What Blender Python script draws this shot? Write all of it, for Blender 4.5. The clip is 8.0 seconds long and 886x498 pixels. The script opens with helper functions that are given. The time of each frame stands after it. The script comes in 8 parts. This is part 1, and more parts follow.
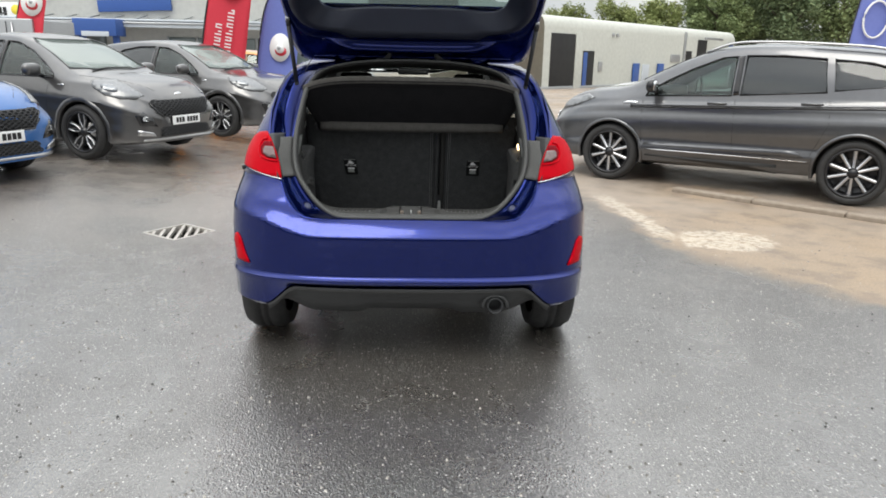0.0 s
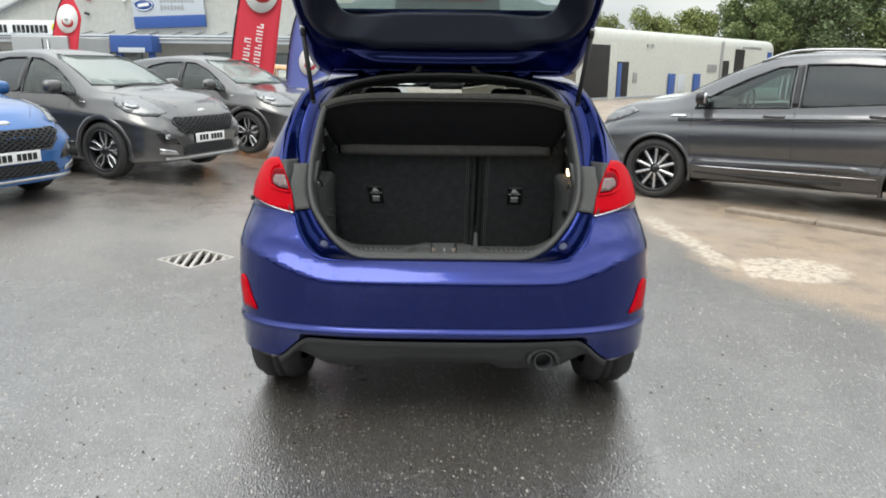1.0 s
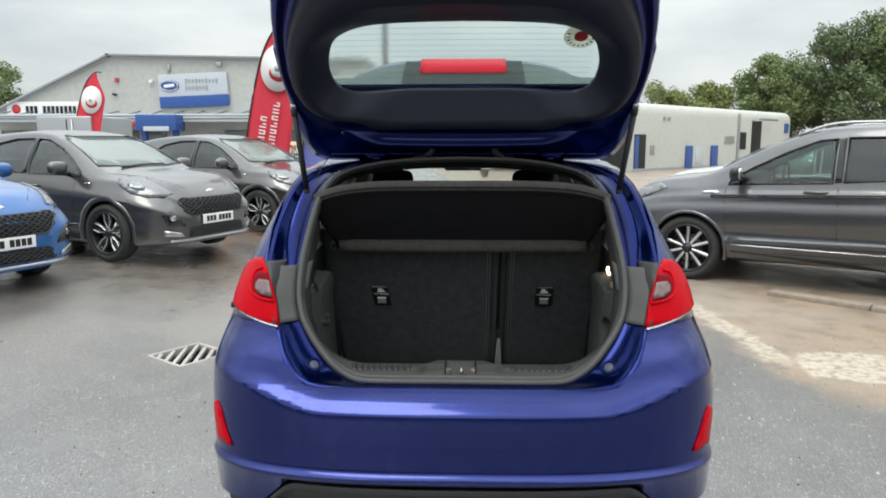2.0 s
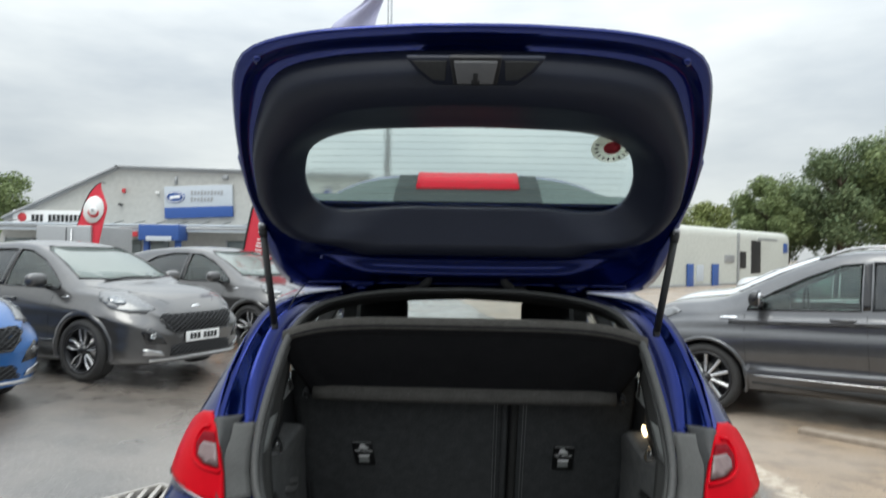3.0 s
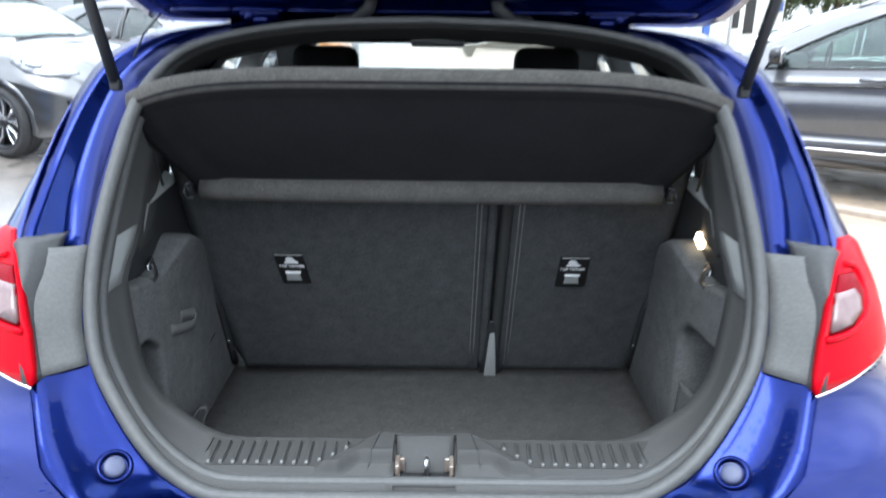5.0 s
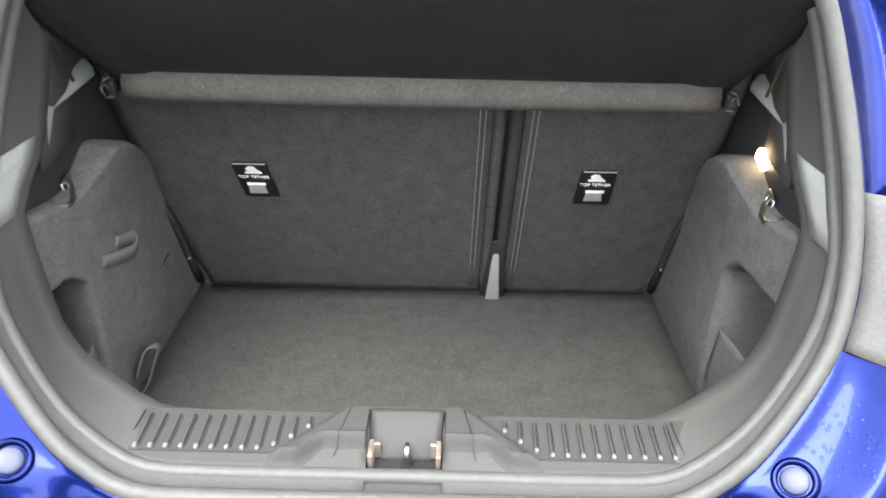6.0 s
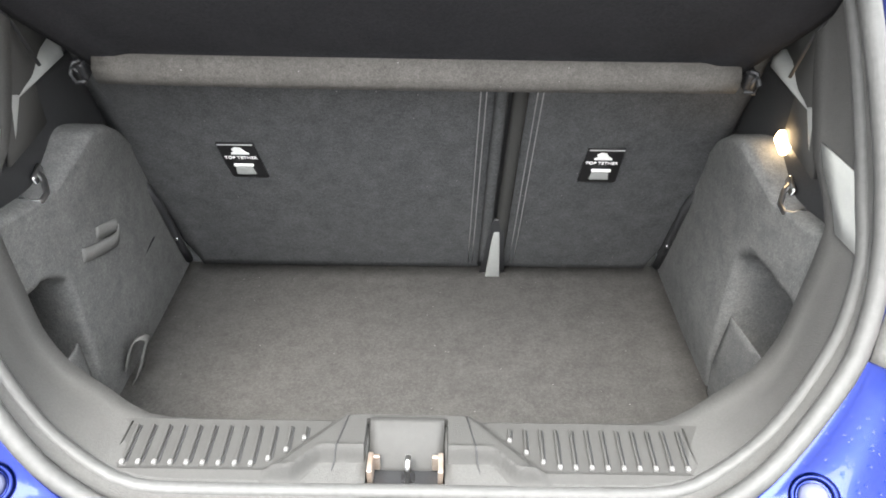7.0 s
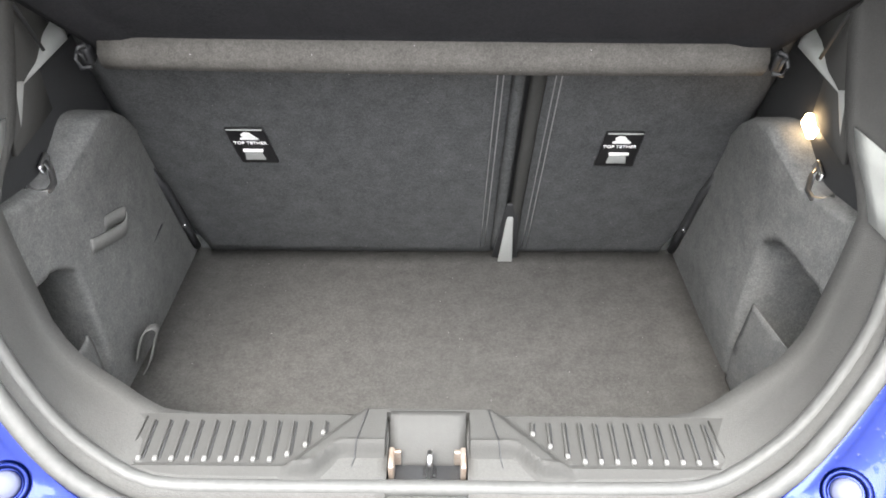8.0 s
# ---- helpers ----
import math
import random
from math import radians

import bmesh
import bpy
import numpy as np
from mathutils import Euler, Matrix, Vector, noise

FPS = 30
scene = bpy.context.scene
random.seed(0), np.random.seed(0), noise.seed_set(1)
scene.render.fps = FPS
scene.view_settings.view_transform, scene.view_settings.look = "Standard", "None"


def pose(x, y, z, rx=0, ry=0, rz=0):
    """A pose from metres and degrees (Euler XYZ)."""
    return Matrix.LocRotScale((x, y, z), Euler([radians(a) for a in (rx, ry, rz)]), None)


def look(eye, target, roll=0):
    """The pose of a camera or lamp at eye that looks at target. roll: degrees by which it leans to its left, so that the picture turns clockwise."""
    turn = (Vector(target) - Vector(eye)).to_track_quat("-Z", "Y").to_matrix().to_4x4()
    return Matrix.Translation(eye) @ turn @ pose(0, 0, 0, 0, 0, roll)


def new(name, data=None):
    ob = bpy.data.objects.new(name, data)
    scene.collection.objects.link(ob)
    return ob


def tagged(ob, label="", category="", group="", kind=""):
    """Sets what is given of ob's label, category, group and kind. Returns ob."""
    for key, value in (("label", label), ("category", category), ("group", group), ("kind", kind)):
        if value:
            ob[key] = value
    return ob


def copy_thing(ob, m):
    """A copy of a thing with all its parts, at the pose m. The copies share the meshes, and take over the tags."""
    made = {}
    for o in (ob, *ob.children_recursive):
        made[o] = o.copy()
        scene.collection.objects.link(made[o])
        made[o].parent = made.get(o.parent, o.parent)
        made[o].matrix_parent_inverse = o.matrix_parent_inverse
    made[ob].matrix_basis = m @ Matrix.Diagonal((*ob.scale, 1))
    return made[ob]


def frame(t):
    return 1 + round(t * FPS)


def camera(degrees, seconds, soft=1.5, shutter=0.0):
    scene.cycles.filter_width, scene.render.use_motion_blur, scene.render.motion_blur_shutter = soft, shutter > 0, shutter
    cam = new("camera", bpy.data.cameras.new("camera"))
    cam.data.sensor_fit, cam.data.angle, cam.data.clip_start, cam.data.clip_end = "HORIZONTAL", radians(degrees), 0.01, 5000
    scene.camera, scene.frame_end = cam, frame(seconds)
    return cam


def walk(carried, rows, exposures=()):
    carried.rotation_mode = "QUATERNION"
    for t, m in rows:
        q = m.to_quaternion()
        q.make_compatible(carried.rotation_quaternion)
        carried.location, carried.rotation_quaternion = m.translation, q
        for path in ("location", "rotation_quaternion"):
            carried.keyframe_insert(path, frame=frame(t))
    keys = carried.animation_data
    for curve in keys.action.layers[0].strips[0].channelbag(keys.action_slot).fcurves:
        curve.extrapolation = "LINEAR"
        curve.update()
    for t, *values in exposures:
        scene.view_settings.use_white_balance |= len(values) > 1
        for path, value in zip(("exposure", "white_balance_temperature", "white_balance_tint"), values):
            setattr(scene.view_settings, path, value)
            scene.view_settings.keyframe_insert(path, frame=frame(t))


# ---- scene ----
cam = camera(64.6, 8.0, soft=1.7, shutter=0.4)
PATH = [
    (0, (0.02, -3.04, 1.478), (0.102, -1.114, 0.945), 1.2),
    (0.5, (0.059, -2.8, 1.479), (0.081, -0.871, 0.952), 0.4),
    (1, (0.008, -2.529, 1.478), (0.001, -0.593, 0.976), 0.6),
    (1.5, (-0.018, -2.279, 1.498), (-0.027, -0.315, 1.117), 0.0),
    (1.7, (0.004, -2.158, 1.506), (-0.028, -0.189, 1.16), -0.2),
    (2.8, (0.017, -1.623, 1.535), (-0.079, 0.373, 1.452), 0.6),
    (3, (0.002, -1.52, 1.555), (-0.063, 0.479, 1.572), 0.9),
    (3.5, (-0.012, -1.314, 1.563), (-0.022, 0.682, 1.681), 1.4),
    (4, (0.03, -1.06, 1.539), (0.004, 0.938, 1.623), -0.3),
    (4.2, (0.052, -0.977, 1.537), (0.001, 1.022, 1.502), -1.2),
    (4.5, (0.047, -0.885, 1.504), (0.045, 1.092, 1.2), -0.8),
    (5, (0.024, -0.709, 1.456), (0.029, 1.189, 0.826), 0.7),
    (5.2, (0.003, -0.623, 1.449), (0.002, 1.241, 0.724), 1.2),
    (6.3, (0.066, -0.351, 1.439), (0.056, 1.362, 0.407), 1.2),
    (6.5, (0.069, -0.331, 1.447), (0.069, 1.362, 0.382), 1.5),
    (7, (0.041, -0.298, 1.475), (0.048, 1.364, 0.362), 1.0),
    (7.5, (0.024, -0.279, 1.477), (0.032, 1.363, 0.335), 0.8),
    (8, (0.014, -0.267, 1.474), (0.021, 1.359, 0.308), 0.7),
]
walk(cam, [(t, look(eye, target, roll)) for t, eye, target, roll in PATH],
     exposures=[(0.0, 0.45, 6800, 7), (1.0, 0.47, 6750, 5), (1.7, 0.44, 6650, 4), (2.8, 0.34, 6600, 4), (3.0, 0.3, 6500, 4), (3.5, -0.1, 5750, 5), (4.0, 0.18, 6000, 6), (4.5, 0.48, 6300, 8),
                (5.0, 1.8, 5900, 6), (5.2, 2.0, 6100, 7), (6.3, 2.92, 6850, 9), (8.0, 3.12, 6900, 10)])

# ---- light ----
world = bpy.data.worlds.new("overcast_sky")
scene.world = world
world.use_nodes = True
wn, wl = world.node_tree.nodes, world.node_tree.links
wn.clear()
w_out = wn.new("ShaderNodeOutputWorld")
w_bg = wn.new("ShaderNodeBackground")
w_sky = wn.new("ShaderNodeTexSky")
w_sky.sky_type = "NISHITA"
w_sky.sun_disc = False
w_sky.sun_elevation, w_sky.sun_rotation = radians(50), radians(200)
w_co = wn.new("ShaderNodeTexCoord")
w_map = wn.new("ShaderNodeMapping")
w_map.inputs["Scale"].default_value = (1.0, 1.0, 3.2)
w_noise = wn.new("ShaderNodeTexNoise")
w_noise.inputs["Scale"].default_value, w_noise.inputs["Detail"].default_value = 2.3, 6.0
w_ramp = wn.new("ShaderNodeValToRGB")
w_ramp.color_ramp.elements[0].position, w_ramp.color_ramp.elements[1].position = 0.33, 0.66
w_ramp.color_ramp.elements[0].color = (0.52, 0.56, 0.63, 1)
w_ramp.color_ramp.elements[1].color = (0.93, 0.94, 0.96, 1)
w_scale = wn.new("ShaderNodeVectorMath")
w_scale.operation = "SCALE"
w_scale.inputs["Scale"].default_value = 0.10
w_mix = wn.new("ShaderNodeMix")
w_mix.data_type = "RGBA"
w_mix.inputs["Factor"].default_value = 0.90
wl.new(w_co.outputs["Generated"], w_map.inputs["Vector"])
wl.new(w_map.outputs["Vector"], w_noise.inputs["Vector"])
wl.new(w_noise.outputs["Fac"], w_ramp.inputs["Fac"])
wl.new(w_sky.outputs["Color"], w_scale.inputs[0])
wl.new(w_scale.outputs["Vector"], w_mix.inputs["A"])
wl.new(w_ramp.outputs["Color"], w_mix.inputs["B"])
wl.new(w_mix.outputs["Result"], w_bg.inputs["Color"])
wl.new(w_bg.outputs["Background"], w_out.inputs["Surface"])
# an overcast sky is several times as bright overhead as at the horizon
w_sep = wn.new("ShaderNodeSeparateXYZ")
w_up = wn.new("ShaderNodeMapRange")
w_up.inputs["From Min"].default_value, w_up.inputs["From Max"].default_value = 0.0, 1.0
w_up.inputs["To Min"].default_value, w_up.inputs["To Max"].default_value = 0.74, 3.45
wl.new(w_co.outputs["Generated"], w_sep.inputs["Vector"])
w_sq = wn.new("ShaderNodeMath")
w_sq.operation = "POWER"
w_sq.inputs[1].default_value = 1.75
w_sq.use_clamp = True
w_pos = wn.new("ShaderNodeMath")
w_pos.operation = "MAXIMUM"
w_pos.inputs[1].default_value = 0.0
wl.new(w_sep.outputs["Z"], w_pos.inputs[0])
wl.new(w_pos.outputs["Value"], w_sq.inputs[0])
wl.new(w_sq.outputs["Value"], w_up.inputs["Value"])
wl.new(w_up.outputs["Result"], w_bg.inputs["Strength"])

sun = new("sun", bpy.data.lights.new("sun", "SUN"))
sun.data.energy, sun.data.angle, sun.data.color = 0.8, radians(25), (1.0, 0.97, 0.93)
sun.matrix_world = look((-4, -9, 16), (0, 0, 0))


# ---- mesh helpers ----
def part(name, bm, material, parent=None, label="", smooth=True, matrix=None):
    """Links a bmesh as one mesh object under a thing or a part."""
    data = bpy.data.meshes.new(name)
    bmesh.ops.recalc_face_normals(bm, faces=bm.faces[:])
    bm.to_mesh(data)
    bm.free()
    for m in (material if isinstance(material, (list, tuple)) else [material]):
        data.materials.append(m)
    for poly in data.polygons:
        poly.use_smooth = smooth
    ob = new(name, data)
    if matrix is not None:
        ob.matrix_basis = matrix
    if parent is not None:
        ob.parent = parent
    if label:
        ob["label"] = label
    return ob


def sharp(ob, angle=35):
    """Keeps edges steeper than the angle hard in the shading."""
    ob.data.set_sharp_from_angle(angle=radians(angle))
    return ob


def thing(name, label, category, m=None, group="", kind=""):
    ob = new(name)
    ob.empty_display_size = 0.1
    if m is not None:
        ob.matrix_basis = m
    return tagged(ob, label, category, group, kind)


def sheet(rows, bm=None, closed=False, flip=False, slot=0):
    """A surface through rows of points, all rows of one length."""
    bm = bm or bmesh.new()
    vs = [[bm.verts.new(p) for p in row] for row in rows]
    for a, b in zip(vs[:-1], vs[1:]):
        n = len(a)
        for i in range(n if closed else n - 1):
            j = (i + 1) % n
            quad = [a[i], a[j], b[j], b[i]]
            if len({tuple(round(c, 6) for c in v.co) for v in quad}) < 3:
                continue
            f = bm.faces.new(quad[::-1] if flip else quad)
            f.material_index = slot
    return bm


def thick(bm, d):
    """Gives an open sheet a thickness."""
    bmesh.ops.remove_doubles(bm, verts=bm.verts[:], dist=1e-5)
    bmesh.ops.recalc_face_normals(bm, faces=bm.faces[:])
    bmesh.ops.solidify(bm, geom=bm.faces[:], thickness=d)
    return bm


def lined(bm, d):
    """Gives an open sheet a thickness along its normals."""
    bmesh.ops.remove_doubles(bm, verts=bm.verts[:], dist=1e-5)
    bmesh.ops.recalc_face_normals(bm, faces=bm.faces[:])
    bm.normal_update()
    top = bmesh.ops.extrude_face_region(bm, geom=bm.faces[:])
    for v, n in [(v, v.normal.copy()) for v in top["geom"] if isinstance(v, bmesh.types.BMVert)]:
        v.co -= n * d
    return bm


def backed(bm, way):
    """Gives an open sheet a thickness along one direction."""
    bmesh.ops.remove_doubles(bm, verts=bm.verts[:], dist=1e-5)
    top = bmesh.ops.extrude_face_region(bm, geom=bm.faces[:])
    bmesh.ops.translate(bm, vec=way, verts=[v for v in top["geom"] if isinstance(v, bmesh.types.BMVert)])
    return bm


def box(size, at=(0, 0, 0), rot=(0, 0, 0), bevel=0.0, bm=None, seg=2):
    """A box with rounded edges, size and place in metres, turn in degrees."""
    own = bmesh.new()
    bmesh.ops.create_cube(own, size=1.0, matrix=Matrix.Diagonal((*size, 1)))
    if bevel:
        bmesh.ops.bevel(own, geom=own.edges[:] , offset=bevel, segments=seg, profile=0.6, affect="EDGES")
    bmesh.ops.transform(own, matrix=pose(*at, *rot), verts=own.verts[:])
    return join(bm, own)


def join(bm, own):
    if bm is None:
        return own
    data = bpy.data.meshes.new("tmp")
    own.to_mesh(data)
    own.free()
    bm.from_mesh(data)
    bpy.data.meshes.remove(data)
    return bm


def tube(path, r, n=8, closed=False, bm=None, flat=1.0):
    """A round bar along a path; flat squeezes it across."""
    path = [Vector(p) for p in path]
    rows = []
    for i, p in enumerate(path):
        a = path[i - 1] if (i > 0 or closed) else p
        b = path[(i + 1) % len(path)] if (i < len(path) - 1 or closed) else p
        d = (b - a).normalized()
        side = d.cross(Vector((0, 0, 1)))
        if side.length < 0.05:
            side = d.cross(Vector((1, 0, 0)))
        side.normalize()
        up = side.cross(d)
        rad = r[i] if isinstance(r, (list, tuple)) else r
        rows.append([p + side * rad * math.cos(2 * math.pi * k / n) + up * rad * flat * math.sin(2 * math.pi * k / n) for k in range(n)])
    if closed:
        rows.append(rows[0])
    out = sheet(rows, closed=True)
    if closed:
        bmesh.ops.remove_doubles(out, verts=out.verts[:], dist=1e-6)
    else:
        bmesh.ops.holes_fill(out, edges=[e for e in out.edges if e.is_boundary])
    return join(bm, out)


def lathe(profile, n=32, bm=None, m=None):
    """Turns a profile of (radius, along) about the local y axis."""
    rows = [[(r * math.cos(2 * math.pi * k / n), y, r * math.sin(2 * math.pi * k / n)) for k in range(n)] for r, y in profile]
    out = sheet(rows, closed=True)
    if m is not None:
        bmesh.ops.transform(out, matrix=m, verts=out.verts[:])
    return join(bm, out)


def curve(points, n):
    """A smooth line through points (any number of columns), n samples."""
    p = np.array(points, float)
    d = np.r_[0, np.cumsum(np.sqrt(((p[1:] - p[:-1]) ** 2).sum(1)) ** 0.5)]
    t = np.linspace(0, d[-1], n)
    m = np.zeros_like(p)
    m[1:-1] = (p[2:] - p[:-2]) / (d[2:] - d[:-2])[:, None]
    m[0], m[-1] = (p[1] - p[0]) / (d[1] - d[0]), (p[-1] - p[-2]) / (d[-1] - d[-2])
    i = np.clip(np.searchsorted(d, t, "right") - 1, 0, len(d) - 2)
    h = (d[i + 1] - d[i])[:, None]
    s = ((t - d[i]) / (d[i + 1] - d[i]))[:, None]
    return (2 * s**3 - 3 * s**2 + 1) * p[i] + (s**3 - 2 * s**2 + s) * h * m[i] + (3 * s**2 - 2 * s**3) * p[i + 1] + (s**3 - s**2) * h * m[i + 1]


def smooth(a, b, x):
    t = min(max((x - a) / (b - a), 0), 1)
    return t * t * (3 - 2 * t)


def ease(table, x):
    """Smooth value at x of a table of (x, value) without overshoot."""
    xs = [a for a, _ in table]
    ys = [b for _, b in table]
    x = min(max(x, xs[0]), xs[-1])
    k = max(i for i in range(len(xs) - 1) if xs[i] <= x) if x > xs[0] else 0
    s = [(ys[i + 1] - ys[i]) / (xs[i + 1] - xs[i]) for i in range(len(xs) - 1)]
    m = [s[0]] + [0 if s[i] * s[i + 1] <= 0 else 2 * s[i] * s[i + 1] / (s[i] + s[i + 1]) for i in range(len(s) - 1)] + [s[-1]]
    h = xs[k + 1] - xs[k]
    t = (x - xs[k]) / h
    return (2 * t**3 - 3 * t**2 + 1) * ys[k] + (t**3 - 2 * t**2 + t) * h * m[k] + (3 * t**2 - 2 * t**3) * ys[k + 1] + (t**3 - t**2) * h * m[k + 1]


def outline_mesh(points, step=0.0):
    """A flat filled outline in the xy plane, cut into cells of the step."""
    bm = bmesh.new()
    bm.faces.new([bm.verts.new((x, y, 0)) for x, y in points])
    bmesh.ops.triangulate(bm, faces=bm.faces[:])
    if step:
        for axis in (0, 1):
            lo = min(v.co[axis] for v in bm.verts)
            hi = max(v.co[axis] for v in bm.verts)
            for k in range(1, int((hi - lo) / step) + 1):
                n = Vector((1, 0, 0)) if axis == 0 else Vector((0, 1, 0))
                bmesh.ops.bisect_plane(bm, geom=bm.verts[:] + bm.edges[:] + bm.faces[:], dist=1e-5, plane_co=n * (lo + k * step), plane_no=n)
    return bm


def slab(points, depth, m=None, bevel=0.0):
    """A plate with the outline in its local xy plane and the depth along z."""
    bm = bmesh.new()
    f = bm.faces.new([bm.verts.new((x, y, 0)) for x, y in points])
    top = bmesh.ops.extrude_face_region(bm, geom=[f])
    bmesh.ops.translate(bm, vec=(0, 0, depth), verts=[v for v in top["geom"] if isinstance(v, bmesh.types.BMVert)])
    if bevel:
        bmesh.ops.bevel(bm, geom=bm.edges[:], offset=bevel, segments=2, profile=0.6, affect="EDGES", clamp_overlap=True)
    if m is not None:
        bmesh.ops.transform(bm, matrix=m, verts=bm.verts[:])
    return bm


def rounded(w, h, r, n=5):
    """The outline of a rounded rectangle about the origin."""
    pts = []
    for cx, cy, a in ((w / 2 - r, h / 2 - r, 0), (-w / 2 + r, h / 2 - r, 90), (-w / 2 + r, -h / 2 + r, 180), (w / 2 - r, -h / 2 + r, 270)):
        for k in range(n):
            t = radians(a + 90 * k / (n - 1))
            pts.append((cx + r * math.cos(t), cy + r * math.sin(t)))
    return pts


def volume(data):
    bm = bmesh.new()
    bm.from_mesh(data)
    v = bm.calc_volume(signed=True)
    bm.free()
    return v


def carve(ob, cutters):
    """Cuts solids out of ob for good, one after the other."""
    for c in cutters:
        before = volume(ob.data)
        for solver in ("EXACT", "FAST"):
            mod = ob.modifiers.new("cut", "BOOLEAN")
            mod.object, mod.operation, mod.solver = c, "DIFFERENCE", solver
            bpy.context.view_layer.update()
            data = bpy.data.meshes.new_from_object(ob.evaluated_get(bpy.context.evaluated_depsgraph_get()))
            ob.modifiers.clear()
            after = volume(data)
            if 0.25 * before < after < before * 1.001:
                break
        old = ob.data
        name = old.name
        ob.data = data
        bpy.data.meshes.remove(old)
        data.name = name
        d = c.data
        bpy.data.objects.remove(c)
        bpy.data.meshes.remove(d)


# ---- materials ----
def material(name, colour, rough=0.5, metal=0.0, grain=None, bump=None, coat=0.0, spec=0.5, transmission=0.0, ior=1.45, emit=None):
    """grain: (scale, amount, colour2) fine change of colour; bump: (scale, strength)."""
    m = bpy.data.materials.new(name)
    m.use_nodes = True
    nodes, links = m.node_tree.nodes, m.node_tree.links
    b = nodes["Principled BSDF"]
    b.inputs["Base Color"].default_value = (*colour, 1)
    b.inputs["Roughness"].default_value, b.inputs["Metallic"].default_value = rough, metal
    b.inputs["Specular IOR Level"].default_value = spec
    b.inputs["Coat Weight"].default_value, b.inputs["Coat Roughness"].default_value = coat, 0.04
    b.inputs["Transmission Weight"].default_value, b.inputs["IOR"].default_value = transmission, ior
    if emit:
        b.inputs["Emission Color"].default_value, b.inputs["Emission Strength"].default_value = (*emit[0], 1), emit[1]
    co = nodes.new("ShaderNodeTexCoord")
    if grain:
        n1 = nodes.new("ShaderNodeTexNoise")
        n1.inputs["Scale"].default_value, n1.inputs["Detail"].default_value = grain[0], 6
        n2 = nodes.new("ShaderNodeTexNoise")
        n2.inputs["Scale"].default_value, n2.inputs["Detail"].default_value = grain[0] / 14, 3
        add = nodes.new("ShaderNodeMath")
        add.operation = "MULTIPLY_ADD"
        add.inputs[1].default_value = 1.0
        n2w = nodes.new("ShaderNodeMath")
        n2w.operation = "MULTIPLY"
        n2w.inputs[1].default_value = 0.4
        ramp = nodes.new("ShaderNodeMapRange")
        ramp.inputs["From Min"].default_value, ramp.inputs["From Max"].default_value = 0.5, 0.92
        ramp.inputs["To Max"].default_value = grain[1]
        mix = nodes.new("ShaderNodeMix")
        mix.data_type = "RGBA"
        mix.inputs["A"].default_value, mix.inputs["B"].default_value = (*colour, 1), (*grain[2], 1)
        links.new(co.outputs["Object"], n1.inputs["Vector"])
        links.new(co.outputs["Object"], n2.inputs["Vector"])
        links.new(n1.outputs["Fac"], add.inputs[0])
        links.new(n2.outputs["Fac"], n2w.inputs[0])
        links.new(n2w.outputs["Value"], add.inputs[2])
        links.new(add.outputs["Value"], ramp.inputs["Value"])
        links.new(ramp.outputs["Result"], mix.inputs["Factor"])
        links.new(mix.outputs["Result"], b.inputs["Base Color"])
    if bump:
        n3 = nodes.new("ShaderNodeTexNoise")
        n3.inputs["Scale"].default_value, n3.inputs["Detail"].default_value = bump[0], 4
        bn = nodes.new("ShaderNodeBump")
        bn.inputs["Strength"].default_value, bn.inputs["Distance"].default_value = bump[1], 0.002
        links.new(co.outputs["Object"], n3.inputs["Vector"])
        links.new(n3.outputs["Fac"], bn.inputs["Height"])
        links.new(bn.outputs["Normal"], b.inputs["Normal"])
    return m


def wet_paint(name, colour, flake, metal=0.35, rough=0.28, coat=1.0):
    """Car paint with clear coat, fine flake and scattered rain drops."""
    m = material(name, colour, rough, metal, grain=(160, 0.35, flake), coat=coat)
    nodes, links = m.node_tree.nodes, m.node_tree.links
    b = nodes["Principled BSDF"]
    co = next(n for n in nodes if n.type == "TEX_COORD")
    v = nodes.new("ShaderNodeTexVoronoi")
    v.inputs["Scale"].default_value = 95
    r = nodes.new("ShaderNodeMapRange")
    r.inputs["From Min"].default_value, r.inputs["From Max"].default_value = 0.12, 0.30
    r.inputs["To Min"].default_value, r.inputs["To Max"].default_value = 1, 0
    sel = nodes.new("ShaderNodeTexNoise")
    sel.inputs["Scale"].default_value = 14
    sel_r = nodes.new("ShaderNodeMapRange")
    sel_r.inputs["From Min"].default_value, sel_r.inputs["From Max"].default_value = 0.5, 0.62
    mul = nodes.new("ShaderNodeMath")
    mul.operation = "MULTIPLY"
    bn = nodes.new("ShaderNodeBump")
    bn.inputs["Strength"].default_value, bn.inputs["Distance"].default_value = 0.35, 0.0015
    links.new(co.outputs["Object"], v.inputs["Vector"])
    links.new(co.outputs["Object"], sel.inputs["Vector"])
    links.new(v.outputs["Distance"], r.inputs["Value"])
    links.new(sel.outputs["Fac"], sel_r.inputs["Value"])
    links.new(r.outputs["Result"], mul.inputs[0])
    links.new(sel_r.outputs["Result"], mul.inputs[1])
    links.new(mul.outputs["Value"], bn.inputs["Height"])
    links.new(bn.outputs["Normal"], b.inputs["Coat Normal"])
    return m


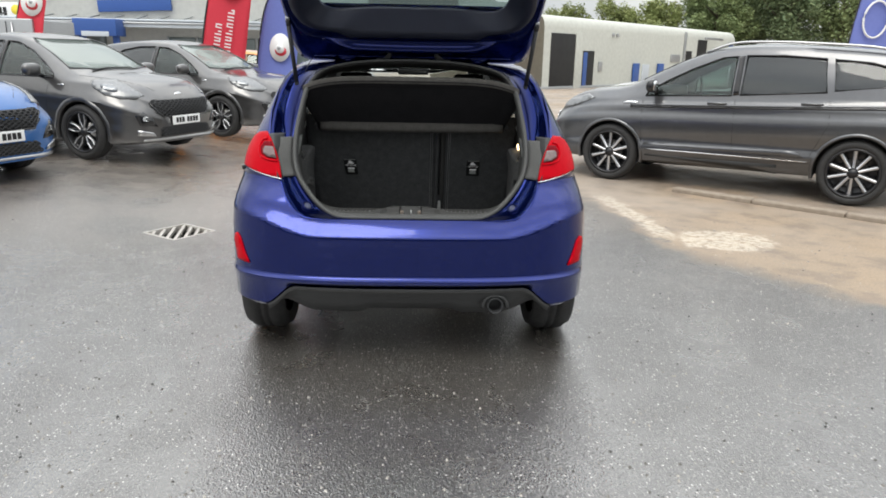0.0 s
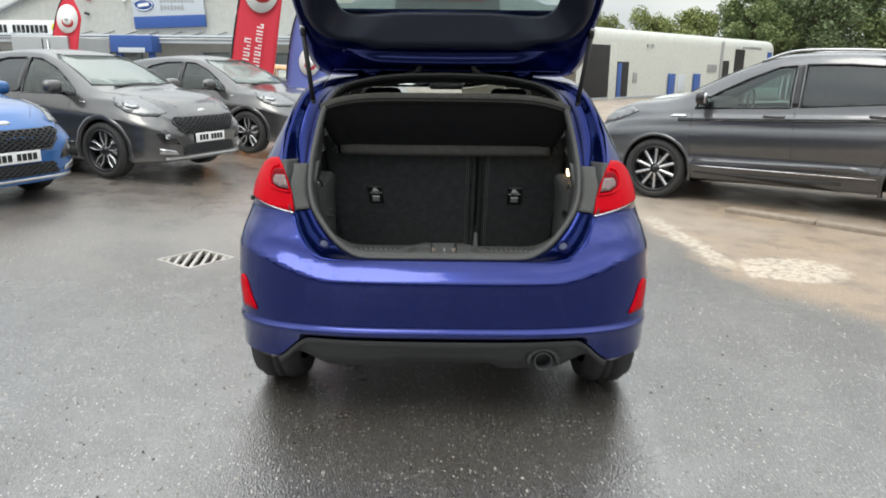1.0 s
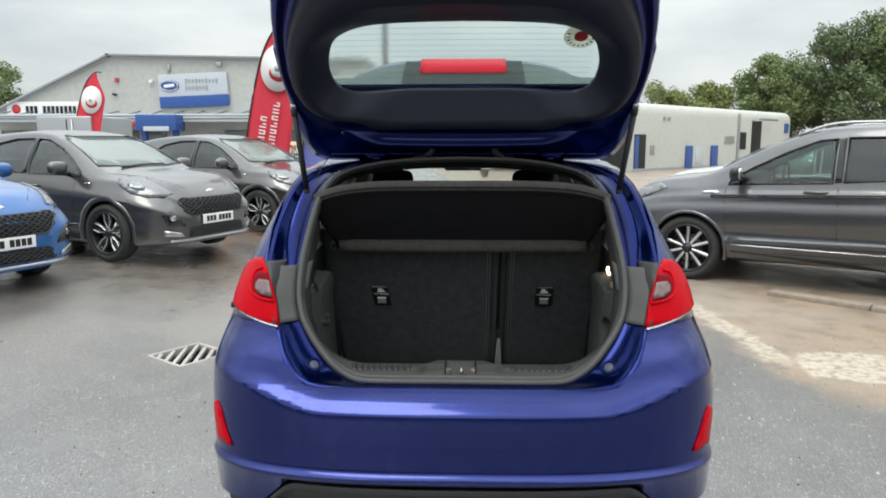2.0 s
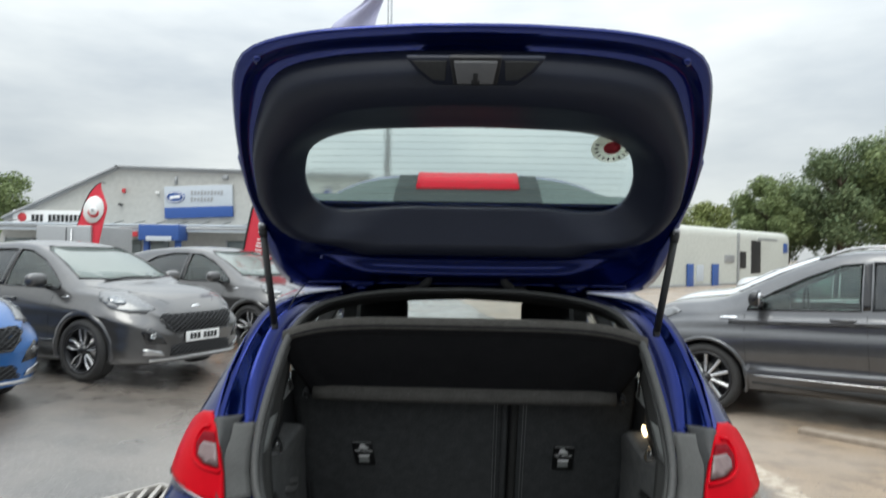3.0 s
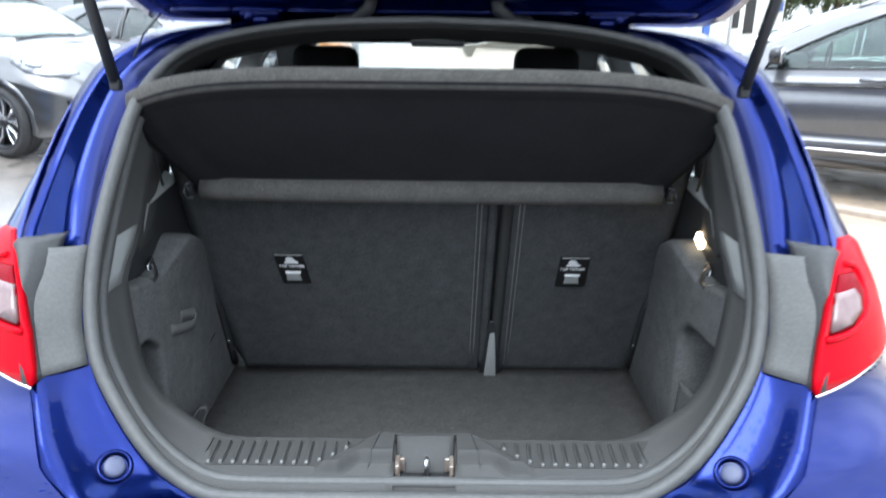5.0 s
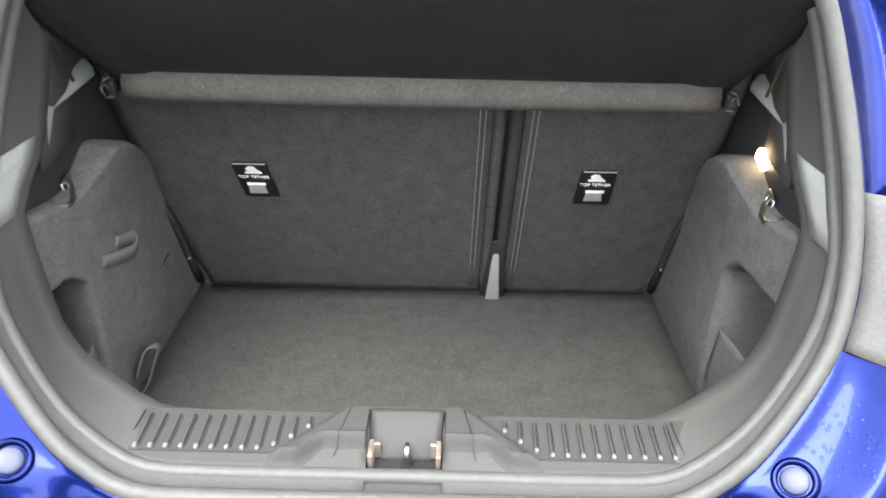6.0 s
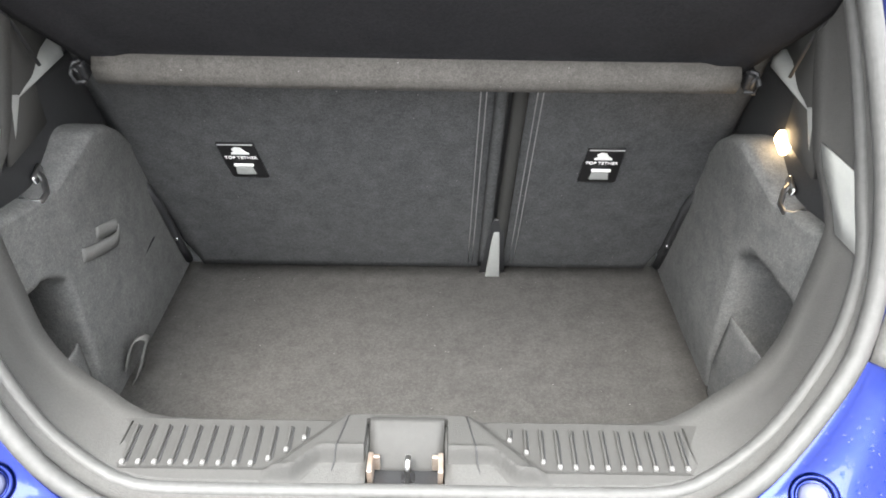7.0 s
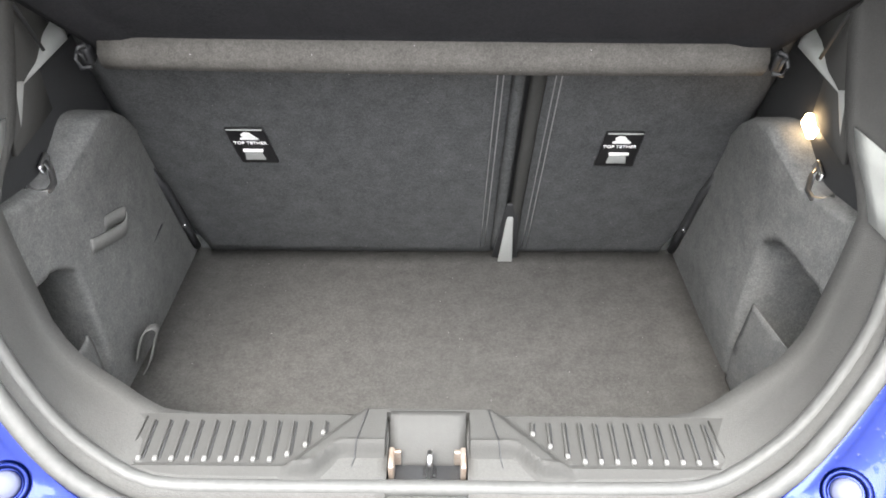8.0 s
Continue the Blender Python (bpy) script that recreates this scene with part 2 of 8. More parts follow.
def needled(name, dark, pale):
    """Needle-felt boot carpet: fine fibre, cloudy wear and a few specks of lint."""
    m = material(name, dark, 0.95, grain=(430, 0.7, pale), bump=(700, 0.6), spec=0.2)
    nodes, links = m.node_tree.nodes, m.node_tree.links
    b = nodes["Principled BSDF"]
    co = next(n for n in nodes if n.type == "TEX_COORD")
    base = b.inputs["Base Color"].links[0].from_socket
    for scale, detail, lo, hi in ((26, 8, 0.89, 1.11), (150, 4, 0.85, 1.15)):
        n = nodes.new("ShaderNodeTexNoise")
        n.inputs["Scale"].default_value, n.inputs["Detail"].default_value, n.inputs["Roughness"].default_value = scale, detail, 0.65
        links.new(co.outputs["Object"], n.inputs["Vector"])
        r = nodes.new("ShaderNodeMapRange")
        r.inputs["From Min"].default_value, r.inputs["From Max"].default_value = 0.32, 0.68
        r.inputs["To Min"].default_value, r.inputs["To Max"].default_value = lo, hi
        links.new(n.outputs["Fac"], r.inputs["Value"])
        scaled = nodes.new("ShaderNodeVectorMath")
        scaled.operation = "SCALE"
        links.new(base, scaled.inputs[0])
        links.new(r.outputs["Result"], scaled.inputs["Scale"])
        base = scaled.outputs["Vector"]
    v = nodes.new("ShaderNodeTexVoronoi")
    v.inputs["Scale"].default_value = 34
    links.new(co.outputs["Object"], v.inputs["Vector"])
    near = nodes.new("ShaderNodeMath")
    near.operation = "LESS_THAN"
    near.inputs[1].default_value = 0.035
    links.new(v.outputs["Distance"], near.inputs[0])
    lint = nodes.new("ShaderNodeMix")
    lint.data_type = "RGBA"
    lint.inputs["B"].default_value = (0.22, 0.22, 0.21, 1)
    links.new(near.outputs["Value"], lint.inputs["Factor"])
    links.new(base, lint.inputs["A"])
    links.new(lint.outputs["Result"], b.inputs["Base Color"])
    return m


BLUE = wet_paint("deep_blue_paint", (0.0012, 0.0095, 0.108), (0.003, 0.016, 0.17), metal=0.75, rough=0.15, coat=0.6)
# body blue again, darkened: shade of channel and stop rings put into colour
SHADEDBLUE = wet_paint("shaded_blue_paint", (0.0008, 0.0062, 0.066), (0.002, 0.011, 0.110), metal=0.85, rough=0.20, coat=0.15)
MIDBLUE = wet_paint("bright_blue_paint", (0.012, 0.090, 0.29), (0.03, 0.16, 0.42))
GREY = wet_paint("dark_grey_paint", (0.088, 0.086, 0.086), (0.145, 0.142, 0.142), metal=0.7)
KGREY = wet_paint("steel_grey_paint", (0.085, 0.086, 0.091), (0.145, 0.146, 0.152), metal=0.7)
CLAD = material("black_plastic_cladding", (0.028, 0.029, 0.030), 0.55, grain=(220, 0.5, (0.05, 0.05, 0.05)), bump=(400, 0.25))
GLOSSBLACK = material("gloss_black", (0.012, 0.012, 0.013), 0.18, coat=0.4)
TYRE = material("tyre_rubber", (0.022, 0.022, 0.023), 0.75, grain=(60, 0.6, (0.05, 0.048, 0.045)), bump=(180, 0.3))
ALLOY = material("machined_alloy", (0.62, 0.62, 0.63), 0.28, 0.9, grain=(90, 0.3, (0.5, 0.5, 0.5)))
DARKRIM = material("black_alloy", (0.02, 0.02, 0.022), 0.35, 0.3, coat=0.3)
CHROME = material("chrome", (0.75, 0.75, 0.76), 0.12, 1.0)
STEEL = material("brushed_steel", (0.5, 0.5, 0.5), 0.3, 1.0, grain=(80, 0.4, (0.35, 0.35, 0.36)))
SMOKED = material("smoked_rear_glass", (0.10, 0.11, 0.115), 0.03, transmission=0.7, ior=1.5)
PRIVACY = material("dark_green_glass", (0.52, 0.62, 0.58), 0.01, transmission=1.0, ior=1.5)
GLASS = material("tinted_glass", (0.88, 0.94, 0.92), 0.02, transmission=1.0, ior=1.45)
LENS = material("clear_lens", (0.9, 0.92, 0.93), 0.05, transmission=0.85, ior=1.4)
REDLENS = material("red_lens", (0.44, 0.001, 0.008), 0.3, coat=0.02, grain=(30, 0.4, (0.56, 0.002, 0.012)), bump=(60, 0.15), spec=0.06)
BAYSHADE = material("shaded_red_lens", (0.15, 0.001, 0.006), 0.35, coat=0.02, grain=(30, 0.4, (0.21, 0.002, 0.009)), spec=0.06)
DEEPRED = material("brake_lamp_red", (0.48, 0.002, 0.018), 0.4, grain=(40, 0.4, (0.55, 0.004, 0.024)), spec=0.12)
WHITELENS = material("white_lens", (0.15, 0.10, 0.10), 0.25, coat=0.2, grain=(70, 0.6, (0.21, 0.15, 0.145)))
HEADLENS = material("headlamp_reflector", (0.20, 0.205, 0.21), 0.3, 0.3, coat=0.6, grain=(25, 0.6, (0.12, 0.123, 0.126)))
SCREEN = material("rain_wet_screen", (0.34, 0.39, 0.37), 0.12, transmission=0.6, ior=1.4, coat=0.25, bump=(140, 0.25))
SEAL = material("grey_rubber_seal", (0.054, 0.055, 0.054), 0.55, grain=(90, 0.5, (0.086, 0.086, 0.084)), bump=(250, 0.2))
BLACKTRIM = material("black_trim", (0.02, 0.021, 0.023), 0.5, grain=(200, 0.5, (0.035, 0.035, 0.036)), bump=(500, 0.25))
GREYTRIM = material("grey_trim", (0.040, 0.040, 0.0385), 0.7, grain=(260, 0.4, (0.054, 0.053, 0.051)), bump=(500, 0.3), spec=0.3)
COVERTRIM = material("pale_grey_cover", (0.078, 0.078, 0.076), 0.6, grain=(200, 0.4, (0.133, 0.133, 0.1302)), bump=(500, 0.25), spec=0.3)
OPENTRIM = material("dark_grey_trim", (0.05676, 0.05676, 0.05504), 0.8, grain=(300, 0.5, (0.08428, 0.08342, 0.08084)), bump=(600, 0.4), spec=0.25)
LIGHTTRIM = material("light_grey_trim", (0.27, 0.279, 0.27), 0.55, grain=(160, 0.4, (0.324, 0.324, 0.315)), bump=(400, 0.2))
CARPET = needled("dark_carpet", (0.049, 0.051, 0.053), (0.104, 0.106, 0.106))
SIDECARPET = needled("side_carpet", (0.078, 0.080, 0.081), (0.156, 0.155, 0.152))
BOOTFLOOR = needled("boot_carpet", (0.054, 0.053, 0.051), (0.090, 0.088, 0.084))
FELT = needled("grey_felt", (0.063, 0.060, 0.055), (0.108, 0.103, 0.096))
FABRIC = material("black_fabric", (0.0108, 0.0108, 0.0126), 0.9, grain=(230, 0.6, (0.0252, 0.0252, 0.027)), bump=(600, 0.6), spec=0.2)
WHITE = material("white_plastic", (0.78, 0.78, 0.77), 0.4, grain=(60, 0.2, (0.7, 0.7, 0.69)))
NAVYTRIM = material("tailgate_trim_black", (0.016, 0.019, 0.032), 0.42, grain=(200, 0.5, (0.011, 0.013, 0.022)), bump=(500, 0.2), spec=0.33)
BLACKINK = material("black_ink", (0.012, 0.012, 0.013), 0.5)
BULB = material("lit_boot_lamp", (1, 0.85, 0.65), 0.4, emit=((1.0, 0.72, 0.42), 3.4))

# ---- ground ----
def ground_z(x, y):
    """Height of the yard: level by the hatchback, low at the drain, rising to the parked row, falling away far behind."""
    z = 0.13 * smooth(-2.5, -4.2, x) if x < 0 else 0.0
    z -= 0.06 * math.exp(-((x + 2.1) ** 2 + (y - 2.95) ** 2) / 1.1)
    z -= 0.35 * smooth(14, 40, y)
    return z


def make_asphalt():
    m = bpy.data.materials.new("wet_asphalt")
    m.use_nodes = True
    nodes, links = m.node_tree.nodes, m.node_tree.links
    b = nodes["Principled BSDF"]
    co = nodes.new("ShaderNodeTexCoord")

    def noise_of(scale, detail=4, rough=0.55):
        n = nodes.new("ShaderNodeTexNoise")
        n.inputs["Scale"].default_value, n.inputs["Detail"].default_value, n.inputs["Roughness"].default_value = scale, detail, rough
        links.new(co.outputs["Object"], n.inputs["Vector"])
        return n.outputs["Fac"]

    def span(value, a, b2, lo=0.0, hi=1.0):
        n = nodes.new("ShaderNodeMapRange")
        n.interpolation_type = "SMOOTHSTEP"
        n.inputs["From Min"].default_value, n.inputs["From Max"].default_value = a, b2
        n.inputs["To Min"].default_value, n.inputs["To Max"].default_value = lo, hi
        links.new(value, n.inputs["Value"])
        return n.outputs["Result"]

    def mathn(op, a, b2, c=None):
        n = nodes.new("ShaderNodeMath")
        n.operation = op
        for i, v in enumerate((a, b2, c)):
            if v is None:
                continue
            if isinstance(v, (int, float)):
                n.inputs[i].default_value = v
            else:
                links.new(v, n.inputs[i])
        return n.outputs["Value"]

    def mixc(f, a, b2):
        n = nodes.new("ShaderNodeMix")
        n.data_type = "RGBA"
        if isinstance(f, (int, float)):
            n.inputs["Factor"].default_value = f
        else:
            links.new(f, n.inputs["Factor"])
        for key, v in (("A", a), ("B", b2)):
            if isinstance(v, tuple):
                n.inputs[key].default_value = (*v, 1)
            else:
                links.new(v, n.inputs[key])
        return n.outputs["Result"]

    sep = nodes.new("ShaderNodeSeparateXYZ")
    links.new(co.outputs["Object"], sep.inputs["Vector"])
    fine, grit, mid, big = noise_of(190, 2), noise_of(70, 3), noise_of(3.2, 6, 0.62), noise_of(0.42, 4)
    vor = nodes.new("ShaderNodeTexVoronoi")
    vor.inputs["Scale"].default_value = 120
    links.new(co.outputs["Object"], vor.inputs["Vector"])
    tar = mixc(span(grit, 0.35, 0.7), (0.021, 0.0185, 0.016), (0.070, 0.062, 0.054))
    tar = mixc(span(fine, 0.575, 0.68), tar, (0.46, 0.44, 0.41))
    tar = mixc(span(mid, 0.42, 0.68, 0, 0.5), tar, (0.078, 0.070, 0.062))
    # scattered pale chippings in the tar, brightened to paint in wet glints
    chip = nodes.new("ShaderNodeTexVoronoi")
    chip.inputs["Scale"].default_value = 62
    links.new(co.outputs["Object"], chip.inputs["Vector"])
    pick = nodes.new("ShaderNodeSeparateColor")
    links.new(chip.outputs["Color"], pick.inputs["Color"])
    chip_glints = mathn("MULTIPLY", span(chip.outputs["Distance"], 0.30, 0.20), span(pick.outputs["Red"], 0.68, 0.92))
    tar = mixc(chip_glints, tar, (0.50, 0.48, 0.45))
    # sandy, worn concrete apron under and before the parked cars on the east side
    edge = mathn("ADD", sep.outputs["X"], mathn("MULTIPLY", sep.outputs["Y"], 0.10))
    edge = mathn("ADD", edge, mathn("MULTIPLY_ADD", mid, 0.7, -0.35))
    edge = mathn("ADD", edge, mathn("MULTIPLY_ADD", big, 0.5, -0.25))
    apron = span(edge, 2.22, 2.42)
    slant = mathn("MULTIPLY_ADD", sep.outputs["X"], 1.5, sep.outputs["Y"])
    near_end = span(mathn("ADD", slant, mathn("MULTIPLY_ADD", mid, 1.4, -0.7)), 5.15, 5.85)
    apron = mathn("MULTIPLY", apron, near_end)
    sand = mixc(span(grit, 0.3, 0.7), (0.22, 0.155, 0.095), (0.34, 0.25, 0.165))
    sand = mixc(span(mid, 0.45, 0.68, 0, 0.75), sand, (0.15, 0.105, 0.068))
    # a worn pale patch of bare concrete, and a pale rim along the apron's edge
    rag = noise_of(5.0, 6, 0.7)
    px, py = mathn("MULTIPLY_ADD", sep.outputs["X"], 2.3, -2.3 * 2.66), mathn("MULTIPLY_ADD", sep.outputs["Y"], 2.9, -2.9 * 2.66)
    spot = mathn("ADD", mathn("MULTIPLY", px, px), mathn("MULTIPLY", py, py))
    spot = span(mathn("ADD", spot, mathn("MULTIPLY_ADD", rag, 2.4, -1.2)), 1.15, 0.65)
    rim = mathn("ABSOLUTE", mathn("MULTIPLY_ADD", sep.outputs["Y"], 0.07, mathn("SUBTRACT", sep.outputs["X"], 2.42)), 0.0)
    rim = mathn("MULTIPLY", span(mathn("ADD", rim, mathn("MULTIPLY_ADD", rag, 0.4, -0.2)), 0.14, 0.06), mathn("MULTIPLY", span(sep.outputs["Y"], 2.5, 3.0), span(sep.outputs["Y"], 4.9, 4.4)))
    pale = mathn("MULTIPLY", mathn("MAXIMUM", spot, rim), span(noise_of(16, 5, 0.7), 0.36, 0.56))
    sand = mixc(mathn("MULTIPLY", pale, 0.85), sand, (0.60, 0.52, 0.41))
    col = mixc(mathn("MULTIPLY", apron, 0.95), tar, sand)
    # brown silt in front of the parked row and far off
    silt = mathn("MULTIPLY", span(sep.outputs["Y"], 0.5, 6.0), span(noise_of(0.7, 5), 0.30, 0.58))
    col = mixc(mathn("MULTIPLY", silt, 0.7), col, (0.30, 0.255, 0.215))
    links.new(col, b.inputs["Base Color"])
    # wet film: smooth in broad patches, drier on the grit
    wet = span(big, 0.36, 0.62)
    lane = nodes.new("ShaderNodeMapping")
    lane.inputs["Rotation"].default_value = (0, 0, radians(-12))
    lane.inputs["Scale"].default_value = (1.0, 0.28, 1.0)
    links.new(co.outputs["Object"], lane.inputs["Vector"])
    run = nodes.new("ShaderNodeTexNoise")
    run.inputs["Scale"].default_value, run.inputs["Detail"].default_value = 1.9, 5.0
    links.new(lane.outputs["Vector"], run.inputs["Vector"])
    wet = mathn("MAXIMUM", wet, span(run.outputs["Fac"], 0.50, 0.62))
    wet = mathn("MULTIPLY_ADD", span(mid, 0.35, 0.65), 0.45, mathn("MULTIPLY", wet, 0.55))
    rough = span(wet, 0.0, 1.0, 0.45, 0.26)
    rough = mathn("ADD", rough, mathn("MULTIPLY", apron, 0.35))
    links.new(rough, b.inputs["Roughness"])
    b.inputs["Specular IOR Level"].default_value = 0.9
    b.inputs["Coat Weight"].default_value = 0.0
    links.new(mathn("MULTIPLY_ADD", apron, -0.85, mathn("MULTIPLY_ADD", wet, 0.5, 0.75)), b.inputs["Coat Weight"])
    links.new(span(wet, 0.15, 0.85, 0.20, 0.04), b.inputs["Coat Roughness"])
    film = nodes.new("ShaderNodeBump")
    film.inputs["Strength"].default_value, film.inputs["Distance"].default_value = 0.38, 0.005
    links.new(vor.outputs["Distance"], film.inputs["Height"])
    links.new(film.outputs["Normal"], b.inputs["Coat Normal"])
    b.inputs["Coat IOR"].default_value = 2.0
    h = mathn("ADD", mathn("MULTIPLY", vor.outputs["Distance"], 0.8), mathn("MULTIPLY", grit, 0.8))
    bn = nodes.new("ShaderNodeBump")
    bn.inputs["Strength"].default_value, bn.inputs["Distance"].default_value = 0.75, 0.005
    links.new(h, bn.inputs["Height"])
    links.new(bn.outputs["Normal"], b.inputs["Normal"])
    return m


ASPHALT = make_asphalt()
DRAIN_AT = (-2.03, 2.985)
DRAIN_TURN = 54.0


def make_ground():
    near = [-14 + 0.35 * i for i in range(81)]
    xs = [-1500, -600, -250, -120, -70, -45, -30, -20] + near + [20, 30, 45, 70, 120, 250, 600, 1500]
    ys = [-1500, -600, -250, -100, -50, -25, -15] + [-10 + 0.35 * i for i in range(74)] + [19, 24, 30, 36, 42, 50, 70, 120, 250, 600, 1500]
    c, s = math.cos(radians(DRAIN_TURN)), math.sin(radians(DRAIN_TURN))
    bm = sheet([[(x, y, ground_z(x, y)) for x in xs] for y in ys])
    # opening for the drain
    hole = [Vector((c, s, 0)), Vector((-s, c, 0))]
    centre = Vector((*DRAIN_AT, 0))
    for n in hole:
        for sign in (-1, 1):
            faces = [f for f in bm.faces if (f.calc_center_median().xy - centre.xy).length < 1.2]
            geom = list({v for f in faces for v in f.verts}) + list({e for f in faces for e in f.edges}) + faces
            bmesh.ops.bisect_plane(bm, geom=geom, dist=1e-5, plane_co=centre + n * sign * 0.215, plane_no=n)
    gone = []
    for f in bm.faces:
        d = f.calc_center_median() - centre
        if abs(d.x * c + d.y * s) < 0.214 and abs(-d.x * s + d.y * c) < 0.214:
            gone.append(f)
    bmesh.ops.delete(bm, geom=gone, context="FACES")
    return tagged(part("ground", bm, ASPHALT), "wet dark asphalt yard with a worn sandy apron", "ground", kind="structure")


make_ground()

IRON = material("cast_iron", (0.50, 0.48, 0.45), 0.4, 0.2, grain=(50, 0.6, (0.22, 0.18, 0.14)), bump=(120, 0.5))
PIT = material("drain_pit", (0.012, 0.012, 0.012), 0.8, grain=(20, 0.5, (0.03, 0.027, 0.024)))
# loose grit on the wet surface
rng = random.Random(5)
verts, faces = [], []
for _ in range(26000):
    r = 0.3 + 7.2 * rng.random() ** 1.35
    a = rng.uniform(-1.5, 1.5)
    x, y = r * math.sin(a), -3.4 + r * math.cos(a)
    if abs(x) < 0.9 and y > -0.1:
        continue
    s_ = rng.choice((0.0018, 0.0022, 0.0026, 0.003, 0.0034, 0.004, 0.0046, 0.0055, 0.0085))
    z = ground_z(x, y)
    b = len(verts)
    t_ = rng.uniform(0, 6.3)
    for k in range(4):
        verts.append((x + s_ * rng.uniform(0.7, 1.3) * math.cos(t_ + k * 1.571), y + s_ * rng.uniform(0.7, 1.3) * math.sin(t_ + k * 1.571), z - 0.001))
    verts.append((x, y, z + s_ * rng.uniform(0.7, 1.2)))
    faces += [(b, b + 1, b + 4), (b + 1, b + 2, b + 4), (b + 2, b + 3, b + 4), (b + 3, b, b + 4)]
grit_data = bpy.data.meshes.new("grit")
grit_data.from_pydata(verts, [], faces)
GRIT = material("wet_grit", (0.10, 0.095, 0.09), 0.25, coat=0.6)
gn = GRIT.node_tree.nodes
g_geo, g_ramp = gn.new("ShaderNodeNewGeometry"), gn.new("ShaderNodeValToRGB")
g_ramp.color_ramp.elements[0].color, g_ramp.color_ramp.elements[1].color = (0.012, 0.012, 0.012, 1), (0.40, 0.37, 0.33, 1)
GRIT.node_tree.links.new(g_geo.outputs["Random Per Island"], g_ramp.inputs["Fac"])
GRIT.node_tree.links.new(g_ramp.outputs["Color"], gn["Principled BSDF"].inputs["Base Color"])
grit_data.materials.append(GRIT)
tagged(new("grit", grit_data), "loose wet grit scattered over the asphalt", "grit", kind="stuff")

drain = thing("drain_grate", "square cast iron drain grate set in the asphalt", "drain", pose(*DRAIN_AT, ground_z(*DRAIN_AT), 0, 0, DRAIN_TURN))
bm = None
for cx, cy, sx, sy in ((0, 0.205, 0.43, 0.022), (0, -0.205, 0.43, 0.022), (0.205, 0, 0.022, 0.388), (-0.205, 0, 0.022, 0.388)):
    bm = box((sx, sy, 0.06), (cx, cy, -0.022), bevel=0.003, bm=bm)
part("frame", bm, IRON, drain)
bm = None
for cx, cy, sx, sy in ((0, 0.2, 0.42, 0.01), (0, -0.2, 0.42, 0.01), (0.2, 0, 0.01, 0.40), (-0.2, 0, 0.01, 0.40)):
    bm = box((sx, sy, 0.30), (cx, cy, -0.19), bm=bm)
bm = box((0.42, 0.42, 0.01), (0, 0, -0.34), bm=bm)
part("pit", bm, PIT, drain)
for i in range(7):
    d = -0.216 + 0.072 * i
    ln = 2 * (0.276 - abs(d)) - 0.012
    part("bar", box((0.028, ln, 0.03), (d * 0.7071, -d * 0.7071, -0.012), (0, 0, -45), 0.004), IRON, drain)

# ---- cars: shell and fittings ----
def shell_section(spec, x, n=44):
    """Half section of a car body at x, from the underside's middle to the roof's middle."""
    f = {k: ease(spec[k], x) for k in ("zb", "ws", "wm", "wb", "zbelt", "wt", "ztop")}
    zt = f["ztop"] - ease(spec["crown"], x)
    zb, zbelt = f["zb"], min(f["zbelt"], zt - 0.02)
    mid = zb + (zbelt - zb) * 0.52
    low = zb + (zbelt - zb) * 0.16
    pts = [(0, zb), (f["ws"] * 0.55, zb), (f["ws"] * 0.93, zb + 0.01), (f["ws"], low)]

    def side(k):
        """Width of the flank at a share of the height up to the belt."""
        z = zb + (zbelt - zb) * k
        return ease([(low, f["ws"]), (mid, f["wm"]), (mid + (zbelt - mid) * 0.45, f["wm"] * 0.995 + f["wb"] * 0.005), (zbelt - 0.035, f["wb"])], z), z

    fade = smooth(spec["span"][0], spec["span"][0] + 0.7, x) * smooth(spec["span"][1], spec["span"][1] - 0.7, x)
    marks = {0.52: 0.0, 0.735: 0.0}
    for k, off in spec.get("creases", ()):
        marks = {a: b for a, b in marks.items() if abs(a - k) > 0.05}
        marks[k] = off
    for k in sorted(marks):
        w, z = side(k)
        pts.append((w + marks[k] * fade, z))
    pts += [(f["wb"], zbelt - 0.035), (f["wb"] - 0.015, zbelt)]
    for k in (0.33, 0.66):
        bulge = spec.get("bulge", 0.022) * math.sin(math.pi * k)
        pts.append((f["wb"] - 0.015 + (f["wt"] - f["wb"] + 0.015) * k + bulge * min(1, (zt - zbelt) * 3), zbelt + (zt - zbelt) * k))
    pts += [(f["wt"], zt), (f["wt"] * 0.86, zt + (f["ztop"] - zt) * 0.42), (f["wt"] * 0.5, zt + (f["ztop"] - zt) * 0.85), (0, f["ztop"])]
    out = curve(pts, n)
    out[:, 0] = np.maximum(out[:, 0], 0)
    out[0, 0] = out[-1, 0] = 0
    return out


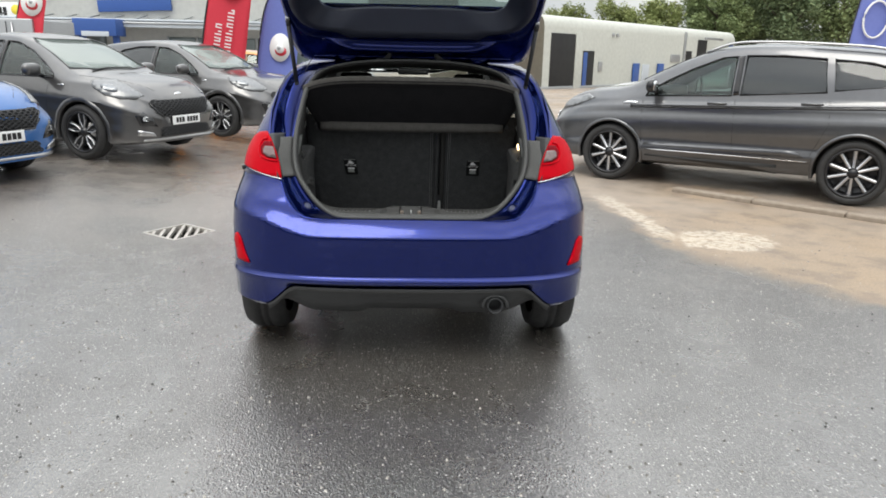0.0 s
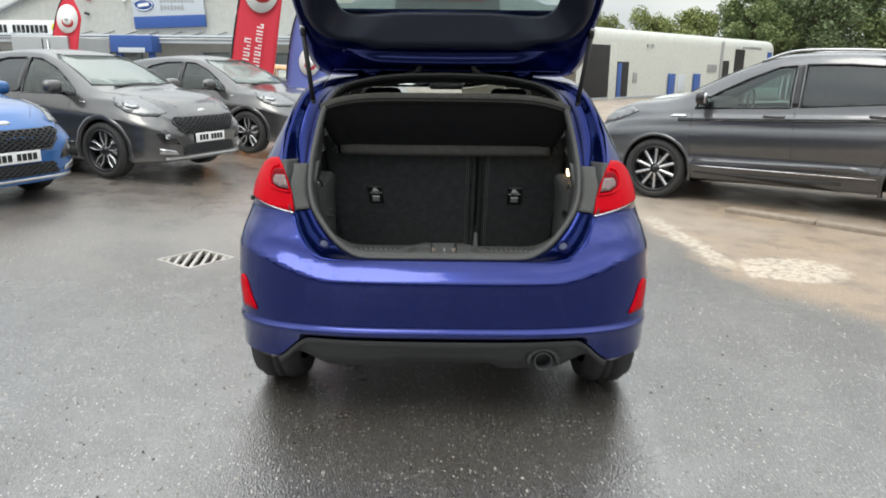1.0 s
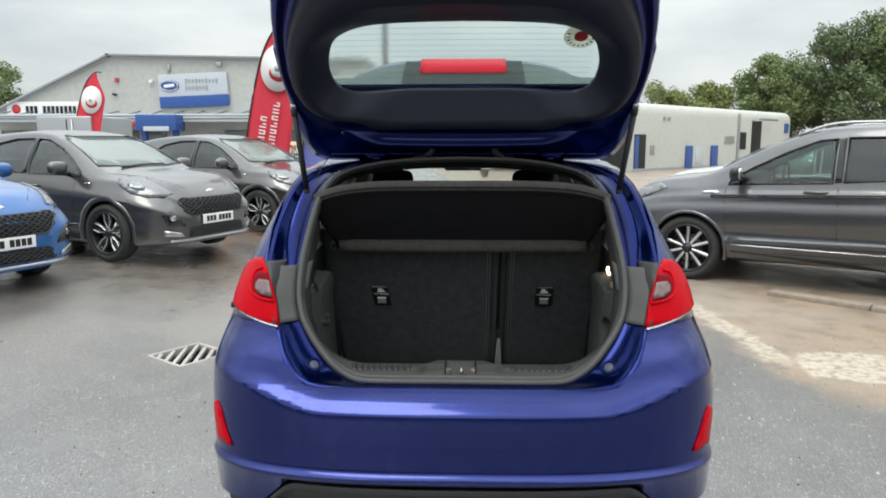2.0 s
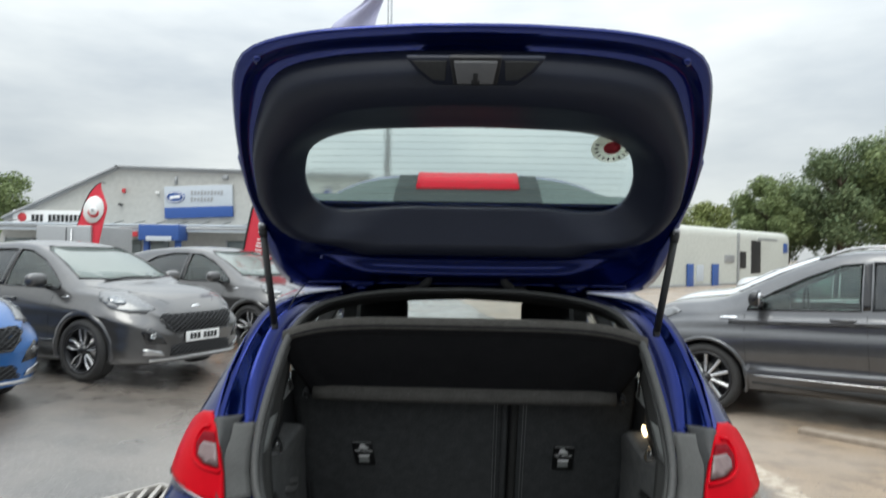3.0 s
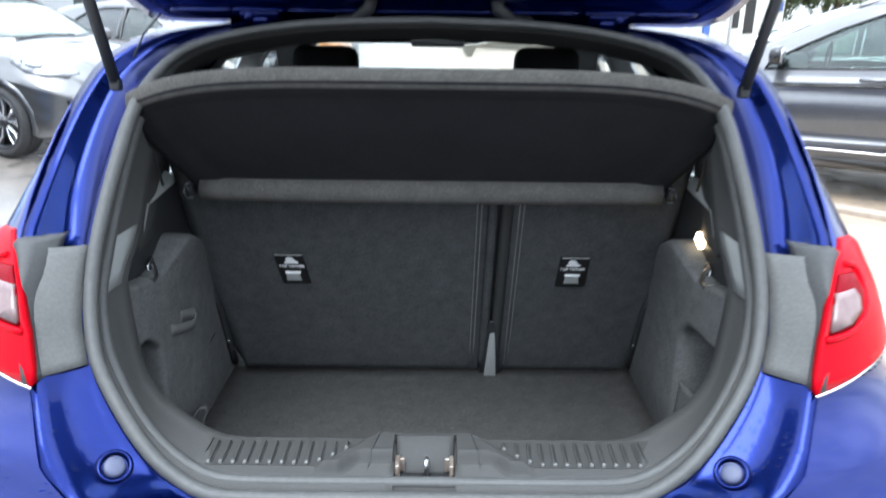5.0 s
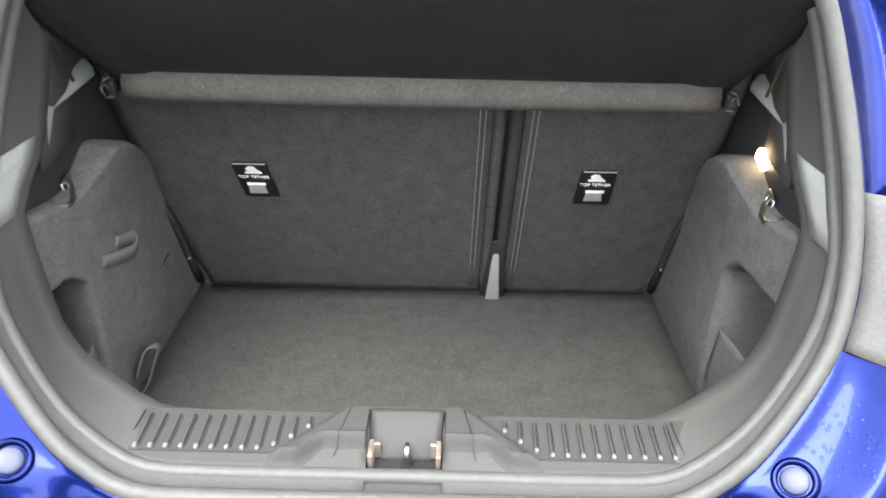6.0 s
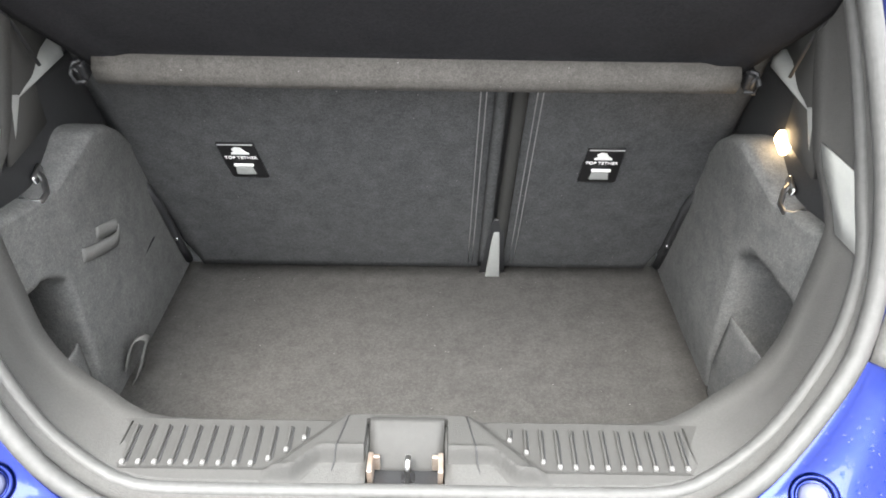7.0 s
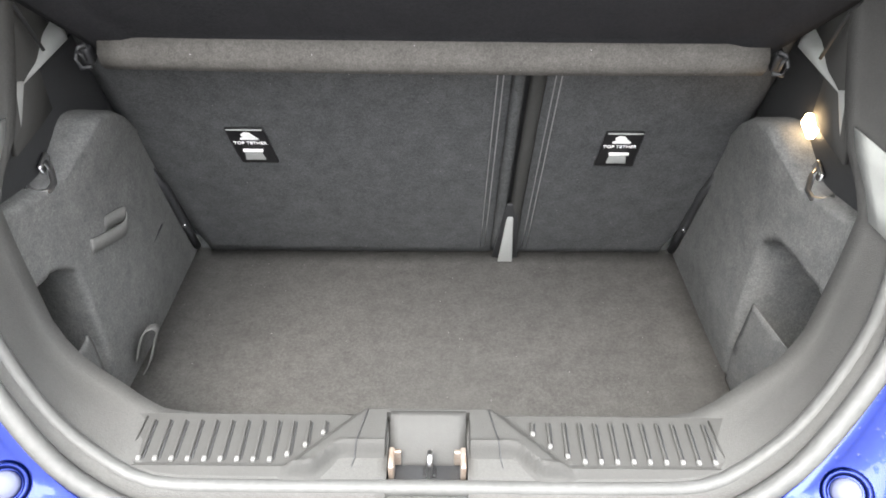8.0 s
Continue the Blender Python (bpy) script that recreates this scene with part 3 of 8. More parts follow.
def shell_mesh(spec, inset=0.0, floor=None, span=None):
    """The closed body shell; inset and floor make the hollow inside."""
    x0, x1 = spec["span"]
    if span:
        x0, x1 = span
    steps = 46
    xs = [x0 + (x1 - x0) * 0.5 * (1 - math.cos(math.pi * (0.03 + 0.94 * i / (steps - 1)))) for i in range(steps)]
    xs[0], xs[-1] = x0, x1
    rows = []
    for x in xs:
        h = shell_section(spec, x)
        ring = []
        for y, z in h[:-1]:
            ring.append((y, z))
        ring.append((0, h[-1][1]))
        for y, z in h[-2:0:-1]:
            ring.append((-y, z))
        if inset or floor is not None:
            top = h[-1][1]
            k = (top - inset - floor) / max(top - floor, 0.05)
            ring = [(math.copysign(max(abs(y) - inset, 0), y), floor + (max(z, floor) - floor) * k) for y, z in ring]
        rows.append([(x, y, z) for y, z in ring])
    bm = sheet(rows, closed=True)
    bmesh.ops.remove_doubles(bm, verts=bm.verts[:], dist=1e-4)
    bmesh.ops.holes_fill(bm, edges=[e for e in bm.edges if e.is_boundary])
    bmesh.ops.triangulate(bm, faces=[f for f in bm.faces if len(f.verts) > 4])
    bmesh.ops.recalc_face_normals(bm, faces=bm.faces[:])
    return bm


def cabin_mesh(spec, inset, floor, span):
    """The hollow inside of a shell: follows the outer skin above the floor."""
    rows = []
    for x in np.linspace(span[0], span[1], 40):
        h = shell_section(spec, x, 60)
        top = h[-1][1]
        up = [(y, z) for i, (y, z) in enumerate(h) if i > 10 and z > floor]
        k = max(top - inset - floor, 0.03) / max(top - floor, 0.05)
        side = curve([(up[0][0], floor)] + up[2:-2:3] + [(0.0, top)], 16)
        half = [(max(y - inset, 0.0), floor + (z - floor) * k) for y, z in side]
        half[-1] = (0.0, half[-1][1])
        rows.append([(x, y, z) for y, z in half] + [(x, -y, z) for y, z in half[-2::-1]])
    grid = np.array(rows)
    for _ in range(4):
        grid[1:-1, :, 1:] = (grid[:-2, :, 1:] + 2 * grid[1:-1, :, 1:] + grid[2:, :, 1:]) / 4
    rows = [[tuple(p) for p in row] for row in grid]
    bm = sheet(rows, closed=True)
    bmesh.ops.remove_doubles(bm, verts=bm.verts[:], dist=1e-5)
    bmesh.ops.holes_fill(bm, edges=[e for e in bm.edges if e.is_boundary])
    bmesh.ops.triangulate(bm, faces=[f for f in bm.faces if len(f.verts) > 4])
    return bm


def plain_object(bm, name="cutter"):
    data = bpy.data.meshes.new(name)
    bmesh.ops.recalc_face_normals(bm, faces=bm.faces[:])
    for f in bm.faces:
        f.material_index = 1
    bm.to_mesh(data)
    bm.free()
    for m in (BLUE, BLACKTRIM):
        data.materials.append(m)
    return new(name, data)


def prism(points, axis, a, b):
    """A solid from an outline: axis 'y' takes (x, z), axis 'x' takes (y, z)."""
    bm = bmesh.new()
    place = (lambda p, d: (p[0], d, p[1])) if axis == "y" else (lambda p, d: (d, p[0], p[1]))
    va = [bm.verts.new(place(p, a)) for p in points]
    vb = [bm.verts.new(place(p, b)) for p in points]
    bm.faces.new(va)
    bm.faces.new(vb[::-1])
    for i in range(len(points)):
        j = (i + 1) % len(points)
        bm.faces.new((va[i], va[j], vb[j], vb[i]))
    bmesh.ops.triangulate(bm, faces=[f for f in bm.faces if len(f.verts) > 4])
    return bm


class Skin:
    """The smooth outer surface of a shell, on which fittings are laid."""

    def __init__(self, bm):
        from mathutils.bvhtree import BVHTree
        self.tree = BVHTree.FromBMesh(bm)

    def lay(self, points, way, lift=0.004, depth=0.0, step=0.06):
        """Lays an outline on the skin. way 'left'/'right': (x, z); 'front'/'back': (y, z); 'top': (x, y)."""
        bm = outline_mesh(points, step)
        miss = []
        for v in bm.verts:
            a, b, _ = v.co
            if way in ("left", "right"):
                s = 1 if way == "left" else -1
                o, d = Vector((a, 3 * s, b)), Vector((0, -s, 0))
            elif way in ("front", "back"):
                s = 1 if way == "front" else -1
                o, d = Vector((4 * s, a, b)), Vector((-s, 0, 0))
            else:
                o, d = Vector((a, b, 4)), Vector((0, 0, -1))
            p, n, _, _ = self.tree.ray_cast(o, d)
            if p is None:
                miss.append(v)
                continue
            if n.dot(d) > 0:
                n = -n
            v.co = p + n * lift
        if miss:
            bmesh.ops.delete(bm, geom=miss, context="VERTS")
        if depth:
            thick(bm, depth)
        return bm

    def at(self, a, b, way):
        if way in ("left", "right"):
            s = 1 if way == "left" else -1
            p, n, _, _ = self.tree.ray_cast(Vector((a, 3 * s, b)), Vector((0, -s, 0)))
        elif way == "top":
            p, n, _, _ = self.tree.ray_cast(Vector((a, b, 4)), Vector((0, 0, -1)))
        else:
            s = 1 if way == "front" else -1
            p, n, _, _ = self.tree.ray_cast(Vector((4 * s, a, b)), Vector((-s, 0, 0)))
        return p


def wheel(parent, at, r, width, side, style, steer=0.0):
    """A wheel at a place; side: 1 when its face looks along local +y."""
    m = pose(*at, 0, 0, (0 if side > 0 else 180) + steer)
    rim = r - 0.088
    hub = lathe([(0.0, -0.02), (rim * 0.5, -0.02), (rim, -0.06), (rim + 0.006, width / 2 - 0.004), (rim - 0.012, width / 2), (rim - 0.022, width / 2 - 0.012), (rim - 0.03, -0.05)], 40)
    w = part("wheel", hub, DARKRIM, parent, matrix=m)
    h = width / 2
    tyre = lathe([(rim, h - 0.012), (rim + 0.02, h + 0.004), (rim + 0.06, h + 0.008), (r - 0.022, h - 0.006), (r - 0.004, h - 0.028), (r, h - 0.05), (r, h - 0.075), (r - 0.007, h - 0.08), (r - 0.007, h - 0.088), (r, h - 0.093),
                  (r, -h + 0.093), (r - 0.007, -h + 0.088), (r - 0.007, -h + 0.08), (r, -h + 0.075), (r, -h + 0.05), (r - 0.004, -h + 0.028), (r - 0.022, -h + 0.006), (rim + 0.06, -h - 0.008), (rim, -h + 0.01)], 48)
    part("tyre", tyre, TYRE, w)
    part("brake_disc", lathe([(0.0, 0.0), (0.15, 0.0), (0.15, 0.02), (0.05, 0.022), (0.05, 0.05), (0, 0.052)], 28), STEEL, w)
    bright = None
    dark = None
    y = h - 0.022

    def spoke(a, r0, r1, w0, w1, bm, lift=0.0, bend=0.0):
        ca, sa = math.cos(a), math.sin(a)
        own = bmesh.new()
        rows = []
        for k in range(4):
            t = k / 3
            rr = r0 + (r1 - r0) * t
            ww = (w0 + (w1 - w0) * t) / 2
            yy = y - 0.03 * math.sin(math.pi * (0.15 + 0.5 * t)) + lift
            off = bend * t
            rows.append([Vector((rr, yy - 0.02, off - ww)), Vector((rr, yy, off - ww * 0.8)), Vector((rr, yy, off + ww * 0.8)), Vector((rr, yy - 0.02, off + ww))])
        rows = [[Vector((p.x * ca - p.z * sa, p.y, p.x * sa + p.z * ca)) for p in row] for row in rows]
        return join(bm, sheet(rows, own))

    if style == "ten":
        for k in range(5):
            for d in (-1, 1):
                bright = spoke(2 * math.pi * k / 5 + d * 0.30, 0.045, rim - 0.012, 0.030, 0.040, bright)
                dark = spoke(2 * math.pi * k / 5 + d * 0.30, 0.04, rim - 0.01, 0.052, 0.058, dark, -0.006)
    else:
        def strip(r0, a0, r1, a1, w0, w1, bm, lift=0.0):
            """A flat bar between two places given by radius and angle."""
            p, q = Vector((r0 * math.cos(a0), 0, r0 * math.sin(a0))), Vector((r1 * math.cos(a1), 0, r1 * math.sin(a1)))
            side = (q - p).normalized().cross(Vector((0, 1, 0)))
            rows = []
            for e, w_, rr in ((p, w0, r0), (q, w1, r1)):
                yy = y - 0.022 * (1 - rr / rim) + lift
                rows.append([e - side * w_ / 2 + Vector((0, yy - 0.02, 0)), e - side * w_ * 0.4 + Vector((0, yy, 0)), e + side * w_ * 0.4 + Vector((0, yy, 0)), e + side * w_ / 2 + Vector((0, yy - 0.02, 0))])
            return join(bm, sheet(rows))

        for k in range(5):
            a = 2 * math.pi * k / 5 + 0.3
            for d in (-1, 1):
                bright = strip(0.055, a + d * 0.16, rim * 0.60, a + d * 0.30, 0.008, 0.015, bright)
                bright = strip(rim * 0.58, a + d * 0.30, rim * 0.97, a + d * 0.16, 0.018, 0.014, bright)
                dark = strip(0.05, a + d * 0.12, rim * 0.97, a + d * 0.20, 0.05, 0.06, dark, -0.008)
            bright = strip(rim * 0.945, a - 0.17, rim * 0.945, a + 0.17, 0.010, 0.010, bright)
            dark = strip(rim * 0.93, a - 0.3, rim * 0.93, a + 0.3, 0.04, 0.04, dark, -0.010)
    part("spokes", bright, ALLOY, w, "machined alloy spokes")
    if dark:
        part("spoke_backing", dark, DARKRIM, w)
    cap = lathe([(0.0, y + 0.004), (0.028, y + 0.003), (0.034, y - 0.004), (0.062, y - 0.018), (0.066, y - 0.06)], 20)
    part("hub_cap", cap, DARKRIM, w)
    return w


def plate(parent, name, m, w=0.52, h=0.111):
    """A number plate whose marks are plain bars; local x across, z up, facing +y."""
    p = part(name, box((w, 0.006, h), bevel=0.002), WHITE, parent, "white number plate with plain dark bars", matrix=m)
    x = -w * 0.42
    for i in range(7):
        ww = 0.044
        part("mark_bar", box((ww, 0.002, 0.066), (x + ww / 2, 0.0042, 0)), BLACKINK, p, smooth=False)
        x += ww + (0.012 if i != 3 else 0.050)
    return p


def mirror(parent, p, side, shell_mat, big=1.0):
    """A door mirror on its foot; p: where the foot meets the door (local)."""
    m = Matrix.Translation(p)
    foot = tube([(0, -0.02 * side, 0), (-0.01, 0.05 * side, 0.02), (-0.02, 0.11 * side, 0.05)], [0.03, 0.026, 0.03], 8)
    d = part("door_mirror", foot, GLOSSBLACK, parent, matrix=m)
    bm = bmesh.new()
    bmesh.ops.create_uvsphere(bm, u_segments=18, v_segments=12, radius=1)
    for v in bm.verts:
        x, y, z = v.co
        v.co = (0.075 * math.copysign(abs(x) ** 0.7, x) * (1 if x > 0 else 0.35) * big, 0.115 * math.copysign(abs(y) ** 0.7, y) * big, 0.075 * math.copysign(abs(z) ** 0.75, z) * big)
    bmesh.ops.translate(bm, vec=(-0.01, 0.17 * side, 0.09), verts=bm.verts[:])
    part("cap", bm, shell_mat, d)
    g = slab(rounded(0.19 * big, 0.115 * big, 0.04), 0.004, pose(-0.04, 0.17 * side, 0.09, 90, 0, 90))
    part("mirror_glass", g, CHROME, d)
    return d


def seam(skin, points, way, width=0.006):
    """A thin dark joint line laid on the body."""
    bm = None
    for (a, b), (c, d) in zip(points[:-1], points[1:]):
        n = max(2, int(math.hypot(c - a, d - b) / 0.08))
        path = [skin.at(a + (c - a) * k / n, b + (d - b) * k / n, way) for k in range(n + 1)]
        path = [p for p in path if p is not None]
        if len(path) > 1:
            bm = tube(path, width / 2, 5, bm=bm)
    return bm


def crossover(spec, paint, m, label, group=""):
    """A parked five-door car from its spec."""
    car = thing("parked_car", label, "car", m, group)
    r, wb, track = spec["wheel_r"], spec["wheelbase"], spec["track"]
    outer = shell_mesh(spec)
    skin = Skin(outer)
    body = part("body", outer, [paint, CLAD], car)
    cuts = [plain_object(cabin_mesh(spec, 0.05, spec["cabin_floor"], spec["cabin"]))]
    for key in ("win_front", "win_rear", "win_quarter"):
        if key in spec:
            cuts.append(plain_object(prism(spec[key], "y", -2, 2)))
    cuts.append(plain_object(prism(spec["screen"], "x", spec["screen_x"][0], spec["screen_x"][1])))
    cuts.append(plain_object(prism(spec["back_glass"], "x", spec["back_x"][0], spec["back_x"][1])))
    for x in (-wb / 2, wb / 2):
        for s in (-1, 1):
            bm = lathe([(r + 0.045, -0.34), (r + 0.045, 0.30)], 40, m=pose(x, s * (track / 2 + 0.05), r))
            bmesh.ops.holes_fill(bm, edges=[e for e in bm.edges if e.is_boundary])
            cuts.append(plain_object(bm))
    for c in cuts:
        c.matrix_basis = m
    carve(body, cuts)
    for poly in body.data.polygons:
        poly.use_smooth = True
    sharp(body, 38)
    # glazing
    for key in ("win_front", "win_rear", "win_quarter"):
        if key in spec:
            for way in ("left", "right"):
                g = part("side_window", skin.lay(spec[key], way, -0.012, 0.004, 0.03), spec.get("glass" if key == "win_front" else "rear_glass", GLASS), car)
                g.visible_shadow = False
                edge = [skin.at(a, b, way) for a, b in spec[key]]
                if all(p is not None for p in edge):
                    part("window_seal", tube(edge, 0.011, 6, closed=True), GLOSSBLACK, car)
    wf, wr = spec["win_front"], spec["win_rear"]
    for way in ("left", "right"):
        part("pillar_trim", skin.lay([(wf[0][0] - 0.014, wf[0][1]), (wf[1][0] - 0.014, wf[1][1] - 0.005), (wr[1][0] + 0.014, wr[1][1] - 0.005), (wr[0][0] + 0.014, wr[0][1])], way, 0.005, 0.004), GLOSSBLACK, car)
    g = part("windscreen", skin.lay(spec["screen"], "front", -0.006, 0.004, step=0.1), SCREEN, car)
    g.visible_shadow = False
    g = part("rear_window", skin.lay(spec["back_glass"], "back", -0.006, 0.004, step=0.1), GLASS, car)
    g.visible_shadow = False
    edge = [skin.at(a, b, "front") for a, b in spec["screen"]]
    part("screen_seal", tube([p for p in edge if p is not None], 0.012, 6, closed=True), GLOSSBLACK, car)
    # wheel arches and sills
    for x in (-wb / 2, wb / 2):
        for s, way in ((1, "left"), (-1, "right")):
            rows = []
            for k in range(25):
                a = radians(-14 + 208 * k / 24)
                row = []
                for rr, off in ((r + 0.034, -0.05), (r + 0.038, 0.010), (r + 0.05, 0.016), (r + spec.get("arch", 0.088), 0.010), (r + spec.get("arch", 0.088) + 0.006, -0.012)):
                    px, pz = x + rr * math.cos(a), r + rr * math.sin(a)
                    ref = skin.at(x + (r + 0.11) * math.cos(a), max(r + (r + 0.11) * math.sin(a), 0.33), way)
                    yy = (abs(ref.y) if ref is not None else track / 2 + 0.08)
                    row.append((px, s * (yy + off), max(pz, 0.2)))
                rows.append(row)
            part("wheel_arch", sheet(rows), spec.get("clad", paint), car)
            wheel(car, (x, s * (track / 2), r), r, 0.215, s, spec["style"])
    for s, way in ((1, "left"), (-1, "right")):
        a, b = -wb / 2 + r + 0.1, wb / 2 - r - 0.1
        part("sill", skin.lay([(a, 0.25), (b, 0.25), (b, 0.36), (a, 0.37)], way, 0.008, 0.014, 0.3), CLAD, car)
        if "strip" in spec:
            part("sill_strip", skin.lay([(a, 0.425), (b, 0.425), (b, 0.435), (a, 0.435)], way, 0.006, 0.006, 0.2), CHROME if spec["strip"] else paint, car)
        if "ridge" in spec:
            line = [skin.at(a_, b_, way) for a_, b_ in curve(spec["ridge"], 40)]
            part("shoulder_ridge", tube([q + Vector((0, -0.004 * s, 0)) for q in line if q is not None], 0.016, 8, flat=1.0), paint, car)
            # black seam below the ridge draws the crease's shade
            part("shoulder_shade_line", seam(skin, [(a_, b_ - 0.022) for a_, b_ in spec["ridge"]], way, 0.024), GLOSSBLACK, car)
        for line in spec["seams"]:
            part("door_joint", seam(skin, line, way), BLACKTRIM, car)
        for hx, hz in spec["handles"]:
            p = skin.at(hx, hz, way)
            bm = tube([p + Vector((-0.10, 0, 0)), p + Vector((-0.08, 0.028 * s, 0.004)), p + Vector((0.08, 0.028 * s, 0.004)), p + Vector((0.10, 0, 0))], 0.014, 8)
            part("door_handle", bm, paint, car)
        part("handle_recess" , skin.lay([(hx + 0.06 * math.cos(k), hz - 0.012 + 0.028 * math.sin(k)) for k in np.linspace(0, 5.8, 12)], way, 0.003), GLOSSBLACK, car)
        mx, mz = spec["mirror"]
        p = skin.at(mx, mz, way)
        mirror(car, p, s, spec.get("mirror_mat", paint), 1.05)
    return car, skin


def cabin_seats(car, seats, floor):
    """Simple front and rear seats that show through the glass."""
    for x, y in seats:
        bm = box((0.50, 0.50, 0.16), (x + 0.05, y, floor + 0.18), bevel=0.05)
        bm = box((0.14, 0.48, 0.60), (x - 0.22, y, floor + 0.50), (0, -14, 0), 0.05, bm)
        bm = box((0.09, 0.26, 0.17), (x - 0.33, y, floor + 0.90), (0, -10, 0), 0.035, bm)
        part("seat", bm, FABRIC, car)

# ---- the blue hatchback, its tailgate open ----
hatch = thing("hatchback_car", "deep blue hatchback on wet asphalt, tailgate raised", "car")
AXLE_R, WHEELBASE = 0.71, 2.49
HALF_W = [(0.25, 0.83), (0.34, 0.875), (0.45, 0.886), (0.62, 0.886), (0.74, 0.876), (0.82, 0.862), (0.90, 0.845), (1.0, 0.822), (1.1, 0.785), (1.2, 0.742), (1.3, 0.69), (1.38, 0.645), (1.43, 0.60), (1.47, 0.52), (1.485, 0.40)]
# rim of the tailgate opening: seal line and outer flange line, from the sill's middle up to the roof's middle
SEAL_HALF = [(0, .235, .722), (.27, .235, .722), (.345, .237, .727), (.398, .250, .750), (.445, .268, .786), (.50, .304, .846), (.54, .338, .904), (.560, .375, .965), (.565, .41, 1.03), (.560, .452, 1.106), (.543, .512, 1.21), (.521, .566, 1.30), (.468, .612, 1.375), (.385, .634, 1.412), (.22, .652, 1.438), (0, .658, 1.446)]
EDGE_HALF = [(0, .125, .738), (.33, .128, .738), (.50, .145, .742), (.575, .20, .80), (.62, .265, .90), (.645, .31, .985), (.68, .40, 1.09), (.695, .53, 1.19), (.672, .63, 1.30), (.62, .71, 1.388), (.50, .755, 1.430), (.26, .772, 1.448), (0, .776, 1.452)]
LIP_HALF = [(0, .352, .738), (.30, .352, .738), (.37, .362, .738), (.425, .395, .742), (.485, .418, .772), (.512, .432, .795), (.534, .448, .824), (.546, .462, .860), (.552, .466, .91), (.556, .470, .96), (.559, .480, 1.0), (.559, .555, 1.05), (.555, .605, 1.13), (.542, .648, 1.24), (.50, .695, 1.335), (.40, .718, 1.38), (.21, .738, 1.405), (0, .743, 1.415)]


def loop_of(half, n=64):
    """A closed loop from its right half, middle to middle, sampled by the angle about the opening's middle so that loops match."""
    c = curve(half, 400)
    c[0, 0] = c[-1, 0] = 0
    turn = np.arctan2(c[:, 2] - 1.06, c[:, 0])
    order = np.argsort(turn)
    at = np.linspace(-math.pi / 2, math.pi / 2, n)
    c = np.c_[[np.interp(at, turn[order], c[order, k]) for k in range(3)]].T
    c[0, 0] = c[-1, 0] = 0
    return [tuple(p) for p in c] + [(-p[0], p[1], p[2]) for p in c[-2:0:-1]]


seal_loop, edge_loop, lip_loop = loop_of(SEAL_HALF), loop_of(EDGE_HALF), loop_of(LIP_HALF)


REAR_Y = [(0.335, 0.115), (0.40, 0.098), (0.415, 0.090), (0.432, 0.074), (0.446, 0.062), (0.456, 0.062), (0.464, 0.076), (0.475, 0.082), (0.56, 0.078), (0.62, 0.073), (0.652, 0.069), (0.664, 0.071), (0.676, 0.082), (0.70, 0.100), (0.724, 0.115), (0.738, 0.122),
          (0.76, 0.133), (0.80, 0.154), (0.85, 0.178), (0.90, 0.20), (0.985, 0.229), (1.09, 0.278), (1.19, 0.35), (1.30, 0.388), (1.385, 0.478), (1.425, 0.632), (1.452, 0.739)]
EDGE_T = np.array([(p[2], p[0], p[1]) for p in EDGE_HALF[2:12]])
SEAL_T = np.array([(p[2], p[0], p[1]) for p in SEAL_HALF[2:13]])


def edge_x(z):
    return float(np.interp(z, EDGE_T[:, 0], EDGE_T[:, 1]))


def plan_y(x, z):
    """How far forward the rear surface lies at a place across and a height; the shoulder crease climbs to the corners."""
    w = max(ease(HALF_W, z), edge_x(z) + 0.015 if z > 0.74 else 0)
    f = min(abs(x) / w, 1.0)
    rise = 0.105 * smooth(0.42, 0.86, abs(x)) * smooth(0.47, 0.62, z) * smooth(0.90, 0.80, z)
    y0 = float(np.interp(z - rise, [a for a, _ in REAR_Y], [b for _, b in REAR_Y]))
    return y0 + 0.42 * (1 - max(1 - f**3.0, 0) ** (1 / 3.0))


def arch_cut(x, y, z):
    d = 0.345**2 - (y - AXLE_R) ** 2
    return max(z, 0.31 + math.sqrt(d)) if d > 0 and abs(x) > 0.7 else z


def make_bumper():
    """Bumper skin, whose corners run up to the lamps."""
    zs = sorted({round(z, 4) for z, _ in REAR_Y if z <= 0.739} | {round(0.48 + 0.0129 * k, 4) for k in range(20)})
    rows = []
    for z in zs:
        w = ease(HALF_W, z)
        row = []
        for k in range(97):
            t = -1 + 2 * k / 96
            x = w * math.copysign(abs(math.sin(t * math.pi / 2)) ** (2 / 3.0), t) if abs(t) > 1e-9 else 0.0
            zz = z
            if z < 0.42:
                low = 0.405 - 0.110 * smooth(0.535, 0.70, abs(x))
                zz = low + (z - 0.335) * 0.25
            row.append((x, plan_y(x, z), zz))
        a, b = row[0], row[-1]
        row = [(a[0], 1.2, a[2]), (a[0], 0.8, a[2])] + row + [(b[0], 0.8, b[2]), (b[0], 1.2, b[2])]
        rows.append([(x, y, arch_cut(x, y, zz)) for x, y, zz in row])
    bm = sheet(rows)
    for side in (-1, 1):
        rows = []
        for z in np.linspace(0.738, 0.905, 16):
            xe = edge_x(z)
            w = ease(HALF_W, z)
            row = []
            for k in range(25):
                x = xe + (w - xe) * math.sin(math.pi / 2 * k / 24) ** 0.75
                row.append((side * x, plan_y(x, z), z))
            row += [(side * w, 0.8, z), (side * w, 1.2, z)]
            rows.append([(x, y, arch_cut(x, y, zz)) for x, y, zz in row])
        bm = sheet(rows, bm)
    return lined(bm, 0.003)


sharp(part("rear_bumper", make_bumper(), BLUE, hatch), 50)


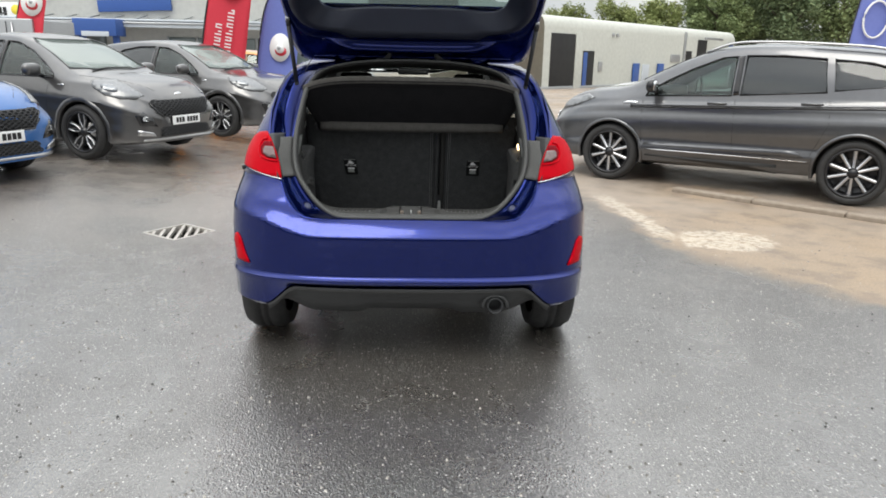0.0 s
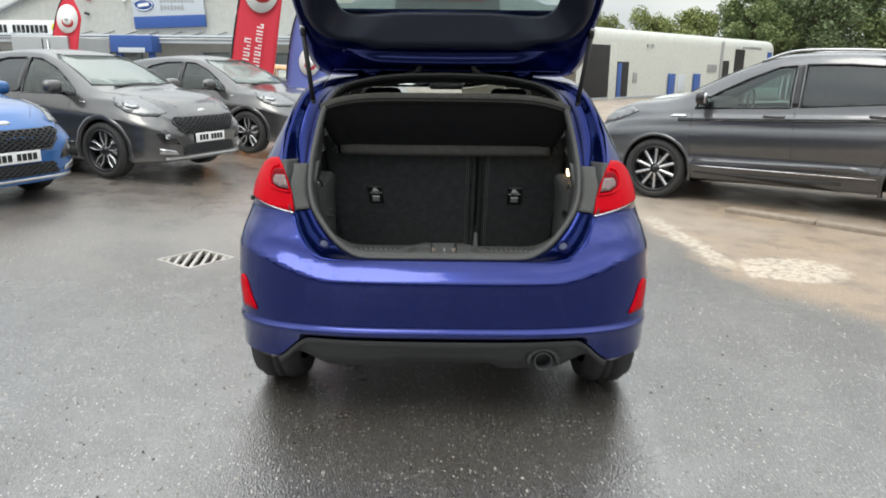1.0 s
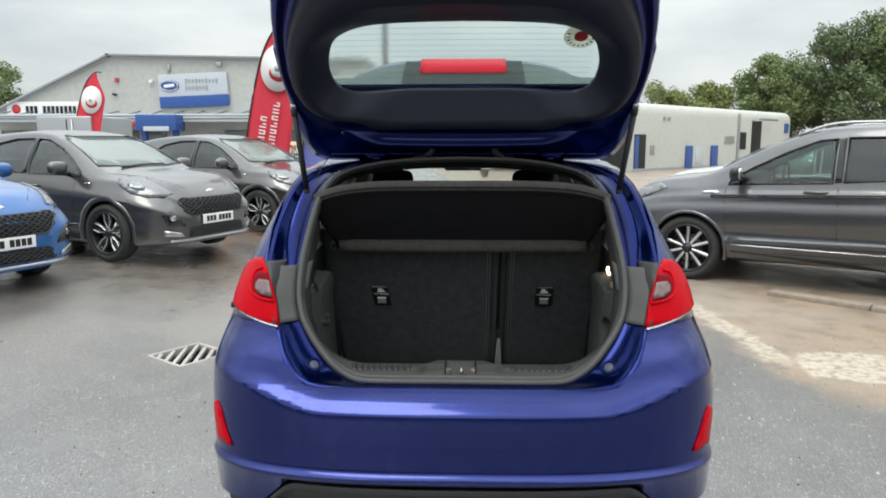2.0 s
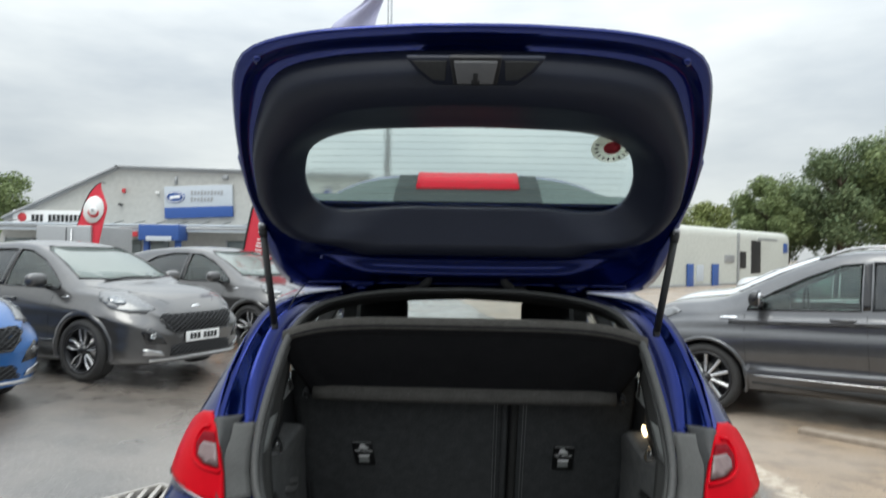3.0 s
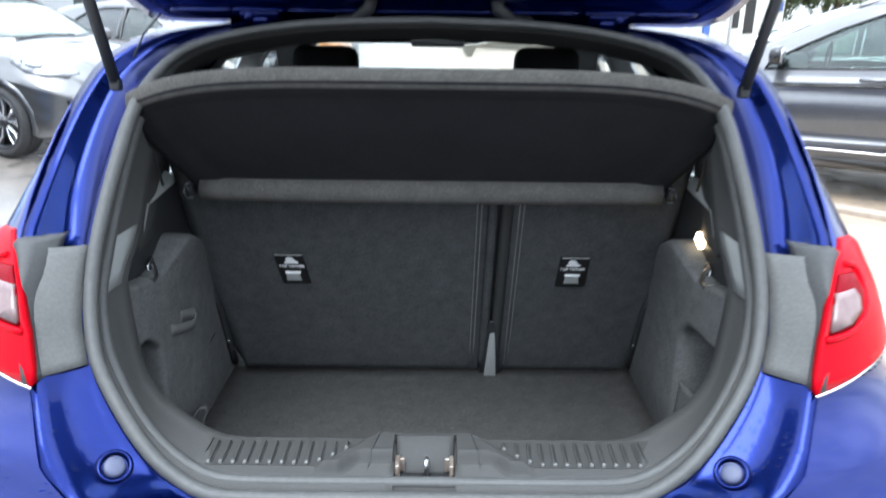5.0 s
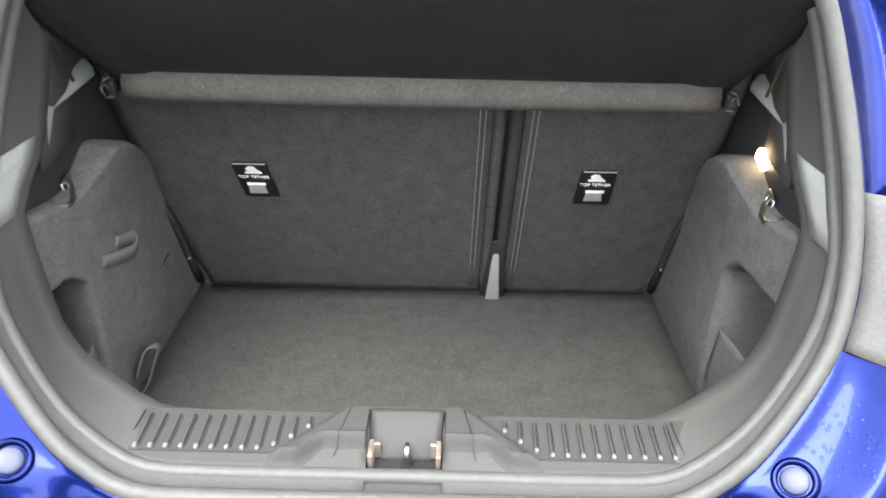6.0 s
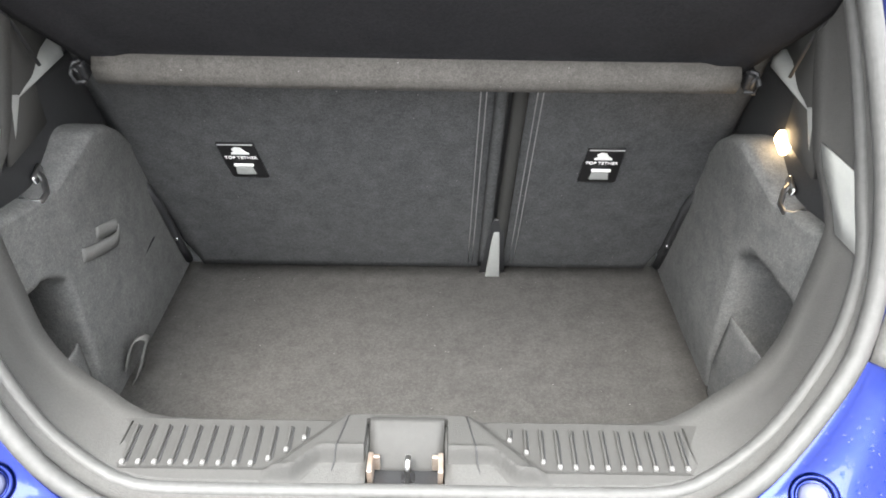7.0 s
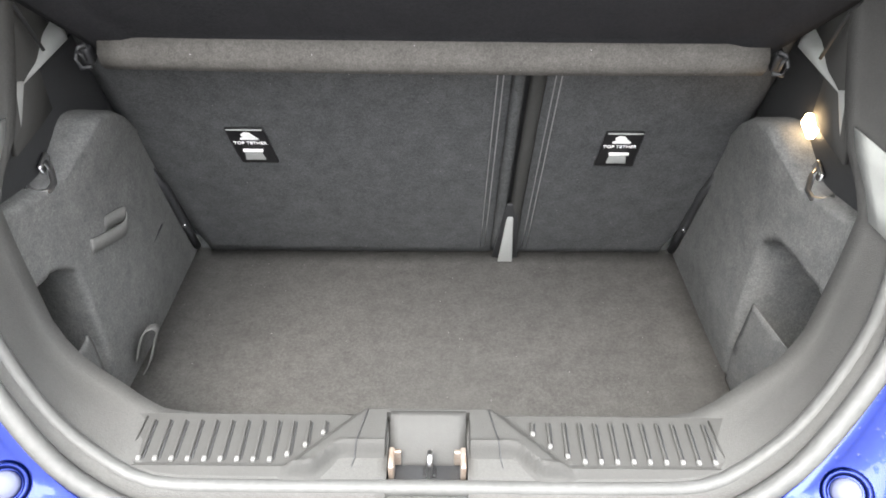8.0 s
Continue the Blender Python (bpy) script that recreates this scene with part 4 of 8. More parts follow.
def make_quarter(side):
    """Side panel from the lamps up to the roof, behind the door."""
    rows = []
    for z in [0.905, 0.945, 0.985, 1.02, 1.06, 1.10, 1.15, 1.20, 1.25, 1.30, 1.35, 1.39, 1.41, 1.428]:
        xe = edge_x(z)
        w = max(ease(HALF_W, z), xe + 0.015)
        row = []
        for k in range(17):
            x = xe + (w - xe) * math.sin(math.pi / 2 * k / 16) ** 0.75
            row.append((side * x, plan_y(x, z), z))
        for f in (0.25, 0.5, 0.75, 1.0):
            row.append((side * (w + 0.004 * f), row[16][1] + (1.2 - row[16][1]) * f, z))
        rows.append(row)
    return lined(sheet(rows), 0.004)


for s in (-1, 1):
    part("quarter_panel", make_quarter(s), BLUE, hatch)

# rear roof strip between the flange and the cabin shell
ROOF_T = np.array(EDGE_HALF[:-5:-1])
rows = []
for k in range(11):
    f = (k / 10) ** 1.5
    row = []
    for x in np.linspace(-0.618, 0.618, 33):
        ye, ze = np.interp(abs(x), ROOF_T[:, 0], ROOF_T[:, 1]) + 0.003, np.interp(abs(x), ROOF_T[:, 0], ROOF_T[:, 2])
        row.append((x, ye + (1.2 - ye) * f, ze + 0.036 * smooth(0, 0.25, f) * (1 - 0.4 * (x / 0.62) ** 2)))
    rows.append(row)
part("roof_edge", lined(sheet(rows), 0.006), BLUE, hatch)


# the flange's lower corners lie on the bumper's skin
edge_loop = [(x, plan_y(abs(x), z), z) if 0.745 < z < 0.905 and abs(x) > 0.5 else (x, y, z) for x, y, z in edge_loop]


# channel between seal and flange
def make_jamb():
    rows = []
    n = len(seal_loop)
    for i in range(n + 1):
        s, e = Vector(seal_loop[i % n]), Vector(edge_loop[i % n])
        z = s.z
        deep = 0.042 * smooth(0.95, 1.10, z) * (1 - 0.55 * smooth(1.40, 1.45, z)) + 0.007 * smooth(0.36, 0.46, abs(s.x)) * smooth(0.99, 0.90, z)
        fwd = Vector((0, 0.85, -0.5)).lerp(Vector((0, 1, 0.15)), smooth(0.84, 0.98, z)).normalized()
        d = e - s
        if abs(s.x) < 0.37 and z < 0.80:
            deep = 0.010 + 0.004 * smooth(0.30, 0.37, abs(s.x))
            fwd = Vector((0, 0, -1)).lerp(Vector((0, 0.85, -0.5)), smooth(0.30, 0.37, abs(s.x))).normalized()
        rows.append([s + fwd * 0.012, s, s + d * 0.16, s + d * 0.22 + fwd * deep * 0.35, s + d * 0.30 + fwd * deep * 0.9, s + d * 0.52 + fwd * deep, s + d * 0.66 + fwd * deep * 0.85, s + d * 0.76 + fwd * deep * 0.15, s + d * 0.84 - fwd * 0.003 * smooth(0.93, 1.0, z), e])
    return lined(sheet(rows), 0.002)


part("opening_frame", make_jamb(), SHADEDBLUE, hatch, "painted metal channel round the boot opening")

# rubber seal with its two ribs
for off, r, name in (((0, -0.010, 0.003), 0.0125, "boot_seal"), ((0, 0.006, 0.0), 0.0105, "boot_seal_rib")):
    path = []
    n = len(seal_loop)
    for i in range(n):
        p, l = Vector(seal_loop[i]), Vector(lip_loop[i])
        k = 0.0 if name == "boot_seal" else 0.22
        path.append(p.lerp(l, k) + Vector(off))
    part(name, tube(path, [r * (1 - 0.42 * smooth(1.30, 1.41, q.z)) for q in path], 10, closed=True), SEAL, hatch)

# inner lip: trim from the seal to the boot walls
rows = []
n = len(seal_loop)
for i in range(n + 1):
    s, l = Vector(seal_loop[i % n]), Vector(lip_loop[i % n])
    rows.append([s + Vector((0, 0.006, 0)), s.lerp(l, 0.35) + Vector((0, 0, 0.004)), s.lerp(l, 0.75), l, l + Vector((-math.copysign(0.006, l.x) if abs(l.x) > 0.01 else 0, 0.02, 0))])
trim_bm = sheet(rows)
# notch for the latch well in the sill
for x in (-0.051, 0.051):
    bmesh.ops.bisect_plane(trim_bm, geom=list(trim_bm.verts) + list(trim_bm.edges) + list(trim_bm.faces), dist=1e-5, plane_co=(x, 0, 0), plane_no=(1, 0, 0))
notch_faces = [f for f in trim_bm.faces if abs(f.calc_center_median().x) < 0.051 and f.calc_center_median().z < 0.85]
bmesh.ops.delete(trim_bm, geom=notch_faces, context="FACES")
part("opening_trim", thick(trim_bm, 0.002), OPENTRIM, hatch, "grey plastic trim round the boot opening")
# paler covers at the foot of the rear pillars
for side in (-1, 1):
    rows = []
    for i in range(n):
        s, l = Vector(seal_loop[i]), Vector(lip_loop[i])
        if l.x * side > 0.5 and 0.985 < l.z < 1.075:
            rows.append([s.lerp(l, f) + Vector((-side * 0.004, 0, 0.002)) for f in (0.22, 0.45, 0.7, 0.98)])
    part("pillar_cover", thick(sheet(rows), 0.002), LIGHTTRIM, hatch, "pale grey cover at the pillar's foot")

# ---- lamps and rear details ----
STOPGREY = material("blue_grey_rubber", (0.055, 0.062, 0.11), 0.5, grain=(90, 0.4, (0.08, 0.09, 0.14)))
LAMP = [(0.608, 0.905), (0.66, 0.912), (0.74, 0.926), (0.815, 0.942), (0.814, 0.98), (0.805, 1.02), (0.79, 1.05), (0.77, 1.078), (0.742, 1.098), (0.700, 1.106), (0.674, 1.080), (0.646, 1.03), (0.622, 0.975)]


def on_quarter(points, side, lift, depth, step=0.02, swell=0.0):
    bm = outline_mesh(points, step)
    cx, cz = sum(p[0] for p in points) / len(points), sum(p[1] for p in points) / len(points)
    for v in bm.verts:
        x, z, _ = v.co
        k = max(0, 1 - ((x - cx) / 0.12) ** 2 - ((z - cz) / 0.14) ** 2)
        lat = smooth(0.70, 0.82, x)
        v.co = (side * (x + lift * 0.8 * lat), plan_y(x, z) - lift - swell * k, z)
    return backed(bm, (0, depth, 0))


for s in (-1, 1):
    lamp = part("tail_lamp", on_quarter(LAMP, s, 0.010, 0.02, swell=0.006), REDLENS, hatch, "red tail lamp wet with rain")
    # raised plate in darker red paints the recess shade round the lens
    bay = [(0.634, 0.990), (0.684, 0.993), (0.716, 1.008), (0.723, 1.034), (0.708, 1.062), (0.668, 1.066), (0.650, 1.034)]
    part("lamp_bay_shade", on_quarter(bay, s, 0.0175, 0.008, swell=0.004), BAYSHADE, lamp, "darker red plate painted as the recess shade round the reversing lens")
    lens = [(0.635, 0.995), (0.680, 0.999), (0.706, 1.012), (0.709, 1.030), (0.698, 1.043), (0.655, 1.044), (0.645, 1.022)]
    part("reverse_lens", on_quarter(lens, s, 0.0215, 0.010, swell=0.004), WHITELENS, lamp, "clear reversing lamp lens")
    ring = [(0.628, 0.982), (0.684, 0.985), (0.722, 1.000), (0.731, 1.034), (0.714, 1.068), (0.690, 1.076)]
    part("lamp_rib", tube([(s * x, plan_y(x, z) - 0.016, z) for x, z in curve(ring, 16)], 0.0058, 8), REDLENS, lamp)
    # chrome tube stands in for the highlight along the lamp's lower edge
    edge = curve([(x, z - 0.003) for x, z in LAMP[:4]], 14)
    part("lamp_glint_line", tube([(s * x, plan_y(x, z) - 0.010, z) for x, z in edge], 0.003, 6), CHROME, lamp, "chrome tube standing in for the highlight under the lamp")
    # black filler between lamp and opening, wide at its head, with a folded middle
    rows = []
    for k in range(14):
        z = 0.905 + (1.092 - 0.905) * k / 13
        xe, ye = np.interp(z, EDGE_T[:, 0], EDGE_T[:, 1]), np.interp(z, EDGE_T[:, 0], EDGE_T[:, 2])
        xs, ys = np.interp(z, SEAL_T[:, 0], SEAL_T[:, 1]), np.interp(z, SEAL_T[:, 0], SEAL_T[:, 2])
        fi = 0.80 - 0.30 * smooth(1.00, 1.092, z)
        fold = fi + (1 - fi) * 0.45
        inner = lambda f, d: (s * (xs + (xe - xs) * f), ys + (ye - ys) * f + d, z)
        rows.append([inner(fi - 0.04, 0.004), inner(fi, -0.010), inner(fold - 0.05, -0.012), inner(fold, -0.019), (s * (xe - 0.012), ye - 0.014, z), (s * (xe + 0.004), ye - 0.010, z), (s * (xe + 0.006), ye + 0.012, z)])
    top = rows[-1]
    rows.append([(x, y + 0.022, z + 0.006) for x, y, z in top])
    part("lamp_filler", thick(sheet(rows), 0.002), CLAD, hatch, "black plastic filler beside the tail lamp")
    rows = []
    for k in range(14):
        z = 0.908 + (1.082 - 0.908) * k / 13
        xs, ys = np.interp(z, SEAL_T[:, 0], SEAL_T[:, 1]), np.interp(z, SEAL_T[:, 0], SEAL_T[:, 2])
        xe, ye = np.interp(z, EDGE_T[:, 0], EDGE_T[:, 1]), np.interp(z, EDGE_T[:, 0], EDGE_T[:, 2])
        fi = 0.93 - 0.30 * smooth(1.00, 1.092, z)
        rows.append([(s * (xs + 0.010 + (xe - xs) * f), ys + (ye - ys) * f - 0.017 + 0.008 * f - 0.004 * math.sin(math.pi * f / fi), z) for f in (0.02, 0.2 * fi, 0.45 * fi, 0.7 * fi, fi)])
    part("jamb_cover", thick(sheet(rows), 0.002), COVERTRIM, hatch, "grey cover on the opening's edge")
    # rear reflector in the bumper corner
    pts = [(0.845, 0.63), (0.852, 0.60), (0.835, 0.51), (0.765, 0.505), (0.79, 0.555), (0.812, 0.62), (0.83, 0.64)]
    bm = outline_mesh(pts, 0.02)
    for v in bm.verts:
        x, z, _ = v.co
        w = ease(HALF_W, z)
        v.co = (s * (x + 0.002), plan_y(min(x, w * 0.9995), z) - 0.007, z)
    part("reflector", thick(bm, 0.012), REDLENS, hatch)
    # rubber bump stop in a pressed ring
    spot = Vector((s * 0.484, 0.240, 0.782))
    n = len(seal_loop)
    k_ = min(range(n), key=lambda i: (Vector(seal_loop[i]).lerp(Vector(edge_loop[i]), 0.42) - spot).length)
    sv, ev = Vector(seal_loop[k_]), Vector(edge_loop[k_])
    along = Vector(seal_loop[(k_ + 1) % n]) - Vector(seal_loop[k_ - 1])
    up = (ev - sv).cross(along).normalized()
    if up.z < 0:
        up = -up
    at = sv.lerp(ev, 0.42) + Vector((0, 0.85, -0.5)) * 0.006
    m = Matrix.Translation(at) @ up.to_track_quat("Y", "Z").to_matrix().to_4x4()
    stop = part("bump_stop", lathe([(0.017, 0.0), (0.0165, 0.007), (0.014, 0.0095), (0.007, 0.0105), (0.0, 0.0105)], 24), STOPGREY, hatch, "blue-grey rubber bump stop", matrix=m)
    part("stop_ring", lathe([(0.019, 0.0), (0.020, 0.008), (0.023, 0.0105), (0.026, 0.009), (0.029, 0.0)], 28), SHADEDBLUE, stop)

part("bumper_clip", box((0.016, 0.03, 0.022), (-0.842, plan_y(0.838, 0.915) - 0.01, 0.915), bevel=0.004), BLACKTRIM, hatch)
# diffuser
rows = []
for k in range(61):
    t = -1 + 2 * k / 60
    x = 0.68 * t
    ax = abs(x)
    top = 0.408 - 0.110 * smooth(0.535, 0.70, ax)
    bot = min(0.287 + 0.022 * smooth(0.25, 0.185, ax) + 0.045 * smooth(0.45, 0.60, ax), top - 0.012)
    y = 0.072 + 0.42 * (1 - (1 - (ax / 0.858) ** 3.0) ** (1 / 3.0))
    rows.append([(x, y + 0.018, top + 0.006), (x, y + 0.022, top - 0.012), (x, y + 0.045, (top + bot) / 2 + 0.01), (x, y + 0.06, (top + bot) / 2 - 0.012), (x, y + 0.075, bot), (x, y + 0.25, bot + 0.01)])
part("diffuser", thick(sheet(rows), 0.006), CLAD, hatch, "black plastic diffuser under the bumper")
rows = []
for k in range(41):
    x = -0.60 + 1.2 * k / 40
    y = 0.072 + 0.42 * (1 - (1 - (abs(x) / 0.858) ** 3.0) ** (1 / 3.0))
    rows.append([(x, y + 0.012, 0.402 - 0.110 * smooth(0.535, 0.70, abs(x))), (x, y + 0.010, 0.398 - 0.110 * smooth(0.535, 0.70, abs(x))), (x, y + 0.018, 0.393 - 0.110 * smooth(0.535, 0.70, abs(x)))])
part("diffuser_edge", thick(sheet(rows), 0.003), GREYTRIM, hatch)
pipe = lathe([(0.040, 0.22), (0.040, -0.03), (0.036, -0.034), (0.031, -0.03), (0.031, 0.10), (0.0, 0.10)], 24, m=pose(0.41, 0.14, 0.322, -6))
part("exhaust_pipe", pipe, BLACKTRIM, hatch)
rows = []
for k in range(16):
    a = radians(-10 + 200 * k / 15)
    rows.append([(0.41 + r * math.cos(a), y, 0.322 + r * math.sin(a) * 0.9) for r, y in ((0.070, 0.13), (0.062, 0.108), (0.050, 0.115), (0.048, 0.16))])
part("exhaust_surround", thick(sheet(rows), 0.003), CLAD, hatch)

def rear_wheel(x, y, face):
    """Wheel of the hatchback; face: 1 looks along +x."""
    w = wheel(hatch, (0, 0, 0), 0.312, 0.205, 1, "five")
    w.matrix_basis = pose(x, y, 0.312, 0, 0, -90 if face > 0 else 90)
    return w


for y in (AXLE_R, AXLE_R + WHEELBASE):
    rear_wheel(0.76, y, 1)
    rear_wheel(-0.76, y, -1)
bm = box((1.10, 0.10, 0.08), (0, AXLE_R, 0.30), bevel=0.03)
bm = box((1.02, 0.42, 0.14), (0, 0.38, 0.345), bevel=0.05, bm=bm)
bm = box((1.25, 2.5, 0.10), (0, 2.0, 0.24), bevel=0.02, bm=bm)
part("underbody", bm, BLACKTRIM, hatch)
# inner arch liners
for s in (-1, 1):
    bm = lathe([(0.350, -0.13), (0.350, 0.0), (0.30, 0.02)], 40)
    bmesh.ops.delete(bm, geom=[v for v in bm.verts if v.co.z < -0.10], context="VERTS")
    bmesh.ops.transform(bm, matrix=pose(s * 0.70, AXLE_R, 0.312, 0, 0, 90 * s), verts=bm.verts[:])
    part("arch_liner", thick(bm, 0.004), BLACKTRIM, hatch)

# ---- front three quarters of the shell ----
HATCH_SPEC = dict(
    span=(-0.86, 2.09), bulge=0.02,
    zb=[(-0.9, 0.24), (1.6, 0.22), (2.09, 0.30)],
    ws=[(-0.9, 0.835), (1.3, 0.835), (1.75, 0.76), (2.0, 0.62), (2.09, 0.45)],
    wm=[(-0.9, 0.862), (1.3, 0.862), (1.75, 0.80), (2.0, 0.66), (2.09, 0.5)],
    wb=[(-0.9, 0.825), (1.0, 0.825), (1.4, 0.80), (1.75, 0.72), (2.0, 0.56), (2.09, 0.40)],
    zbelt=[(-0.9, 0.97), (0.9, 0.90), (1.3, 0.88), (1.8, 0.74), (2.09, 0.56)],
    wt=[(-0.9, 0.56), (0.1, 0.57), (0.6, 0.62), (1.05, 0.68), (1.5, 0.64), (1.9, 0.50), (2.09, 0.32)],
    ztop=[(-0.9, 1.49), (-0.5, 1.50), (-0.1, 1.495), (0.2, 1.455), (0.6, 1.27), (0.95, 1.07), (1.1, 1.01), (1.6, 0.93), (1.9, 0.80), (2.03, 0.68), (2.09, 0.52)],
    crown=[(-0.9, 0.06), (0.3, 0.05), (1.0, 0.04), (2.09, 0.03)],
)
HM = pose(0, 1.945, 0, 0, 0, 90)
outer = shell_mesh(HATCH_SPEC)
hskin = Skin(outer)
shell = part("body", outer, [BLUE, BLACKTRIM], hatch, matrix=HM)
hcuts = [plain_object(cabin_mesh(HATCH_SPEC, 0.05, 0.42, (-1.2, 0.98)))]
HWIN = [[(-0.30, 0.97), (-0.30, 1.375), (-0.55, 1.375), (-0.74, 1.345), (-0.82, 1.25), (-0.82, 1.08), (-0.74, 0.99)], [(-0.22, 0.96), (-0.22, 1.385), (0.05, 1.37), (0.35, 1.24), (0.62, 1.06), (0.72, 0.97), (0.72, 0.94)]]
for w_ in HWIN:
    hcuts.append(plain_object(prism(w_, "y", -2, 2)))
HSCREEN = [(-0.60, 1.05), (0.60, 1.05), (0.565, 1.20), (0.52, 1.36), (0.47, 1.415), (-0.47, 1.415), (-0.52, 1.36), (-0.565, 1.20)]
hcuts.append(plain_object(prism(HSCREEN, "x", 0.1, 1.4)))
for x in (-WHEELBASE / 2, WHEELBASE / 2):
    for s in (-1, 1):
        bm = lathe([(0.35, -0.3), (0.35, 0.3)], 36, m=pose(x, s * 0.80, 0.312))
        bmesh.ops.holes_fill(bm, edges=[e for e in bm.edges if e.is_boundary])
        hcuts.append(plain_object(bm))
for c in hcuts:
    c.matrix_basis = HM
carve(shell, hcuts)
for poly in shell.data.polygons:
    poly.use_smooth = True
sharp(shell, 38)
for w_ in HWIN:
    for way in ("left", "right"):
        g = part("side_window", hskin.lay(w_, way, -0.006, 0.004), GLASS, hatch, matrix=HM)
        g.visible_shadow = False
g = part("windscreen", hskin.lay(HSCREEN, "front", -0.006, 0.004, step=0.1), GLASS, hatch, matrix=HM)
g.visible_shadow = False
for s, way in ((1, "left"), (-1, "right")):
    mirror(hatch, HM @ hskin.at(0.62, 0.97, way), 1, BLUE).matrix_basis = HM @ Matrix.Translation(hskin.at(0.62, 0.97, way)) @ (Matrix.Identity(4) if s > 0 else Matrix.Diagonal((1, -1, 1, 1)))
    part("headlamp", hskin.lay([(1.45, 0.80), (1.62, 0.86), (1.95, 0.70), (1.80, 0.67)], way, 0.006, 0.01, 0.08), LENS, hatch, matrix=HM)
part("grille", hskin.lay([(-0.42, 0.56), (0.42, 0.56), (0.36, 0.36), (-0.36, 0.36)], "front", 0.008, 0.01, 0.1), GLOSSBLACK, hatch, matrix=HM)

# cabin: front seats, headrests, mirror, dash
for s in (-1, 1):
    bm = box((0.50, 0.15, 0.62), (s * 0.37, 1.86, 0.84), (-14, 0, 0), 0.06)
    bm = box((0.50, 0.50, 0.16), (s * 0.37, 2.12, 0.58), (6, 0, 0), 0.05, bm)
    seat = part("front_seat", bm, FABRIC, hatch)
    bm = box((0.22, 0.10, 0.17), (s * 0.372, 1.73, 1.275), (-12, 0, 0), 0.048, seg=4)
    for d in (-0.06, 0.06):
        bm = tube([(s * 0.372 + d, 1.75, 1.12), (s * 0.372 + d, 1.73, 1.24)], 0.007, 6, bm=bm)
    part("headrest", bm, FABRIC, seat)
part("interior_mirror", box((0.23, 0.03, 0.065), (0, 2.36, 1.365), (8, 0, 0), 0.018), BLACKTRIM, hatch)
part("dashboard", box((1.30, 0.42, 0.22), (0, 2.78, 0.90), (6, 0, 0), 0.07), BLACKTRIM, hatch)
bm = lathe([(0.165, -0.014), (0.18, 0.0), (0.165, 0.014), (0.15, 0.0), (0.165, -0.014)], 28, m=pose(0.37, 2.46, 0.99, -25))
bm = box((0.30, 0.03, 0.05), (0.37, 2.46, 0.99), (-25, 0, 0), 0.012, bm)
part("steering_wheel", bm, BLACKTRIM, hatch)
# headlining and rear pillars' inside
rows = []
for k in range(10):
    y = 0.745 + (2.0 - 0.745) * k / 9
    rows.append([(x, y, 1.428 + 0.014 * smooth(0.74, 1.2, y) - 0.10 * abs(x / 0.56) ** 6) for x in np.linspace(-0.56, 0.56, 25)])
part("headlining", thick(sheet(rows), 0.006), OPENTRIM, hatch)
for s in (-1, 1):
    rows = []
    for k in range(8):
        z = 1.02 + (1.36 - 1.02) * k / 7
        y0 = 0.57 + (0.70 - 0.57) * k / 7
        rows.append([(s * (0.563 - 0.05 * smooth(1.2, 1.36, z)), y0, z), (s * (0.575 - 0.05 * smooth(1.2, 1.36, z)), y0 + 0.10, z), (s * (0.60 - 0.06 * smooth(1.2, 1.36, z)), y0 + 0.24, z)])
    part("rear_pillar_trim", thick(sheet(rows), 0.006), GREYTRIM, hatch)

# ---- boot interior ----
# floor carpet
rows = []
for k in range(13):
    y = 0.345 + (1.085 - 0.345) * k / 12
    rows.append([(x, y, 0.505 - 0.004 * math.sin(4 * x + 3 * y)) for x in np.linspace(-0.575, 0.575, 15)])
part("boot_floor", thick(sheet(rows), 0.012), BOOTFLOOR, hatch, "dark grey carpeted boot floor")

# side trims with a wheel house swell and an open pocket
def wall_x(y, z):
    x = 0.560
    x -= 0.018 * math.exp(-((y - 0.78) / 0.20) ** 2) * smooth(0.45, 0.62, z)
    x -= 0.020 * smooth(0.86, 1.0, z) * smooth(0.60, 0.75, y)
    x += 0.012 * smooth(0.50, 0.42, y)
    return x


def wall_top(y):
    return ease([(0.40, 0.985), (0.47, 0.972), (0.56, 0.955), (0.63, 0.946), (0.685, 0.968), (0.74, 0.992), (0.80, 0.975), (0.90, 0.90), (0.97, 0.83), (1.02, 0.70), (1.08, 0.52)], y)


HOLLOW = {-1: (0.600, 0.555, 0.842), 1: (0.690, 0.610, 0.845)}


def hollow(y, z, s):
    """Depth of the pocket behind the opening's edge."""
    fore, deep, top = HOLLOW[s]
    return (0.24 - 0.15 * smooth(0.69, 0.62, z)) * smooth(fore, deep, y) * smooth(top, top - 0.020, z + 0.03 * smooth(fore - 0.06, fore, y)) * smooth(0.452, 0.462, y)


